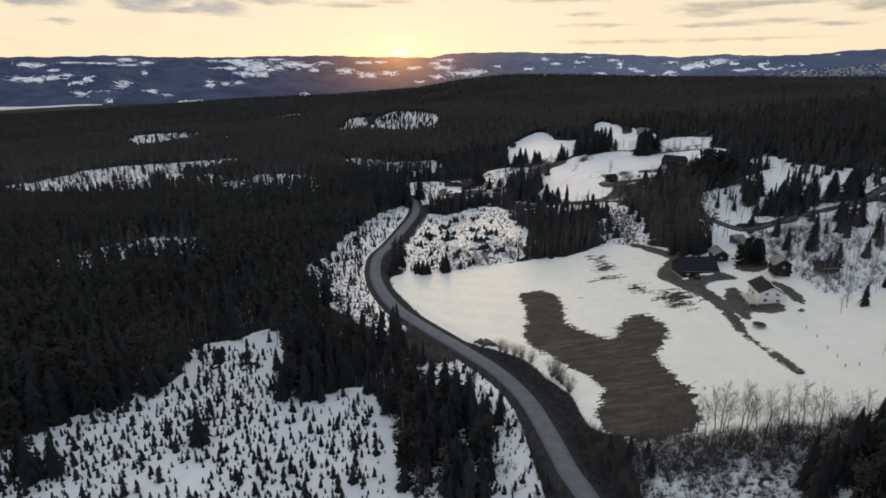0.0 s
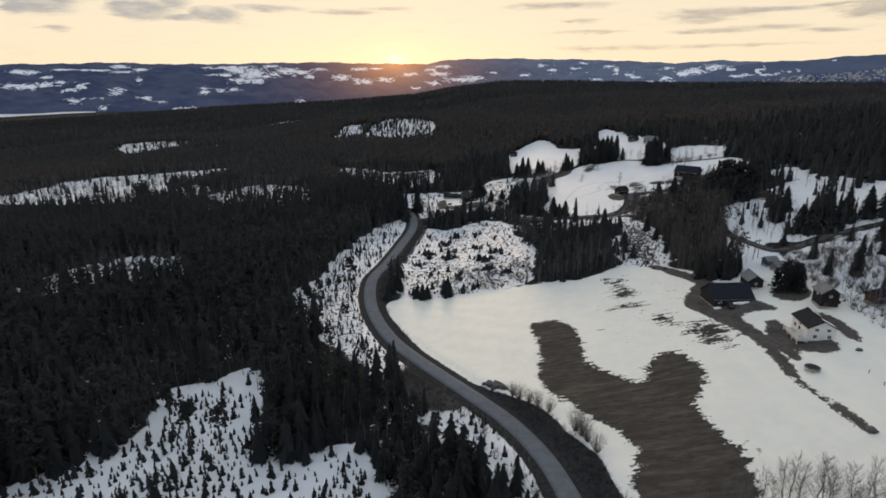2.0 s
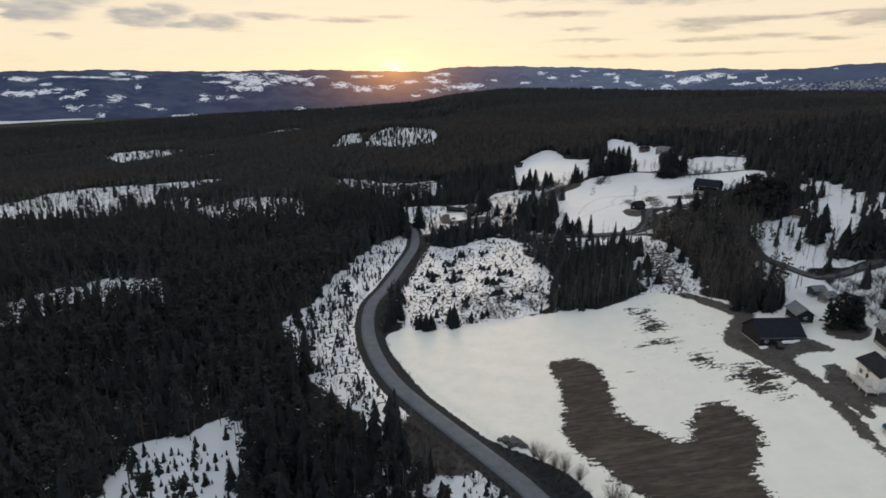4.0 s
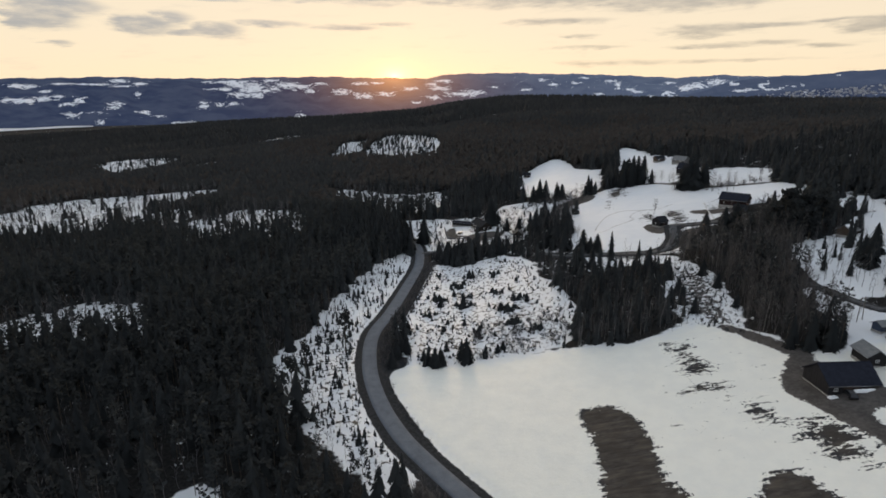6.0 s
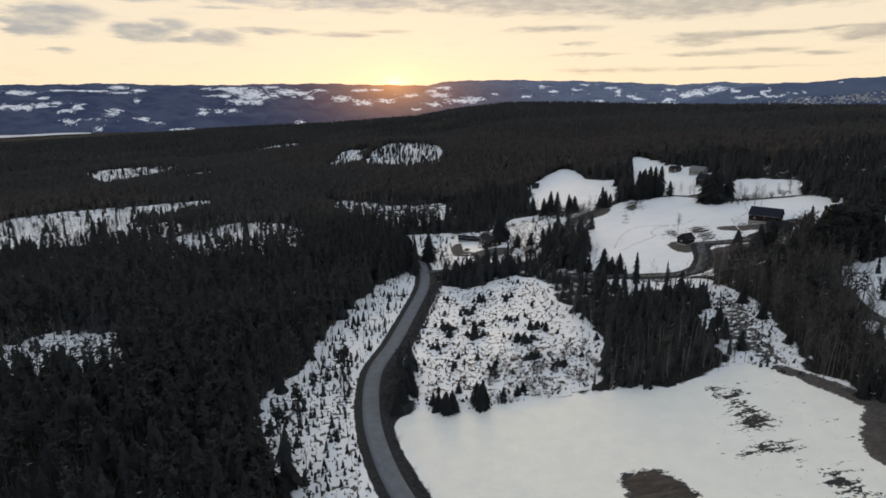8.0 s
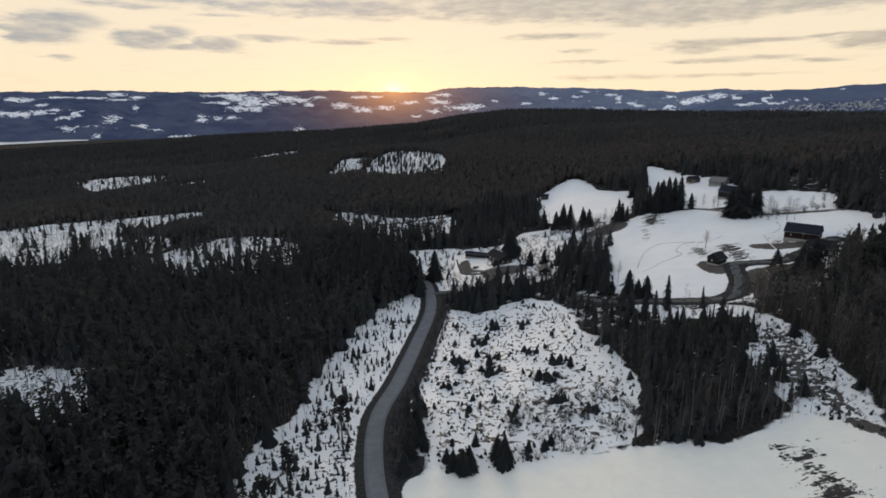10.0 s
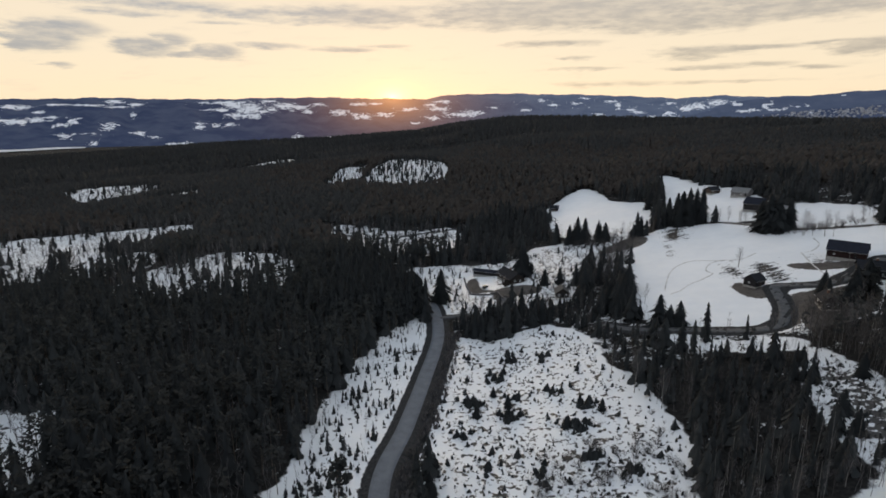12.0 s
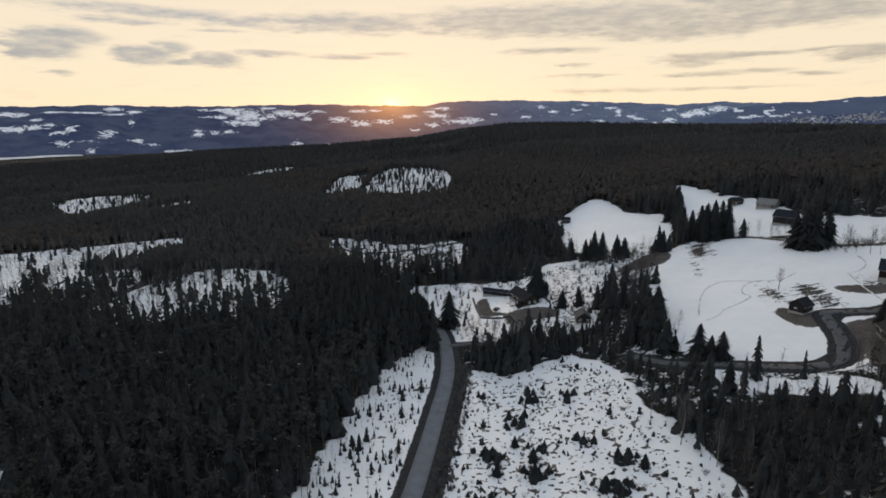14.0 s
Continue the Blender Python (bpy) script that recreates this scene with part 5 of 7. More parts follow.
corner_spruce = spruce_set(4, "tall dark spruce at the edge of the alder thicket", "spruces by the thicket", 34, 19, 0.2, 0.02, 1.7)
for tx, ty, th in ((76, 88, 18), (80, 91, 14), (84, 93, 15), (71, 86, 15), (88, 92, 16), (91, 96, 14), (67, 83, 14), (95, 97, 15), (69, 88, 13), (85, 86, 16), (79, 84, 17)):
    plant(corner_spruce, tx, ty, th * 0.92)
drop(corner_spruce)

tall_pine = pine_set(3, "tall pine with a bare stem and rounded crown", "seed pines")
for tx, ty, th in ((-62, 139, 14), (-54, 137, 13.5), (-49, 228, 12), (-39.2, 244, 15.5), (-50, 215, 13), (-96, 104, 13), (-72, 150, 12)):
    plant(tall_pine, tx, ty, th)
drop(tall_pine)
broad_pine = [make_tree("pine_tree", prism((0, 0, -0.3), (0.2, 0.1, 9.0), 0.2, 0.06, 6), pine_crown(10.0, 44, 13, 0.28, 0.3), BARK, PINE, "broad old dark pine beside the hill cabin", "tree", "old pines") for _ in range(3)]
for tx, ty, th in ((146, 300, 18), (140, 296, 17), (150, 303, 17), (142, 306, 19), (135, 300, 15), (154, 299, 15), (147, 309, 18), (131, 296, 13), (158, 306, 16), (137, 290, 14), (144, 291, 14), (130, 321, 8), (133, 325, 9), (127, 316, 8), (108, 262, 12), (118, 296, 11), (105, 240, 10), (105.5, 241, 9)):
    plant(broad_pine, tx, ty, th, wide=1.0 if ty > 210 else 1.25)
drop(broad_pine)
yard_pine = [make_tree("pine_tree", prism((0, 0, -0.3), (0.2, 0.1, 9.0), 0.2, 0.06, 6), pine_crown(10.0, 80, 13, 0.08, 0.33), BARK, PINE, "dense round old pine between the farm sheds", "tree", "yard pines") for _ in range(2)]
for tx, ty, th in ((110.5, 191.5, 8.5), (112.4, 189.6, 7.5), (108.8, 190.6, 7.5), (113.8, 192.4, 8.5), (108.4, 194, 7), (111.6, 195, 9), (114.8, 195.4, 7.5)):
    plant(yard_pine, tx, ty, th)
drop(yard_pine)

def birch_group(label, group, places, wide=1.0, bark=None, tall=1.0, fine=0.0125):
    stock = birch_set(5, label, group, 28, 6, 3, 2.7, 0.85, 0.11, bark, fine)
    for tx, ty, th in places:
        plant(stock, tx, ty, th * tall, wide=wide)
    drop(stock)


# dark bark here puts backlight into the stem colour; other birches stay pale
birch_group("leafless grey birch in the row beside the alder thicket", "birches by the thicket", (
    (50, 107, 8), (53, 106.5, 9.5), (57, 108, 9), (60, 106.5, 11), (62, 107.5, 11.5), (65, 105.5, 12), (67, 106, 11), (71, 104.5, 10), (74, 103.5, 11), (77, 103, 11),
    (80, 102, 10), (84, 101, 9), (88, 100, 9), (47, 108, 6), (69, 103, 9), (51.2, 106, 6.8), (54.2, 105.5, 8.1), (58.2, 107, 7.6), (61.2, 105.5, 9.3),
    (63.2, 106.5, 9.8), (66.2, 104.5, 10.2), (68.2, 105, 9.3), (72.2, 103.5, 8.5), (75.2, 102.5, 9.3), (78.2, 102, 9.3), (81.2, 101, 8.5), (85.2, 100, 7.6),
    (89.2, 99, 7.6), (48.2, 107, 5.1), (70.2, 102, 7.6)), 1.05, BARK, 1.02, 0.016)
def fan_bush(h, stems):
    """A leafless willow bush: stems that fan out from one root, and fine twigs."""
    main, fine = [], []
    for _ in range(stems):
        a = rng.random() * 6.283
        out = np.array((math.cos(a), math.sin(a), 0.0)) * (0.1 + 0.55 * rng.random())
        d = out + np.array((0, 0, 1.0))
        d /= np.linalg.norm(d)
        b = out * 0.12 * h
        m = b + d * h * 0.5
        t = m + (d * 0.8 + np.array((0, 0, 0.25))) * h * (0.35 + 0.25 * rng.random())
        main.append(prism(b, m, 0.028, 0.018, 3))
        main.append(prism(m, t, 0.018, 0.0, 3))
        for _ in range(15):
            g = b + (m - b) * (0.4 + 0.6 * rng.random()) if rng.random() < 0.4 else m + (t - m) * rng.random()
            e = d + rng.normal(size=3) * 0.34
            fine.append(prism(g, g + e / np.linalg.norm(e) * h * (0.18 + 0.2 * rng.random()), 0.0105, 0.0, 3))
    return gather(main), gather(fine)


bush_stock = []
for _ in range(4):
    bush_main, bush_fine = fan_bush(4.0, 46)
    bush_root = base("willow_bush", pose(0, 0, 0), "fan-shaped leafless willow bush between road and field", "bush", "willow bushes by the road")
    part("trunk", tri_mesh("trunk", bush_main[0], bush_main[1], BARK), None, bush_root)
    part("crown", tri_mesh("crown", bush_fine[0], bush_fine[1], TWIGS), None, bush_root)
    bush_stock.append(bush_root)
for tx, ty, th in ((31.6, 137, 5.0), (30.6, 139.2, 5.4), (32.4, 134.6, 4.2), (33.6, 130.5, 4.4), (26, 148, 3.6), (23.6, 151, 4.0), (21.6, 153, 3.8), (19.4, 155.6, 4.0), (18, 157.6, 3.6)):
    plant(bush_stock, tx, ty, th, 4.0)
drop(bush_stock)
birch_group("leafless grey birch along the upper edge of the field", "birches above the field", (
    (39, 288, 14), (43, 278, 12), (15, 243, 5), (20, 252, 4.5), (-40.8, 249, 7), (30, 240, 8), (34, 238.5, 9), (38, 237, 8), (44, 236, 9), (49, 236, 8), (54, 237, 9),
    (60, 238, 8), (65, 239, 9), (84, 262, 5), (88, 276, 6), (92, 268, 5), (86, 248, 5), (90, 234, 6), (87, 283, 6), (81, 270, 6)))
birch_group("leafless grey birch by the upper farm and snowfield", "birches by the upper farm", (
    (36, 300, 10), (110.2, 369.2, 8.5), (110.8, 369.8, 8), (166, 396, 7), (173, 392, 8), (180, 395, 9), (183, 398, 9), (188, 399, 7), (60, 396, 8), (64, 350, 8),
    (152, 393.2, 12), (152.6, 393, 11), (154.9, 390.8, 8), (157.6, 386.6, 12), (158, 387, 10), (160.1, 384.5, 11), (60, 344, 7), (93, 312, 5), (80, 316, 4),
    (72, 320, 4)))
birch_group("leafless grey birch or alder round the cottage garden", "birches by the cottage", (
    (-9, 392, 6), (-6.5, 388, 5), (-4, 384, 6), (-8, 383, 4.5), (-3, 390, 5), (-1, 381, 5), (2, 377, 5.5), (-5.5, 378, 6), (4.5, 384, 4), (-11, 404, 5), (-27, 428, 10),
    (-26, 421, 8), (33, 404, 6), (34.5, 399, 6.5), (31, 397, 5.5), (19, 383, 5), (22, 380, 5.5), (25, 386, 4.5), (54, 372, 9), (57, 378, 10), (60, 384, 10), (62, 390, 11),
    (55, 390, 8), (51, 378, 8), (64, 396, 11), (58, 366, 9), (49, 362, 8), (53, 384, 7)), 1.25, BARK)
birch_group("leafless grey birch in the hedge between snowfields", "birches between snowfields", (
    (150, 432, 7), (146, 436, 6), (137, 441, 7), (190, 404, 7), (196, 404, 8), (160, 400, 7), (66, 443, 8), (69, 441, 7), (57, 400, 9), (56, 404, 8), (78.7, 441, 8),
    (82, 444, 7), (85, 446, 9), (89.6, 447, 8), (71, 412.6, 9), (74.4, 406.5, 9), (66.5, 412, 8), (69, 408, 10), (72, 402, 9), (138.1, 434.6, 9), (134.8, 438.9, 7),
    (140.7, 422.5, 8), (140.8, 427, 7), (56, 431, 5), (61, 427, 5)))
birch_group("leafless grey birch near the farm sheds", "birches by the farm", (
    (122, 151, 7), (119, 153, 8), (117, 150, 7), (114, 148, 6), (112, 127, 6), (109, 125, 5), (107.3, 219, 7), (110, 223, 7), (108.5, 221, 6), (-42.5, 209, 7),
    (126, 156, 6), (127.5, 157, 7), (129, 155.5, 6.5), (128, 159, 5), (125, 158, 5), (131, 157, 5.5)))
field_birch = birch_set(4, "leafless grey birch on the snowy slope above the farm", "birches above the farm", 15, 3, 1, 2.4, 0.9, 0.075)
hill_places = np.column_stack([113 + 68 * rng.random(430), 158 + 85 * rng.random(430)])
hx, hy = hill_places[:, 0], hill_places[:, 1]
hill_places = hill_places[(signed(OPENINGS[-1], hx, hy) > 1) & (way_distance(hx, hy) > 5) & ~((hx > 108) & (hx < 120) & (hy < 190))]
hill_places = hill_places[np.argsort(hill_places[:, 1])]
for tx, ty in hill_places[:110]:
    plant(field_birch, tx, ty, 7 + 5 * rng.random())
drop(field_birch)
stuff("slope_birches", scatter([gather(bare_tree(1.0, 0.24, 15, 3, 0, 0.0075, 0.9, 0.002)) for _ in range(5)], hill_places[110:, 0], hill_places[110:, 1], 7 + 5 * rng.random(len(hill_places) - 110)), TWIGS,
      "leafless grey birches on the upper snowy slope", "trees")


# ---- young growth ----
def single(name, vt, mat, label, category, group):
    return [tagged(new(name, tri_mesh(name, v, t, mat)), label, category, group) for v, t in vt]


BUSHES = [(-7.0, 292.0), (3.5, 284.4), (-0.3, 307.7), (6.1, 319.8), (24.7, 286.2), (19.8, 276.4), (-17.5, 294.7), (4.8, 295.2), (3.2, 284.4), (-6.4, 294.1), (25.0, 286.0), (18.7, 275.6), (-0.4, 309.0), (7.2, 324.4), (16.9, 296.1), (18.2, 319.6), (-6, 262), (6, 256), (20, 262), (-12, 275), (28, 255)]


def build_young():
    small = [spruce_crown(1.0, 0.33 + 0.1 * rng.random(), 5, 6, 0.0) for _ in range(6)]
    stock = single("young_spruce", [spruce_crown(1.0, 0.3 + 0.07 * rng.random(), 8, 8, 0.0) for _ in range(8)], NEEDLES, "knee-high to man-high young spruce poking through snow", "sapling", "planted young spruces")
    x, y = lattice(-105, 0, 72, 178, 1.8)
    k = (most_inside([PLANTATION], x, y) > 1.2) & (rng.random(len(x)) < 0.92 - 0.35 * (np.sin(x * 0.13) * np.sin(y * 0.11) > 0.35)) & ~((y > 163) & (x < -55) & (rng.random(len(x)) < 0.75))
    x, y = x[k], y[k]
    h = 0.9 + 1.8 * rng.random(len(x)) ** 1.5 + 2.0 * (rng.random(len(x)) < 0.08)
    near = np.argsort(np.hypot(x + 40, y - 110))
    for i in near[:240]:
        plant(stock, x[i], y[i], h[i], 1.0, 0.03)
    drop(stock)
    rest = near[240:]
    stuff("young_plantation", scatter(small, x[rest], y[rest], h[rest], 0.04, 0.03), NEEDLES, "rows of small young spruces on snow", "saplings")
    x, y = lattice(-66, -16, 180, 366, 1.9)
    k = (most_inside([STRIP], x, y) > 0.8) & (way_distance(x, y) > 5.5) & (rng.random(len(x)) < np.where(y > 270, 0.5, 0.78))
    t = (most_inside([STRIP], x, y) > -1) & (way_distance(x, y) > 5.5) & (rng.random(len(x)) < 0.1 + 0.32 * np.exp(-np.maximum(signed(STRIP, x, y), 0) / 4.5) * (y > 240))
    wisp = [gather(bare_tree(1.0, 0.2, 10, 2, 0, 0.011, 0.95, 0.006)) for _ in range(6)]
    stuff("strip_birches", scatter(wisp, x[t], y[t], 2.2 + 3.2 * rng.random(t.sum()), 0.05, 0.03), TWIGS, "thin leafless birch saplings on the snowy road bank", "saplings")
    x, y = x[k], y[k]
    h = 0.7 + 1.9 * rng.random(len(x)) ** 1.6 + 1.9 * (rng.random(len(x)) < 0.08)
    stuff("roadside_saplings", scatter(small, x, y, h, 0.04, 0.03), NEEDLES, "small young spruces on the snowy road bank", "saplings")
    # heather, slash and low brush on the felled area
    low = [shrub(1.0, 16, 0.9) for _ in range(6)]
    tuft = [spruce_crown(1.0, 0.75, 3, 6, 0.0) for _ in range(5)]
    x, y = lattice(-24, 46, 234, 350, 1.5)
    k = (most_inside([CLEARCUT], x, y) > 0.5) & (rng.random(len(x)) < 0.19 + 0.18 * (y < 268) + 0.32 * (np.sin(x * 0.3 + 1.5 * np.sin(y * 0.2)) * np.sin(y * 0.27) > 0.1))
    x, y = x[k], y[k]
    a = rng.random(len(x)) < 0.75
    stuff("felling_brush", scatter(low, x[~a], y[~a], 0.5 + 0.8 * rng.random((~a).sum()), 0.2, 0.05), SHRUB, "low brown brush and slash on the felled area", "brush")
    stuff("felling_tufts", scatter(tuft, x[a], y[a], 0.5 + 0.75 * rng.random(a.sum()) ** 1.5 + 1.5 * (rng.random(a.sum()) < 0.05), 0.2, 0.05), NEEDLES, "dark stumps and seedlings in the snow of the felled area", "brush")
    x, y = lattice(4, 40, 237, 268, 1.5)
    k = (most_inside([CLEARCUT], x, y) > 0.5) & (rng.random(len(x)) < 0.2 + 0.35 * (np.sin(x * 0.35) * np.sin(y * 0.4 + 1) > 0.2))
    stuff("felling_scrub", scatter(low, x[k], y[k], 0.9 + 1.6 * rng.random(k.sum()), 0.12, 0.05), SHRUB, "twiggy brown scrub on the edge of the felled area", "brush")
    bush = [spruce_crown(1.0, 0.72 + 0.2 * rng.random(), 4, 8, 0.1) for _ in range(6)]
    spots = np.array(BUSHES)
    n = len(spots)
    x = (spots[:, :1] + rng.normal(size=(n, 8)) * 1.5).ravel()
    y = (spots[:, 1:] + rng.normal(size=(n, 8)) * 1.6).ravel()
    k = (most_inside([CLEARCUT], x, y) > 1.5) & (way_distance(x, y) > 7)
    stuff("juniper_bushes", scatter(bush, x[k], y[k], 1.2 + 1.4 * rng.random(k.sum()), 0.1, 0.15), NEEDLES, "clumps of dark bushes on the snowy felled area", "bushes")
    x, y = lattice(74, 104, 220, 290, 2.0)
    k = (most_inside([SLOPE], x, y) > -1) & (rng.random(len(x)) < 0.8)
    stuff("slope_brush", scatter(low, x[k], y[k], 0.5 + 0.9 * rng.random(k.sum()), 0.2, 0.05), SHRUB, "low brown brush on the snowy slope", "brush")
    x, y = lattice(74, 104, 220, 292, 1.7)
    k = (most_inside([SLOPE], x, y) > -0.5) & (rng.random(len(x)) < 0.55)
    stuff("slope_tufts", scatter(tuft, x[k], y[k], 0.5 + 0.8 * rng.random(k.sum()) ** 1.4, 0.2, 0.05), NEEDLES, "dark stumps and heather tufts in the snow of the slope", "brush")
    # thicket by the field and shrubs along the road banks
    x, y = lattice(26, 95, 76, 118, 1.15)
    k = (most_inside([THICKET], x, y) > 0) & (rng.random(len(x)) < np.where(y > 95, 0.95, 0.7)) & (way_distance(x, y) > 5)
    stuff("alder_thicket", scatter(low, x[k], y[k], 1.0 + 2.2 * rng.random(k.sum()) * np.clip((y[k] - 84) / 12, 0.5, 1.2) * np.clip((109 - y[k]) / 6, 0.4, 1), 0.1, 0.05), SHRUB, "dense brown leafless alder thicket over patchy snow", "thicket")
    x, y = lattice(-36, 40, 76, 245, 1.3)
    d = way_distance(x, y)
    side = (most_inside([BANK], x, y) > -0.5) & (most_inside([FIELD], x, y) < 0.3)
    k = side & (d > 4.6) & (rng.random(len(x)) < 0.62)
    stuff("bank_brush", scatter(low, x[k], y[k], 0.6 + 1.2 * rng.random(k.sum()) + 0.9 * (y[k] < 150) * rng.random(k.sum()), 0.15, 0.05), SHRUB, "dark leafless brush on the road bank", "brush")
    x, y = lattice(2, 27, 72, 156, 1.7)
    k = (most_inside([ROADSIDE], x, y) > -0.5) & (way_distance(x, y) > 5.0) & (rng.random(len(x)) < 0.75)
    stuff("roadside_young_wood", scatter(small + low[:3], x[k], y[k], 0.7 + 2.4 * rng.random(k.sum()) ** 2, 0.08, 0.05), NEEDLES, "young spruces and brush on snow beside the road", "saplings")
    x, y = lattice(-24, 8, 150, 186, 1.8)
    k = (most_inside([PULL_OFF], x, y) > -1) & (way_distance(x, y) > 5.5)
    stuff("pull_off_brush", scatter(low, x[k], y[k], 1.0 + 2.5 * rng.random(k.sum()), 0.1, 0.05), SHRUB, "thin brown saplings on a bare road bank", "brush")
    x, y = lattice(-28, -6, 238, 350, 1.4)
    d = way_distance(x, y)
    k = (x > -30) & (d > 3.8) & (d < 8.8) & (x > np.interp(y, ROAD_LINE[:, 1], ROAD_LINE[:, 0]))
    stuff("verge_brush", scatter(low + tuft, x[k], y[k], 0.6 + 1.4 * rng.random(k.sum()), 0.15, 0.05), SHRUB, "dark brush along the road verge", "brush")
    # overgrown ground round the cottage and cabin
    x, y = lattice(-30, 75, 362, 450, 2.2)
    k = (most_inside([OPENINGS[19]], x, y) > -2) & (rng.random(len(x)) < 0.42 + 0.5 * (y < 388) + 0.25 * (x > 26) * (y < 410)) & (way_distance(x, y) > 6) & ~((x > -5) & (x < 27) & (y > 393) & (y < 431)) & ~((x > 32) & (x < 42) & (y > 366) & (y < 382))
    a = rng.random(len(x)) < 0.35
    stuff("garden_brush", scatter(low, x[k & ~a], y[k & ~a], 0.7 + 1.8 * rng.random((k & ~a).sum()), 0.15, 0.05), SHRUB, "brown leafless brush in the cottage gardens", "brush")
    stuff("garden_saplings", scatter(small, x[k & a], y[k & a], 0.8 + 3.2 * rng.random((k & a).sum()) ** 2, 0.05, 0.05), NEEDLES, "small self-sown spruces in the cottage gardens", "saplings")
    scrub = [(127, 223), (141, 218), (146, 200), (134, 176), (120, 160), (118, 172), (121.7, 186), (118, 194), (115, 203)]
    x, y = lattice(112, 148, 158, 226, 1.7)
    k = (most_inside([scrub], x, y) > -0.5) & (rng.random(len(x)) < 0.36) & (way_distance(x, y) > 4.5) & ~((np.abs(x - 126.5) < 4) & (np.abs(y - 174.5) < 3.2))
    stuff("farm_scrub", scatter(low, x[k], y[k], 0.9 + 2.2 * rng.random(k.sum()), 0.12, 0.05), SHRUB, "brown leafless scrub behind the farm sheds", "brush")
    belt = [(-12, 348), (3, 340), (24, 350), (36, 336), (44, 345), (47, 368), (30, 367), (8, 366), (-10, 362)]
    x, y = lattice(-14, 48, 336, 370, 3.4)
    k = (most_inside([belt], x, y) > 0) & (along(SIDE_LINE, x, y)[0] > 2.2) & (along(ROAD_LINE, x, y)[0] > 6)
    stuff("cottage_spruce_belt", scatter([spruce_crown(1.0, 0.26 + 0.1 * rng.random(), 9, 8, 0.03) for _ in range(6)], x[k], y[k], np.where(x[k] > 27, 2.5, 4) + np.where(x[k] > 27, 2.5, 4.5) * rng.random(k.sum())), NEEDLES, "dense dark spruces below the cottage garden", "trees")
    k &= rng.random(len(x)) < 0.8
    alder = [gather(bare_tree(1.0, 0.26, 16, 3, 0, 0.0095, 0.85, 0.006)) for _ in range(5)]
    stuff("cottage_alders", scatter(alder, x[k] + 1.3, y[k] - 1.0, 4.5 + 3.5 * rng.random(k.sum())), DARK_TWIGS, "leafless brown alders among spruces below the cottage", "trees")
    x, y = lattice(112, 182, 140, 230, 2.2)
    k = (most_inside([OPENINGS[-1]], x, y) > 0) & (rng.random(len(x)) < 0.12 + 0.5 * (np.sin(x * 0.21 + 1) * np.sin(y * 0.17 + 0.5 * x * 0.1) > 0.25)) & (way_distance(x, y) > 4.5) & ((y > 158) | (np.hypot(x - 118, y - 148) < 5))
    stuff("slope_scrub", scatter(low, x[k], y[k], 0.7 + 1.7 * rng.random(k.sum()), 0.12, 0.05), SHRUB, "brown scrub between birches on the snowy slope", "brush")
    # hedges and bushes between the upper fields
    hedges = ([(60, 402), (74, 405), (92, 440), (86, 446), (66, 428)], [(52, 440), (84, 436), (96, 452), (56, 462)], [(148, 398), (205, 388), (206, 394), (152, 405)])
    x, y = lattice(48, 210, 385, 465, 2.0)
    k = (most_inside(hedges, x, y) > 0) & (rng.random(len(x)) < 0.45)
    stuff("field_hedge", scatter(low, x[k], y[k], 1.2 + 2.4 * rng.random(k.sum()), 0.12, 0.05), SHRUB, "brown leafless bushes between the upper snowfields", "bushes")


build_young()


# ---- tracks in the snow ----
TRODDEN = plain("trodden_snow", (0.12, 0.12, 0.12), (0.8, 0.8, 0.79), 0.55, local=False)
for trail in ([(125, 382.5), (117, 379), (109, 382), (104.7, 384.6), (98, 387.8), (91, 384.7), (84.5, 377), (79, 366.6), (75.6, 359.3)], [(110.5, 380.7), (106, 381.7), (101, 377.4), (98.3, 372), (98.7, 367.4), (91.4, 363.2), (86, 361), (80.6, 356), (76, 354.7)],
              [(138.7, 372.6), (133.3, 356), (129.8, 341)], [(137, 371), (143.8, 372.5), (150, 378.5), (153, 387)]):
    line = spline(trail, 1.5)
    ribbon("snow_track", line, ground_z(line[:, 0], line[:, 1]), (-0.3, -0.25, 0.25, 0.3), (-0.1, 0.07, 0.07, -0.1), TRODDEN, "faint trodden track across the upper snowfield")

# ---- buildings ----
WHITE_WALL = plain("white_painted_boards", (0.66, 0.65, 0.62), (0.8, 0.79, 0.77), 0.8, 0.6, stretch=(6, 6, 0.4))
DARK_WALL = plain("tarred_dark_boards", (0.016, 0.0155, 0.017), (0.034, 0.032, 0.034), 0.8, 0.85, stretch=(6, 6, 0.4), spec=0.1)
BROWN_WALL = plain("brown_stained_boards", (0.04, 0.028, 0.02), (0.085, 0.06, 0.045), 0.8, 0.8, stretch=(6, 6, 0.4))
COTTAGE_WALL = plain("dark_stained_cottage_boards", (0.02, 0.0165, 0.015), (0.044, 0.036, 0.031), 0.8, 0.85, stretch=(6, 6, 0.4), spec=0.12)
RED_WALL = plain("faded_red_boards", (0.02, 0.0135, 0.0135), (0.036, 0.021, 0.02), 0.8, 0.85, stretch=(6, 6, 0.4), spec=0.1)
GREY_WALL = plain("weathered_grey_boards", (0.10, 0.095, 0.09), (0.2, 0.19, 0.18), 0.8, 0.85, stretch=(6, 6, 0.4))
BLACK_ROOF = plain("black_roof_tiles", (0.012, 0.013, 0.016), (0.026, 0.028, 0.034), 1.5, 0.85, spec=0.08)
SLATE_ROOF = plain("dark_blue_sheet_roof", (0.0125, 0.0145, 0.022), (0.025, 0.028, 0.04), 1.2, 0.85, spec=0.08)
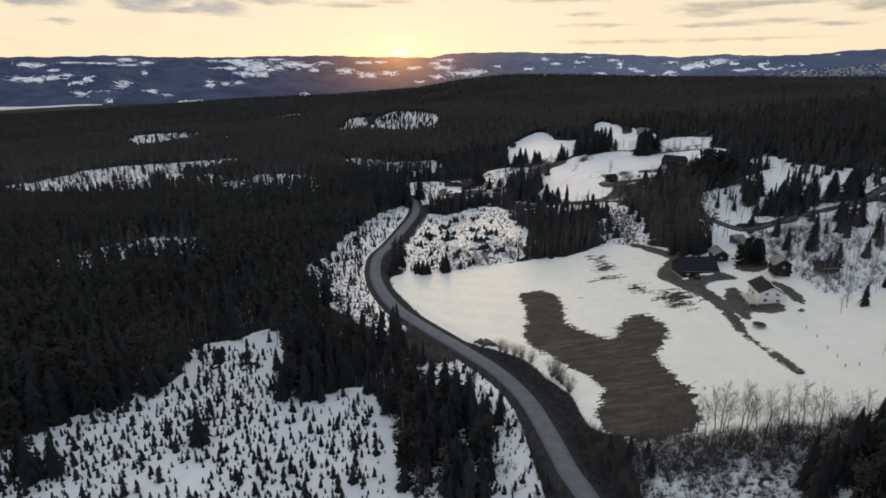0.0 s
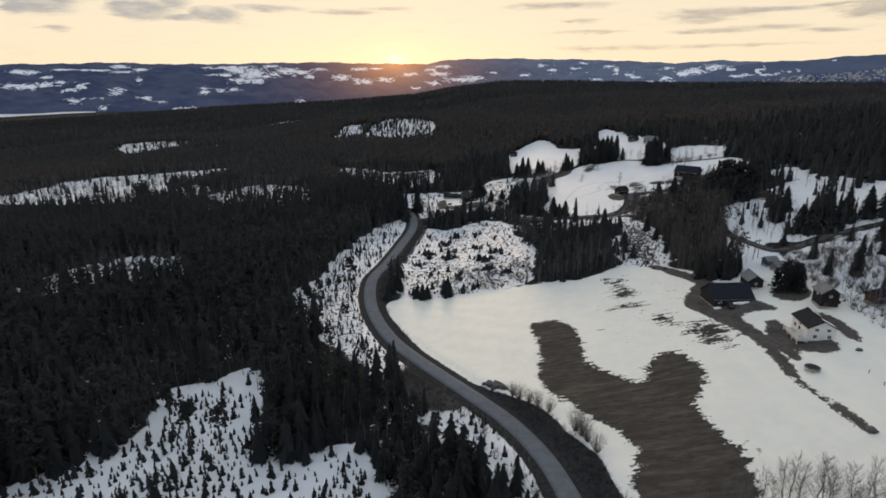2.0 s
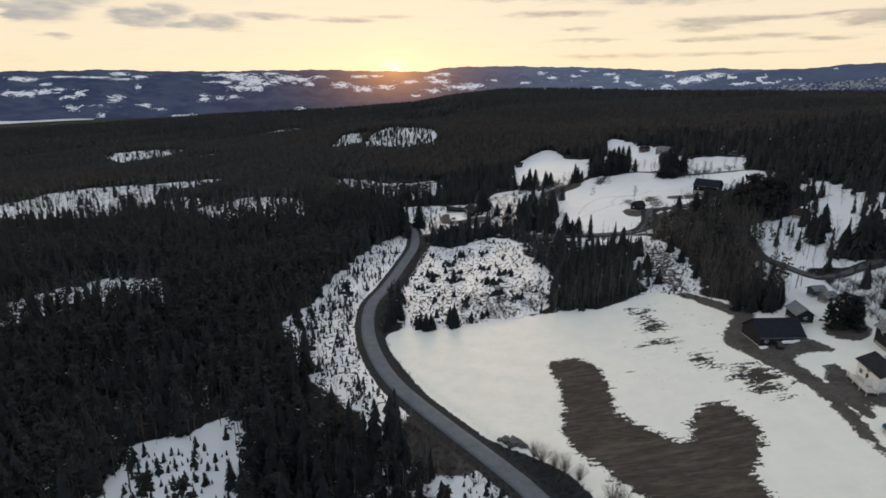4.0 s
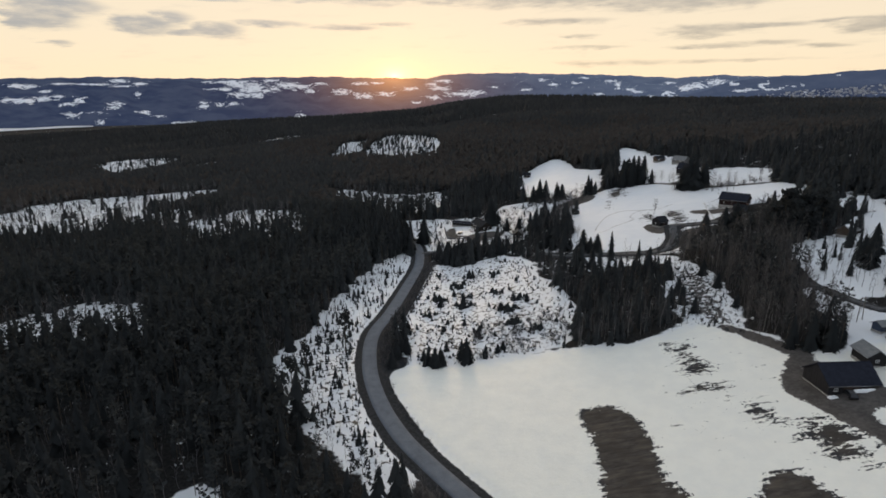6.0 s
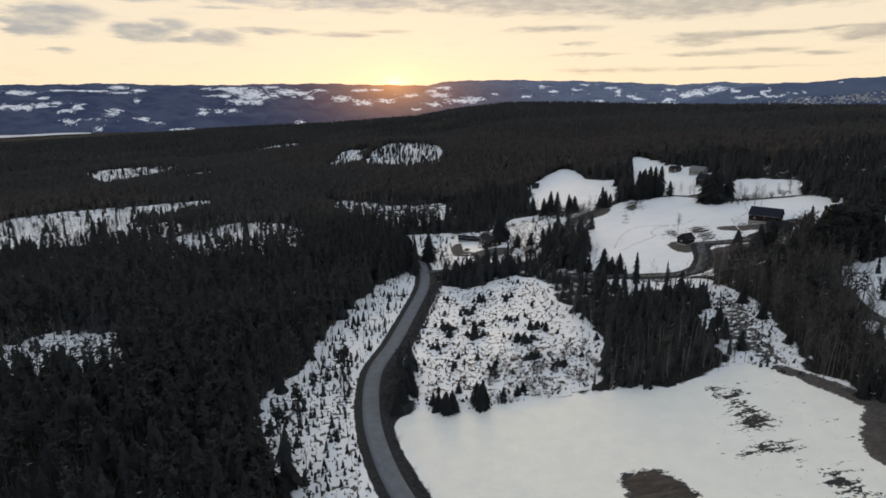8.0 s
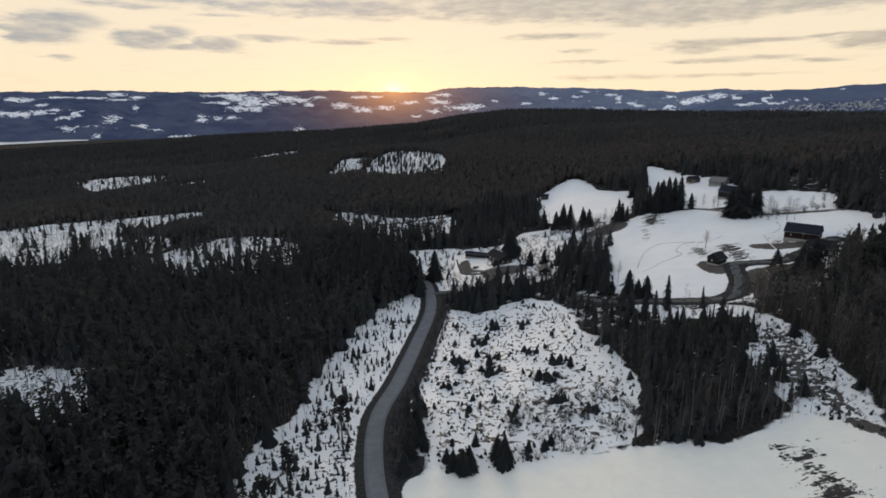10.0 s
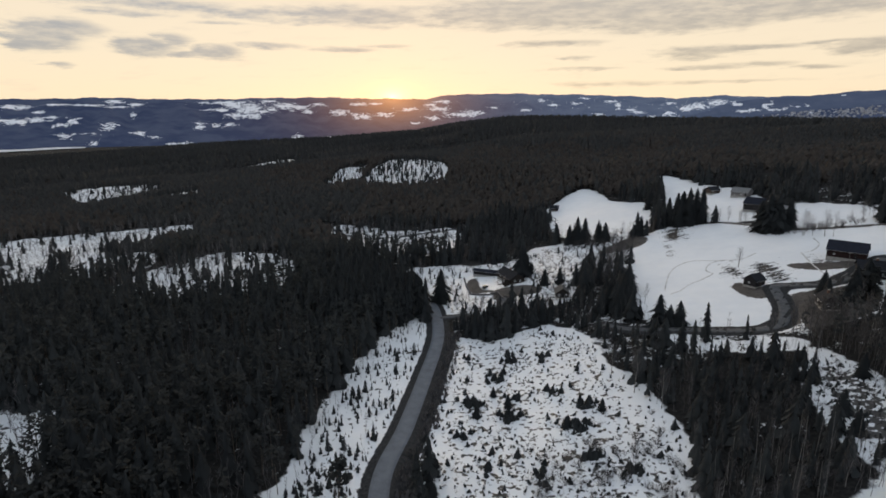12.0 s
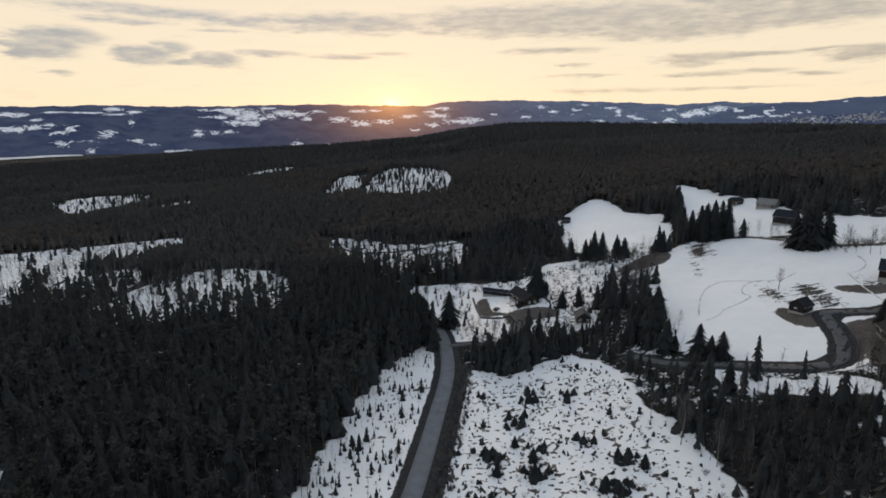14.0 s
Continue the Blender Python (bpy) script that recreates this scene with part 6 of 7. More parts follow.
GREY_ROOF = plain("weathered_grey_roof", (0.1, 0.106, 0.11), (0.19, 0.197, 0.202), 1.0, 0.7)
WORN_ROOF = plain("dark_weathered_roof", (0.045, 0.047, 0.05), (0.085, 0.087, 0.09), 1.0, 0.8, spec=0.1)
ROOF_SNOW = plain("roof_snow", (0.7, 0.71, 0.73), (0.8, 0.8, 0.8), 0.7, 0.7)
CONCRETE = plain("grey_foundation", (0.22, 0.215, 0.2), (0.36, 0.35, 0.33), 1.2)
WHITE_TRIM = plain("white_trim", (0.68, 0.68, 0.66), (0.8, 0.8, 0.78), 2.0, 0.5)
DECK = plain("pale_deck_boards", (0.34, 0.32, 0.29), (0.5, 0.48, 0.44), 1.0, stretch=(1, 8, 1))
STONE = plain("grey_boulder", (0.035, 0.036, 0.04), (0.12, 0.118, 0.12), 0.9, local=False)
BRICK = plain("chimney_brick", (0.12, 0.06, 0.045), (0.2, 0.11, 0.085), 2.0)
POLE_WOOD = plain("grey_pole_wood", (0.09, 0.08, 0.07), (0.18, 0.165, 0.15), 1.5)
BLUE_PLASTIC = plain("blue_padding", (0.015, 0.05, 0.10), (0.03, 0.08, 0.15), 2.0, 0.5)
BLUE_WALL = plain("dull_blue_boards", (0.03, 0.045, 0.08), (0.06, 0.08, 0.125), 1.0)
BLACK_NET = plain("black_mesh", (0.01, 0.01, 0.011), (0.025, 0.025, 0.027), 3.0)
METAL = plain("galvanised_tube", (0.3, 0.3, 0.31), (0.45, 0.45, 0.46), 3.0, 0.4, 0.8)
DARK_PAINT = plain("dark_car_paint", (0.012, 0.013, 0.016), (0.03, 0.032, 0.036), 2.0, 0.3)


def glass_material():
    k = Mat("window_glass", 0.05, 0, 0.6)
    k.colour(k.mix(k.noise(1.5), (0.02, 0.024, 0.03), (0.05, 0.056, 0.065)))
    return k.m


GLASS = glass_material()


def box(bm, x0, x1, y0, y1, z0, z1):
    v = [bm.verts.new((x, y, z)) for z in (z0, z1) for y in (y0, y1) for x in (x0, x1)]
    for f in ((0, 2, 3, 1), (4, 5, 7, 6), (0, 1, 5, 4), (2, 6, 7, 3), (0, 4, 6, 2), (1, 3, 7, 5)):
        bm.faces.new([v[i] for i in f])
    return bm


def boxed(*dims):
    bm = bmesh.new()
    for d in dims:
        box(bm, *d)
    return bm


def bevelled(bm, w=0.04):
    bmesh.ops.bevel(bm, geom=bm.edges[:], offset=w, segments=1, affect="EDGES")
    return bm


def tube(bm, p0, p1, r, n=6):
    v, t = prism(p0, p1, r, r, n)
    vs = [bm.verts.new(q) for q in v]
    for f in t:
        bm.faces.new([vs[i] for i in f])
    bm.faces.new(vs[:n][::-1])
    bm.faces.new(vs[n:])
    return bm


def tubed(*sticks, n=6):
    bm = bmesh.new()
    for p0, p1, r in sticks:
        tube(bm, p0, p1, r, n)
    return bm


def gabled_body(length, width, wall, rise):
    """Walls with pointed gables; the ridge runs along x."""
    bm = bmesh.new()
    a, b = length / 2, width / 2
    ends = []
    for x in (-a, a):
        ends.append([bm.verts.new((x, y, z)) for y, z in ((-b, 0), (b, 0), (b, wall), (0, wall + rise), (-b, wall))])
    p, q = ends
    bm.faces.new(p)
    bm.faces.new(q[::-1])
    for i in range(5):
        j = (i + 1) % 5
        bm.faces.new([p[j], p[i], q[i], q[j]])
    return bm


def roof_slab(length, width, wall, rise, side, over=0.45, thick=0.18, lift=0.0, x0=None, x1=None, keep=1.0):
    """One slope of a gable roof, a slab with thickness; keep < 1 leaves only its upper part."""
    bm = bmesh.new()
    b = width / 2
    a0 = -length / 2 - over if x0 is None else x0
    a1 = length / 2 + over if x1 is None else x1
    s = rise / b
    yo = (b + over) * keep
    top = [(0, wall + rise + 0.02 + lift), (side * yo, wall + rise - yo * s + 0.02 + lift)]
    vs = []
    for x in (a0, a1):
        for y, z in top:
            vs.append(bm.verts.new((x, y, z)))
            vs.append(bm.verts.new((x, y, z + thick)))
    for f in ((0, 1, 3, 2), (4, 6, 7, 5), (1, 5, 7, 3), (0, 2, 6, 4), (2, 3, 7, 6), (0, 4, 5, 1)):
        bm.faces.new([vs[i] for i in f])
    bmesh.ops.recalc_face_normals(bm, faces=bm.faces[:])
    return bm


def window(parent, x, y, z, w, h, axis, out):
    """A framed window on a wall; axis: the wall's normal, out: its sign."""
    d = 0.06 * out
    f = 0.09

    def slab(u0, u1, z0, z1, n0, n1):
        return (u0, u1, min(n0, n1), max(n0, n1), z0, z1) if axis == "y" else (min(n0, n1), max(n0, n1), u0, u1, z0, z1)
    u, n = (x, y) if axis == "y" else (y, x)
    win = part("window", boxed(slab(u - w / 2, u + w / 2, z, z + f, n, n + d), slab(u - w / 2, u + w / 2, z + h - f, z + h, n, n + d),
                               slab(u - w / 2, u - w / 2 + f, z + f, z + h - f, n, n + d), slab(u + w / 2 - f, u + w / 2, z + f, z + h - f, n, n + d),
                               slab(u - 0.03, u + 0.03, z + f, z + h - f, n, n + d)), WHITE_TRIM, parent)
    part("pane", boxed(slab(u - w / 2 + f, u - 0.03, z + f, z + h - f, n, n + d * 0.4)), GLASS, win)
    part("pane", boxed(slab(u + 0.03, u + w / 2 - f, z + f, z + h - f, n, n + d * 0.4)), GLASS, win)
    return win


def building(name, x, y, yaw, length, width, wall, rise, wall_mat, roof_mat, label, category, openings=(), chimney=None, z=None, snow=None, door=None, group=""):
    c, s = math.cos(radians(yaw)), math.sin(radians(yaw))
    corners = [gz(x + c * u * length / 2 - s * v * width / 2, y + s * u * length / 2 + c * v * width / 2) for u in (-1, 1) for v in (-1, 1)]
    floor = (0.6 * max(corners) + 0.4 * min(corners)) if z is None else z
    root = base(name, pose(x, y, floor, 0, 0, yaw), label, category, group)
    drop_z = min(corners) - floor - 0.4
    part("foundation", boxed((-length / 2 - 0.06, length / 2 + 0.06, -width / 2 - 0.06, width / 2 + 0.06, drop_z, 0.25)), CONCRETE, root)
    part("wall", gabled_body(length, width, wall, rise), wall_mat, root)
    for side in (-1, 1):
        part("roof", roof_slab(length, width, wall, rise, side), roof_mat, root)
    part("ridge_cap", boxed((-length / 2 - 0.46, length / 2 + 0.46, -0.14, 0.14, wall + rise + 0.16, wall + rise + 0.27)), roof_mat, root)
    for side in (-1, 1):
        e = side * (width / 2 + 0.47)
        ez = wall - 0.45 * rise / (width / 2)
        part("gutter", boxed((-length / 2 - 0.45, length / 2 + 0.45, min(e, e + side * 0.1), max(e, e + side * 0.1), ez - 0.02, ez + 0.1)), METAL, root)
    for wx, wy, wz, ww, wh, axis, out in openings:
        window(root, wx, wy, wz, ww, wh, axis, out)
    if door:
        dx, dy, axis, out, dm = door
        d = (dx - 0.48, dx + 0.48, min(dy, dy + 0.07 * out), max(dy, dy + 0.07 * out), 0.25, 2.3) if axis == "y" else (min(dx, dx + 0.07 * out), max(dx, dx + 0.07 * out), dy - 0.48, dy + 0.48, 0.25, 2.3)
        leaf = part("door", boxed(d), dm, root)
        h = (dx + 0.34, dx + 0.4, min(dy, dy + 0.13 * out), max(dy, dy + 0.13 * out), 1.2, 1.3) if axis == "y" else (min(dx, dx + 0.13 * out), max(dx, dx + 0.13 * out), dy + 0.34, dy + 0.4, 1.2, 1.3)
        part("handle", boxed(h), METAL, leaf)
    if chimney:
        cx, cy = chimney
        ch = part("chimney", boxed((cx - 0.35, cx + 0.35, cy - 0.35, cy + 0.35, wall, wall + rise + 0.9)), BRICK, root)
        part("chimney_cap", boxed((cx - 0.43, cx + 0.43, cy - 0.43, cy + 0.43, wall + rise + 0.9, wall + rise + 1.02)), CONCRETE, ch)
    for side, x0, x1, keep in snow or ():
        part("roof_snow", bevelled(roof_slab(length, width, wall, rise, side, 0.45, 0.14, 0.2, x0, x1, keep), 0.03), ROOF_SNOW, root, "old snow lying on the roof")
    return root


# white house with a deck, in the garden above the field; ridge along local x, its near gable at -x
house = building("white_house", 101.9, 165.0, 81, 9.6, 7.0, 3.9, 1.9, WHITE_WALL, BLACK_ROOF, "white two-storey wooden house with black tiled roof and pale deck", "house",
                 openings=[(-4.8, -1.9, 0.9, 1.1, 1.1, "x", -1), (-4.8, 1.7, 0.9, 1.1, 1.1, "x", -1), (-4.8, -1.5, 2.9, 1.1, 1.0, "x", -1), (-4.8, 1.5, 2.9, 1.1, 1.0, "x", -1),
                           (-2.5, 3.5, 1.0, 1.8, 1.3, "y", 1), (2.8, 3.5, 1.0, 1.4, 1.3, "y", 1), (-2.8, -3.5, 1.0, 1.3, 1.2, "y", -1), (2.2, -3.5, 1.0, 1.3, 1.2, "y", -1), (0.2, 3.5, 2.7, 1.4, 0.9, "y", 1)],
                 snow=[(-1, -4.9, -2.6, 0.8), (-1, 1.5, 3.0, 0.55)], door=(0.2, 3.5, "y", 1, BROWN_WALL), z=16.7)
deck_z = 0.35
part("deck", boxed((-5.6, 3.2, 3.55, 6.4, deck_z - 0.16, deck_z)), DECK, house, "pale wooden deck")
for px, py in ((-5.5, 3.8), (-5.5, 6.3), (-2.6, 6.3), (0.3, 6.3), (3.1, 6.3)):
    part("deck_post", boxed((px - 0.06, px + 0.06, py - 0.06, py + 0.06, -1.6, deck_z + 0.95)), WHITE_TRIM, house)
part("railing", boxed((-5.56, -5.48, 3.8, 6.3, deck_z + 0.86, deck_z + 0.95), (-5.5, 3.1, 6.26, 6.34, deck_z + 0.86, deck_z + 0.95), (-5.5, 3.1, 6.28, 6.32, deck_z + 0.4, deck_z + 0.48)), WHITE_TRIM, house)
part("porch_wall", boxed((-4.7, -2.2, 3.55, 3.7, deck_z, 2.6), (-2.3, -2.2, 3.7, 5.2, deck_z, 2.3)), WHITE_TRIM, house)

barn = building("barn", 92.3, 194.2, 2, 12.6, 9.2, 3.0, 3.4, DARK_WALL, SLATE_ROOF, "large dark tarred farm barn with a blue-black sheet roof", "barn",
                openings=[(-4.5, -4.6, 1.2, 1.0, 0.8, "y", -1), (3.8, -4.6, 1.2, 1.0, 0.8, "y", -1)], door=(0.6, -4.6, "y", -1, BROWN_WALL), z=14.6)
part("barn_door", boxed((-2.6, -0.4, -4.7, -4.6, 0.2, 2.7)), BROWN_WALL, barn, "wide brown plank barn door")
storehouse = building("storehouse", 113.8, 178.9, 80, 5.6, 4.8, 4.4, 1.7, DARK_WALL, GREY_ROOF, "dark timber farm storehouse with a weathered grey roof", "storehouse",
                      openings=[(-2.8, 0.0, 3.0, 0.8, 0.7, "x", -1), (0, 2.4, 3.0, 0.8, 0.7, "y", 1)], door=(-2.8, 0.9, "x", -1, BROWN_WALL))
part("gallery", boxed((-3.6, -2.85, -2.5, 2.5, 1.6, 1.75), (-3.6, -3.5, -2.5, 2.5, 1.75, 2.6)), DARK_WALL, storehouse, "dark wooden front gallery")
building("garden_shed", 103.6, 200.6, 84, 6.6, 4.6, 2.7, 1.6, DARK_WALL, GREY_ROOF, "small dark shed with a grey roof behind the barn", "shed", openings=[(-3.3, 0.0, 1.1, 0.9, 0.8, "x", -1)], door=(0.5, -2.3, "y", -1, BROWN_WALL))
building("blue_shed", 116.6, 213.6, 10, 4.2, 2.8, 2.0, 0.8, BLUE_WALL, GREY_ROOF, "little blue-painted shed beside the farm track", "shed", door=(0.0, -1.4, "y", -1, DARK_WALL))
building("tool_shed", 116.8, 208.6, 12, 4.0, 2.8, 1.9, 0.8, GREY_WALL, GREY_ROOF, "little weathered grey tool shed below the blue one", "shed", door=(0.0, -1.4, "y", -1, DARK_WALL))
building("farm_barn", 147.4, 357.6, -42, 13.0, 8.6, 3.2, 3.0, RED_WALL, SLATE_ROOF, "long faded red hill barn with a blue-black roof", "barn", openings=[(-4.0, -4.3, 1.2, 0.7, 0.6, "y", -1)], door=(3.0, -4.3, "y", -1, DARK_WALL))
building("field_shed", 105.4, 348.0, 28, 5.8, 5.0, 2.6, 2.0, DARK_WALL, BLACK_ROOF, "small black-roofed shed on the upper snowfield", "shed", openings=[(-3.2, 0.0, 1.2, 0.8, 0.7, "x", -1)], door=(0.0, -2.5, "y", -1, BROWN_WALL))
building("log_house", 114.2, 318.6, 70, 8.0, 5.6, 2.7, 2.0, DARK_WALL, BLACK_ROOF, "dark timber farmhouse with black roof by the gravel yard", "house", openings=[(-4.0, 1.2, 1.0, 1.0, 1.0, "x", -1), (-4.0, -1.2, 1.0, 1.0, 1.0, "x", -1), (1.5, 2.8, 1.0, 1.1, 1.0, "y", 1)], chimney=(0.5, 0.4), door=(-1.0, 2.8, "y", 1, DARK_WALL))
building("farm_house", 140.5, 335.0, -30, 9.5, 6.8, 3.6, 2.3, DARK_WALL, BLACK_ROOF, "dark timber farmhouse with black roof on the slope", "house", openings=[(-2.8, -3.4, 1.2, 1.1, 1.1, "y", -1), (0.2, -3.4, 1.2, 1.1, 1.1, "y", -1), (3.0, -3.4, 1.2, 1.1, 1.1, "y", -1), (-4.75, 0.0, 1.2, 1.1, 1.1, "x", -1)], chimney=(1.0, 0.4))
cabin = building("cabin", 37.0, 376.0, 84, 6.4, 5.4, 2.4, 1.9, COTTAGE_WALL, WORN_ROOF, "dark brown log cabin with weathered roof among spruces", "cabin", openings=[(-3.2, 1.5, 0.9, 0.9, 0.9, "x", -1), (-3.2, -1.5, 0.9, 0.9, 0.9, "x", -1)], door=(-3.2, 0.0, "x", -1, DARK_WALL))
part("porch_floor", boxed((-4.8, -3.25, -2.6, 2.6, -0.2, 0.0)), DECK, cabin, "pale plank porch")
for py in (-2.5, -0.9, 0.9, 2.5):
    part("porch_post", boxed((-4.75, -4.63, py - 0.06, py + 0.06, 0.0, 2.3)), GREY_WALL, cabin)
cottage = building("cottage", 19.0, 411.5, -70, 15.0, 7.4, 2.6, 2.4, COTTAGE_WALL, BLACK_ROOF, "dark brown roadside cottage with a black roof", "cottage", openings=[(7.5, 1.4, 1.0, 1.1, 1.0, "x", 1), (7.5, -1.4, 1.0, 1.1, 1.0, "x", 1), (0, -3.7, 1.0, 1.2, 1.0, "y", -1), (-4, -3.7, 1.0, 1.2, 1.0, "y", -1)], chimney=(-1.0, 0.4), door=(2.6, -3.7, "y", -1, DARK_WALL))
part("annex_wall", boxed((3.4, 6.8, -6.4, -3.72, -0.9, 2.3)), COTTAGE_WALL, cottage)
part("annex_roof", boxed((3.1, 7.1, -6.8, -3.72, 2.32, 2.5)), BLACK_ROOF, cottage, "flat dark annex roof")
window(cottage, 5.1, -6.4, 0.9, 1.3, 1.1, "y", -1)
building("carport", 8.2, 426.0, -24, 13.5, 3.8, 2.1, 0.7, DARK_WALL, SLATE_ROOF, "long low dark carport behind the cottage yard", "carport", door=(2.0, -1.8, "y", -1, BROWN_WALL))
building("hill_barn", 160.0, 448.5, -52, 9.5, 8.0, 3.8, 3.0, DARK_WALL, SLATE_ROOF, "dark hill barn with a blue-black gable roof", "barn", openings=[(4.75, 0.0, 2.2, 1.0, 0.9, "x", 1)], door=(4.75, 1.8, "x", 1, BROWN_WALL))
building("hill_house", 170.5, 483.0, -55, 10.0, 7.0, 2.6, 2.4, GREY_WALL, GREY_ROOF, "grey hill farmhouse under a snowy roof", "house", openings=[(-2.5, -3.5, 1.0, 1.1, 1.0, "y", -1), (1.5, -3.5, 1.0, 1.1, 1.0, "y", -1)], door=(4.0, -3.5, "y", -1, DARK_WALL))
building("hill_cottage", 162.5, 503.5, 12, 7.0, 5.0, 2.4, 1.8, BROWN_WALL, BLACK_ROOF, "small brown cottage at the wood's edge", "cottage", openings=[(-1.8, -2.5, 1.0, 1.0, 0.9, "y", -1)], door=(1.2, -2.5, "y", -1, DARK_WALL))
building("hill_cabin", 157.5, 288.0, 30, 6.5, 5.0, 2.4, 1.7, BROWN_WALL, GREY_ROOF, "brown cabin among trees above the farm", "cabin", openings=[(-1.5, -2.5, 1.0, 1.0, 0.9, "y", -1)], door=(1.2, -2.5, "y", -1, DARK_WALL), snow=[(-1, -3.4, 1.0, 0.8)])
building("forest_cabin", 66.0, 536.0, -12, 5.5, 4.0, 2.2, 1.5, DARK_WALL, BLACK_ROOF, "little dark cabin at the corner of a snowfield", "cabin", door=(0.0, -2.0, "y", -1, BROWN_WALL))
building("birch_shed", 126.5, 174.5, 8, 6.0, 4.2, 2.4, 1.4, BROWN_WALL, SLATE_ROOF, "low brown shed among birches", "shed", door=(0.0, -2.1, "y", -1, DARK_WALL))


# ---- yard and garden things ----
def trampoline(x, y):
    z = gz(x, y)
    root = base("trampoline", pose(x, y, z), "round garden trampoline with blue pad on the snow", "trampoline")
    bm = bmesh.new()
    bmesh.ops.create_cone(bm, cap_ends=True, segments=32, radius1=1.45, radius2=1.45, depth=0.03, matrix=Matrix.Translation((0, 0, 0.8)))
    part("jumping_mat", bm, BLACK_NET, root, "black jumping mat")
    for nm, r0, r1, z0, z1, mat in (("safety_pad", 1.4, 1.8, 0.82, 0.89, BLUE_PLASTIC), ("frame", 1.73, 1.81, 0.74, 0.82, METAL)):
        bm = bmesh.new()
        rings = []
        for r, zz in ((r0, z0), (r1, z0), (r1, z1), (r0, z1)):
            rings.append([bm.verts.new((r * math.cos(a * math.pi / 16), r * math.sin(a * math.pi / 16), zz)) for a in range(32)])
        for i in range(4):
            p, q = rings[i], rings[(i + 1) % 4]
            for j in range(32):
                k = (j + 1) % 32
                bm.faces.new((p[j], p[k], q[k], q[j]))
        bmesh.ops.recalc_face_normals(bm, faces=bm.faces[:])
        part(nm, bm, mat, root)
    for k in range(6):
        a = k * math.pi / 3
        part("leg", tubed(((1.76 * math.cos(a), 1.76 * math.sin(a), -0.3), (1.76 * math.cos(a), 1.76 * math.sin(a), 0.78), 0.04)), METAL, root)


trampoline(91.3, 148.0)


def boulder(name, x, y, r, label, seed, squash=0.6, group=""):
    bm = bmesh.new()
    bmesh.ops.create_icosphere(bm, subdivisions=2, radius=r)
    for v in bm.verts:
        n = noise.noise(v.co * (1.3 / r) + Vector((seed * 3.1, seed, 0)))
        v.co *= 1 + 0.45 * n
        v.co.z *= squash
    me = bpy.data.meshes.new(name)
    bm.to_mesh(me)
    bm.free()
    me.materials.append(STONE)
    ob = new(name, me)
    ob.matrix_world = pose(x, y, gz(x, y) + r * squash * 0.35, 0, 0, seed * 47)
    return tagged(ob, label, "boulder", group)


for i, (bx, by, br) in enumerate(((12.2, 164.6, 1.3), (14.0, 163.4, 1.6), (15.6, 162.2, 1.2), (13.2, 162.6, 0.9), (15.2, 163.9, 0.8), (10.8, 165.4, 0.7), (16.6, 161.4, 0.7))):
    boulder("field_boulder", bx, by, br, "dark grey cleared field boulder in a roadside heap", i + 1, 0.7, "boulders of the field heap")
boulder("ditch_boulder", 88.3, 123.6, 1.1, "dark boulder lying at the end of the ditch", 9)
boulder("garden_boulder", 106.0, 152.8, 0.8, "dark boulder half buried in garden snow", 12)
for i, (bx, by) in enumerate(((101.5, 143.0), (101.0, 137.5), (100.0, 131.5), (99.5, 127.0), (98.5, 122.5), (101.5, 122.0))):
    root = base("marker_post", pose(bx, by, gz(bx, by)), "short wooden marker post standing in garden snow", "post", "garden marker posts")
    part("post", boxed((-0.06, 0.06, -0.06, 0.06, -0.3, 0.9)), POLE_WOOD, root)
    part("post_cap", boxed((-0.09, 0.09, -0.09, 0.09, 0.9, 0.96)), POLE_WOOD, root)


def snow_bank(x, y, yaw, length, width, h, label, seed):
    """A rounded ridge of snow that slid off a roof."""
    g = np.random.default_rng(seed)
    n, m = 14, 7
    u, w = np.meshgrid(np.linspace(-1, 1, n), np.linspace(-1, 1, m))
    lump = np.clip(1 - u ** 4, 0, 1) * np.clip(1 - w ** 2, 0, 1) ** 0.7 * (0.7 + 0.5 * g.random(u.shape))
    v = np.stack([u * length / 2, w * width / 2 * (0.85 + 0.3 * g.random(u.shape)), lump * h - 0.06], -1).reshape(-1, 3)
    ob = new("snow_bank", tri_mesh("snow_bank", v, grid_tris(n, m), ROOF_SNOW, None, True))
    ob.matrix_world = pose(x, y, gz(x, y), 0, 0, yaw)
    return tagged(ob, label, "snow bank", "snow banks by the barn")


snow_bank(87.0, 188.5, 2, 2.6, 1.1, 0.6, "low ridge of old snow slid off the barn roof", 1)
snow_bank(94.6, 188.7, 3, 7.0, 1.2, 0.7, "low ridge of old snow slid off the barn roof", 2)


def fallen_log(x0, y0, x1, y1):
    n = math.hypot(x1 - x0, y1 - y0)
    root = base("fallen_log", pose(x0, y0, gz(x0, y0), 0, 0, math.degrees(math.atan2(y1 - y0, x1 - x0))), "dark fallen log lying on the snowy road bank", "log")
    part("stem", tubed(((0, 0, 0.3), (n * 0.6, 0.15, 0.45), 0.24), ((n * 0.6, 0.15, 0.45), (n, -0.1, 0.3), 0.17), n=7), BARK, root)
    for f, dx, dz in ((0.35, 0.7, 0.9), (0.55, -0.6, 0.8), (0.75, 0.8, 0.6)):
        part("broken_branch", tubed(((n * f, 0.1, 0.4), (n * f + 0.5, dx, 0.4 + dz), 0.07), n=5), BARK, root)


fallen_log(-29.3, 329.4, -24.0, 331.2)


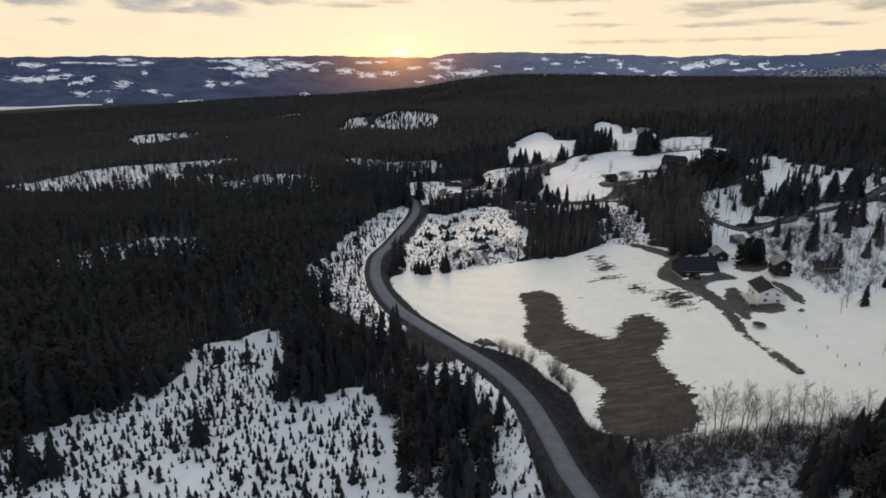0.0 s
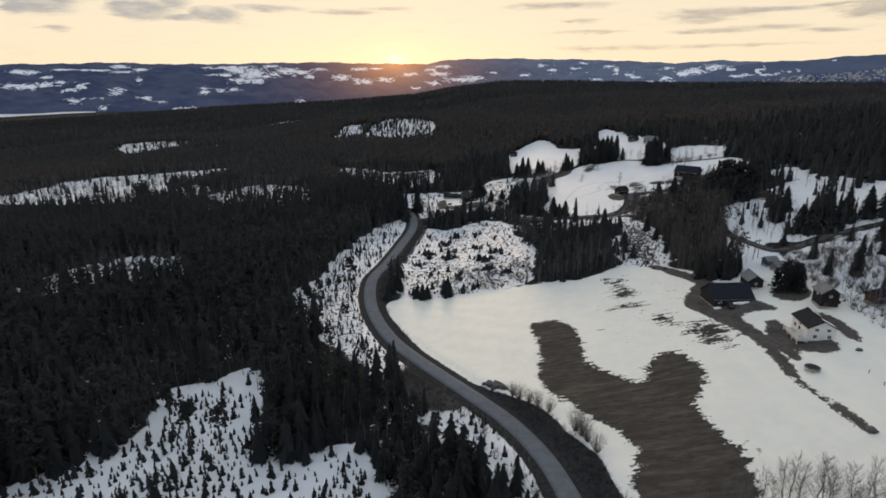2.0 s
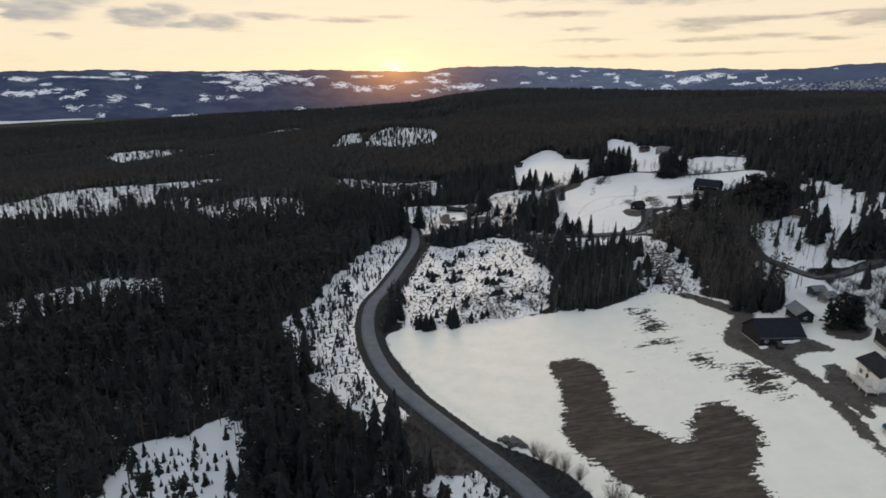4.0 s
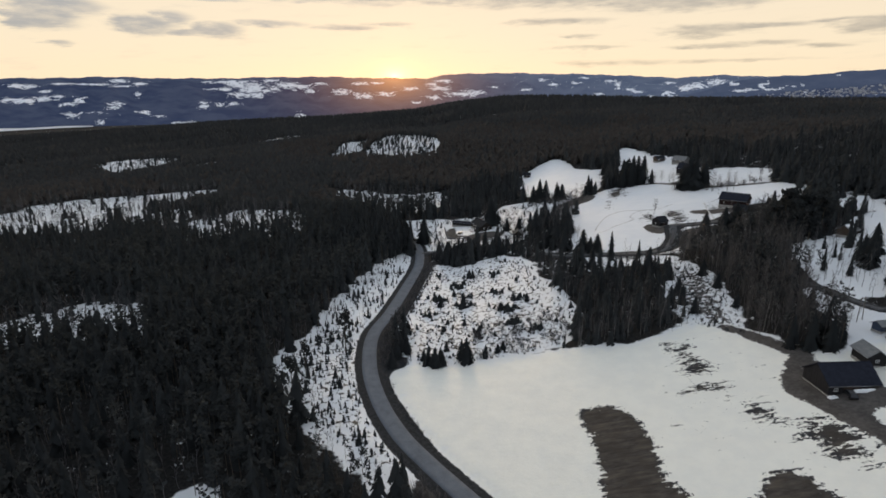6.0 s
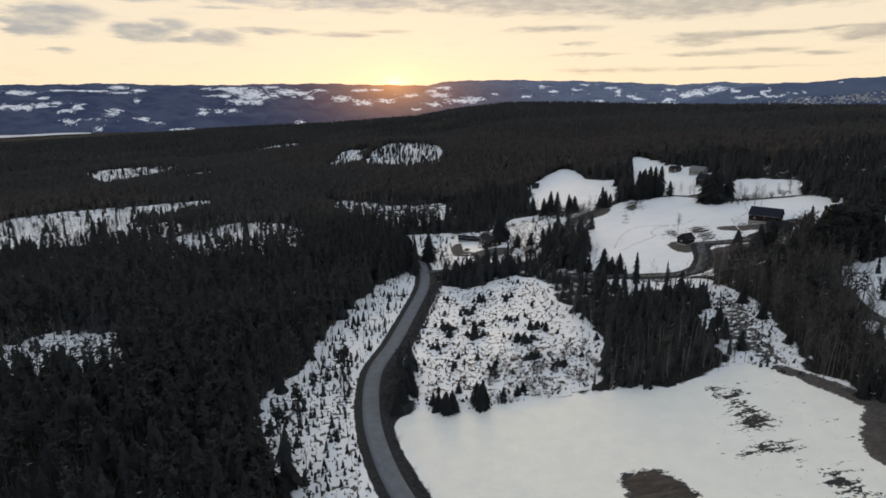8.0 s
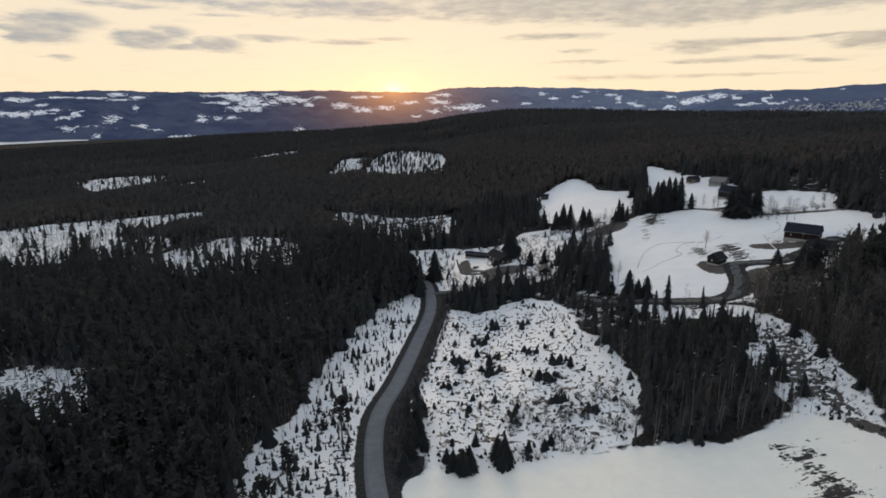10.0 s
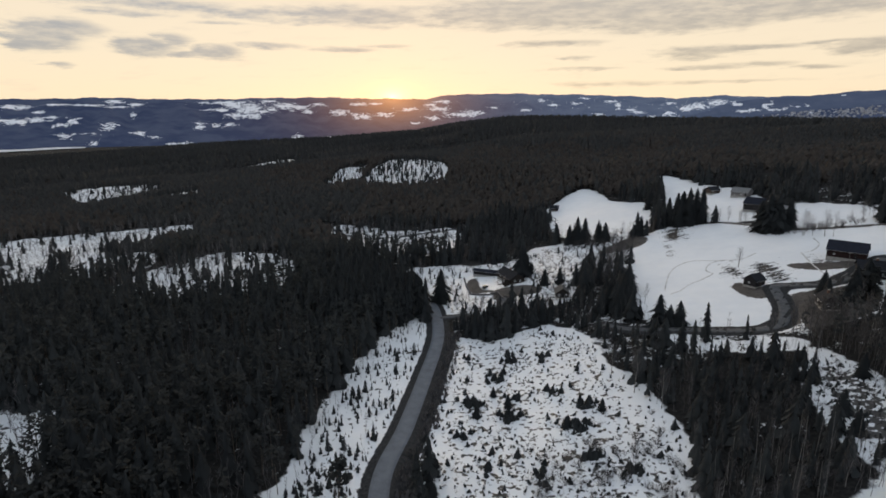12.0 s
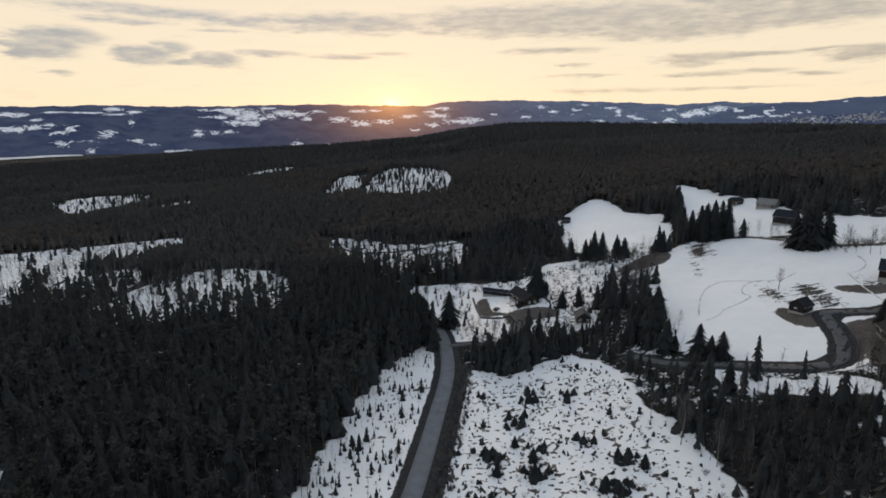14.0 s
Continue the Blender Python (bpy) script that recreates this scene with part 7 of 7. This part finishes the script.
def drying_rack(x, y, yaw):
    root = base("drying_rack", pose(x, y, gz(x, y), 0, 0, yaw), "white crossed clothes drying rack beside the house deck", "drying rack")
    part("post", tubed(((0, 0, -0.3), (0, 0, 2.0), 0.05)), WHITE_TRIM, root)
    for k in range(4):
        a = k * math.pi / 2 + 0.4
        part("arm", tubed(((0, 0, 1.0), (1.5 * math.cos(a), 1.5 * math.sin(a), 2.2), 0.04)), WHITE_TRIM, root)


drying_rack(97.0, 160.6, 10)


def h_pole(x, y, yaw, h=7.5):
    root = base("utility_pole", pose(x, y, gz(x, y), 0, 0, yaw), "grey twin-legged wooden utility pole by the track", "utility pole")
    for sx in (-0.9, 0.9):
        part("pole", tubed(((sx * 1.3, 0, -0.5), (sx * 0.8, 0, h), 0.12), n=8), POLE_WOOD, root)
    part("crossarm", boxed((-1.6, 1.6, -0.08, 0.08, h - 0.7, h - 0.5)), POLE_WOOD, root)
    part("brace", tubed(((-1.1, 0, 1.5), (0.9, 0, h - 1.5), 0.06)), POLE_WOOD, root)
    for sx in (-1.4, 0, 1.4):
        part("insulator", tubed(((sx, 0, h - 0.5), (sx, 0, h - 0.2), 0.07)), CONCRETE, root)


h_pole(115.6, 221.0, 20)


def single_pole(x, y, yaw, h=8.0):
    root = base("utility_pole", pose(x, y, gz(x, y), 0, 0, yaw), "slim grey wooden utility pole with crossarm", "utility pole", "single utility poles")
    part("pole", tubed(((0, 0, -0.5), (0, 0, h), 0.11), n=8), POLE_WOOD, root)
    part("crossarm", boxed((-0.8, 0.8, -0.06, 0.06, h - 0.6, h - 0.45)), POLE_WOOD, root)
    for sx in (-0.7, 0.7):
        part("insulator", tubed(((sx, 0, h - 0.45), (sx, 0, h - 0.22), 0.06)), CONCRETE, root)


single_pole(140.0, 346.5, 30, 6.5)
single_pole(159.5, 401.5, 60, 7.5)


def retaining_wall(pts, label):
    root = base("retaining_wall", pose(0, 0, 0), label, "garden wall")
    for (ax, ay), (bx, by) in zip(pts[:-1], pts[1:]):
        n = max(1, int(math.hypot(bx - ax, by - ay) / 3))
        for i in range(n):
            t0, t1 = i / n, (i + 1) / n
            x0, y0, x1, y1 = ax + (bx - ax) * t0, ay + (by - ay) * t0, ax + (bx - ax) * t1, ay + (by - ay) * t1
            m = pose((x0 + x1) / 2, (y0 + y1) / 2, gz((x0 + x1) / 2, (y0 + y1) / 2), 0, 0, math.degrees(math.atan2(y1 - y0, x1 - x0)))
            d = math.hypot(x1 - x0, y1 - y0) / 2
            ob = part("wall_block", bevelled(boxed((-d, d - 0.03, -0.35, 0.35, -0.4, 0.75)), 0.05), STONE, root)
            ob.matrix_local = m


retaining_wall([(-3.8, 424), (-3.2, 410), (-2.0, 396.8), (7.2, 393.4), (10.6, 396), (12.2, 386)], "low dark stone retaining wall round the cottage yard")
retaining_wall([(26.5, 421), (29.5, 404)], "low dark stone wall beside the cottage")


def parked_car(x, y, yaw, paint, label):
    root = base("parked_car", pose(x, y, gz(x, y), 0, 0, yaw), label, "car", "parked cars")
    bm = bmesh.new()
    prof = [(-2.1, 0.35), (2.1, 0.35), (2.15, 0.75), (1.2, 0.95), (0.6, 1.42), (-1.2, 1.45), (-1.9, 0.98), (-2.15, 0.8)]
    rows = [[bm.verts.new((px, sy * (0.86 if pz < 1.1 else 0.7), pz)) for px, pz in prof] for sy in (-1, 1)]
    bm.faces.new(rows[0])
    bm.faces.new(rows[1][::-1])
    for i in range(len(prof)):
        j = (i + 1) % len(prof)
        bm.faces.new((rows[0][j], rows[0][i], rows[1][i], rows[1][j]))
    part("body", bevelled(bm, 0.06), paint, root)
    for sy in (-1, 1):
        part("side_window", boxed((-1.0, 0.4, min(sy * 0.74, sy * 0.8), max(sy * 0.74, sy * 0.8), 1.02, 1.34)), GLASS, root)
        for wx in (-1.3, 1.3):
            bm = bmesh.new()
            bmesh.ops.create_cone(bm, cap_ends=True, segments=14, radius1=0.32, radius2=0.32, depth=0.2, matrix=Matrix.Translation((wx, sy * 0.8, 0.32)) @ Matrix.Rotation(math.pi / 2, 4, "X"))
            part("wheel", bm, BLACK_NET, root)
    return root


parked_car(90.5, 188.0, 80, DARK_PAINT, "dark parked car in front of the tarred barn")
parked_car(5.6, 405.0, 60, DARK_PAINT, "dark parked car in the cottage yard")


# ---- village on the far hillside ----
def build_village():
    out = []
    for _ in range(230):
        a = radians(28 + 10 * rng.random() ** 0.8)
        top = np.interp(math.degrees(a), SHOULDER_AZ, SHOULDER_EL)
        t = 0.72 + 0.26 * rng.random()
        r = 2750 + 450 * t
        z = -75 + (85 + 3200 * math.tan(radians(top)) + 75) * t ** 0.7
        w, d, h = 2 + 2.5 * rng.random(), 2 + 2 * rng.random(), 1.2 + 1.6 * rng.random()
        x, y = r * math.sin(a), r * math.cos(a) - 4
        v = np.array([(sx * w + x, sy * d + y, zz + z) for zz in (-6, h) for sy in (-1, 1) for sx in (-1, 1)] + [(-w + x, y, z + h + 2.5), (w + x, y, z + h + 2.5)])
        f = np.array([(0, 1, 5), (0, 5, 4), (2, 6, 7), (2, 7, 3), (0, 4, 6), (0, 6, 2), (1, 3, 7), (1, 7, 5), (4, 5, 9), (4, 9, 8), (6, 8, 9), (6, 9, 7), (4, 8, 6), (5, 7, 9)])
        out.append((v, f))
    stuff("far_village", gather(out), PALE, "scattered pale houses of a village on the far hillside", "village")


build_village()
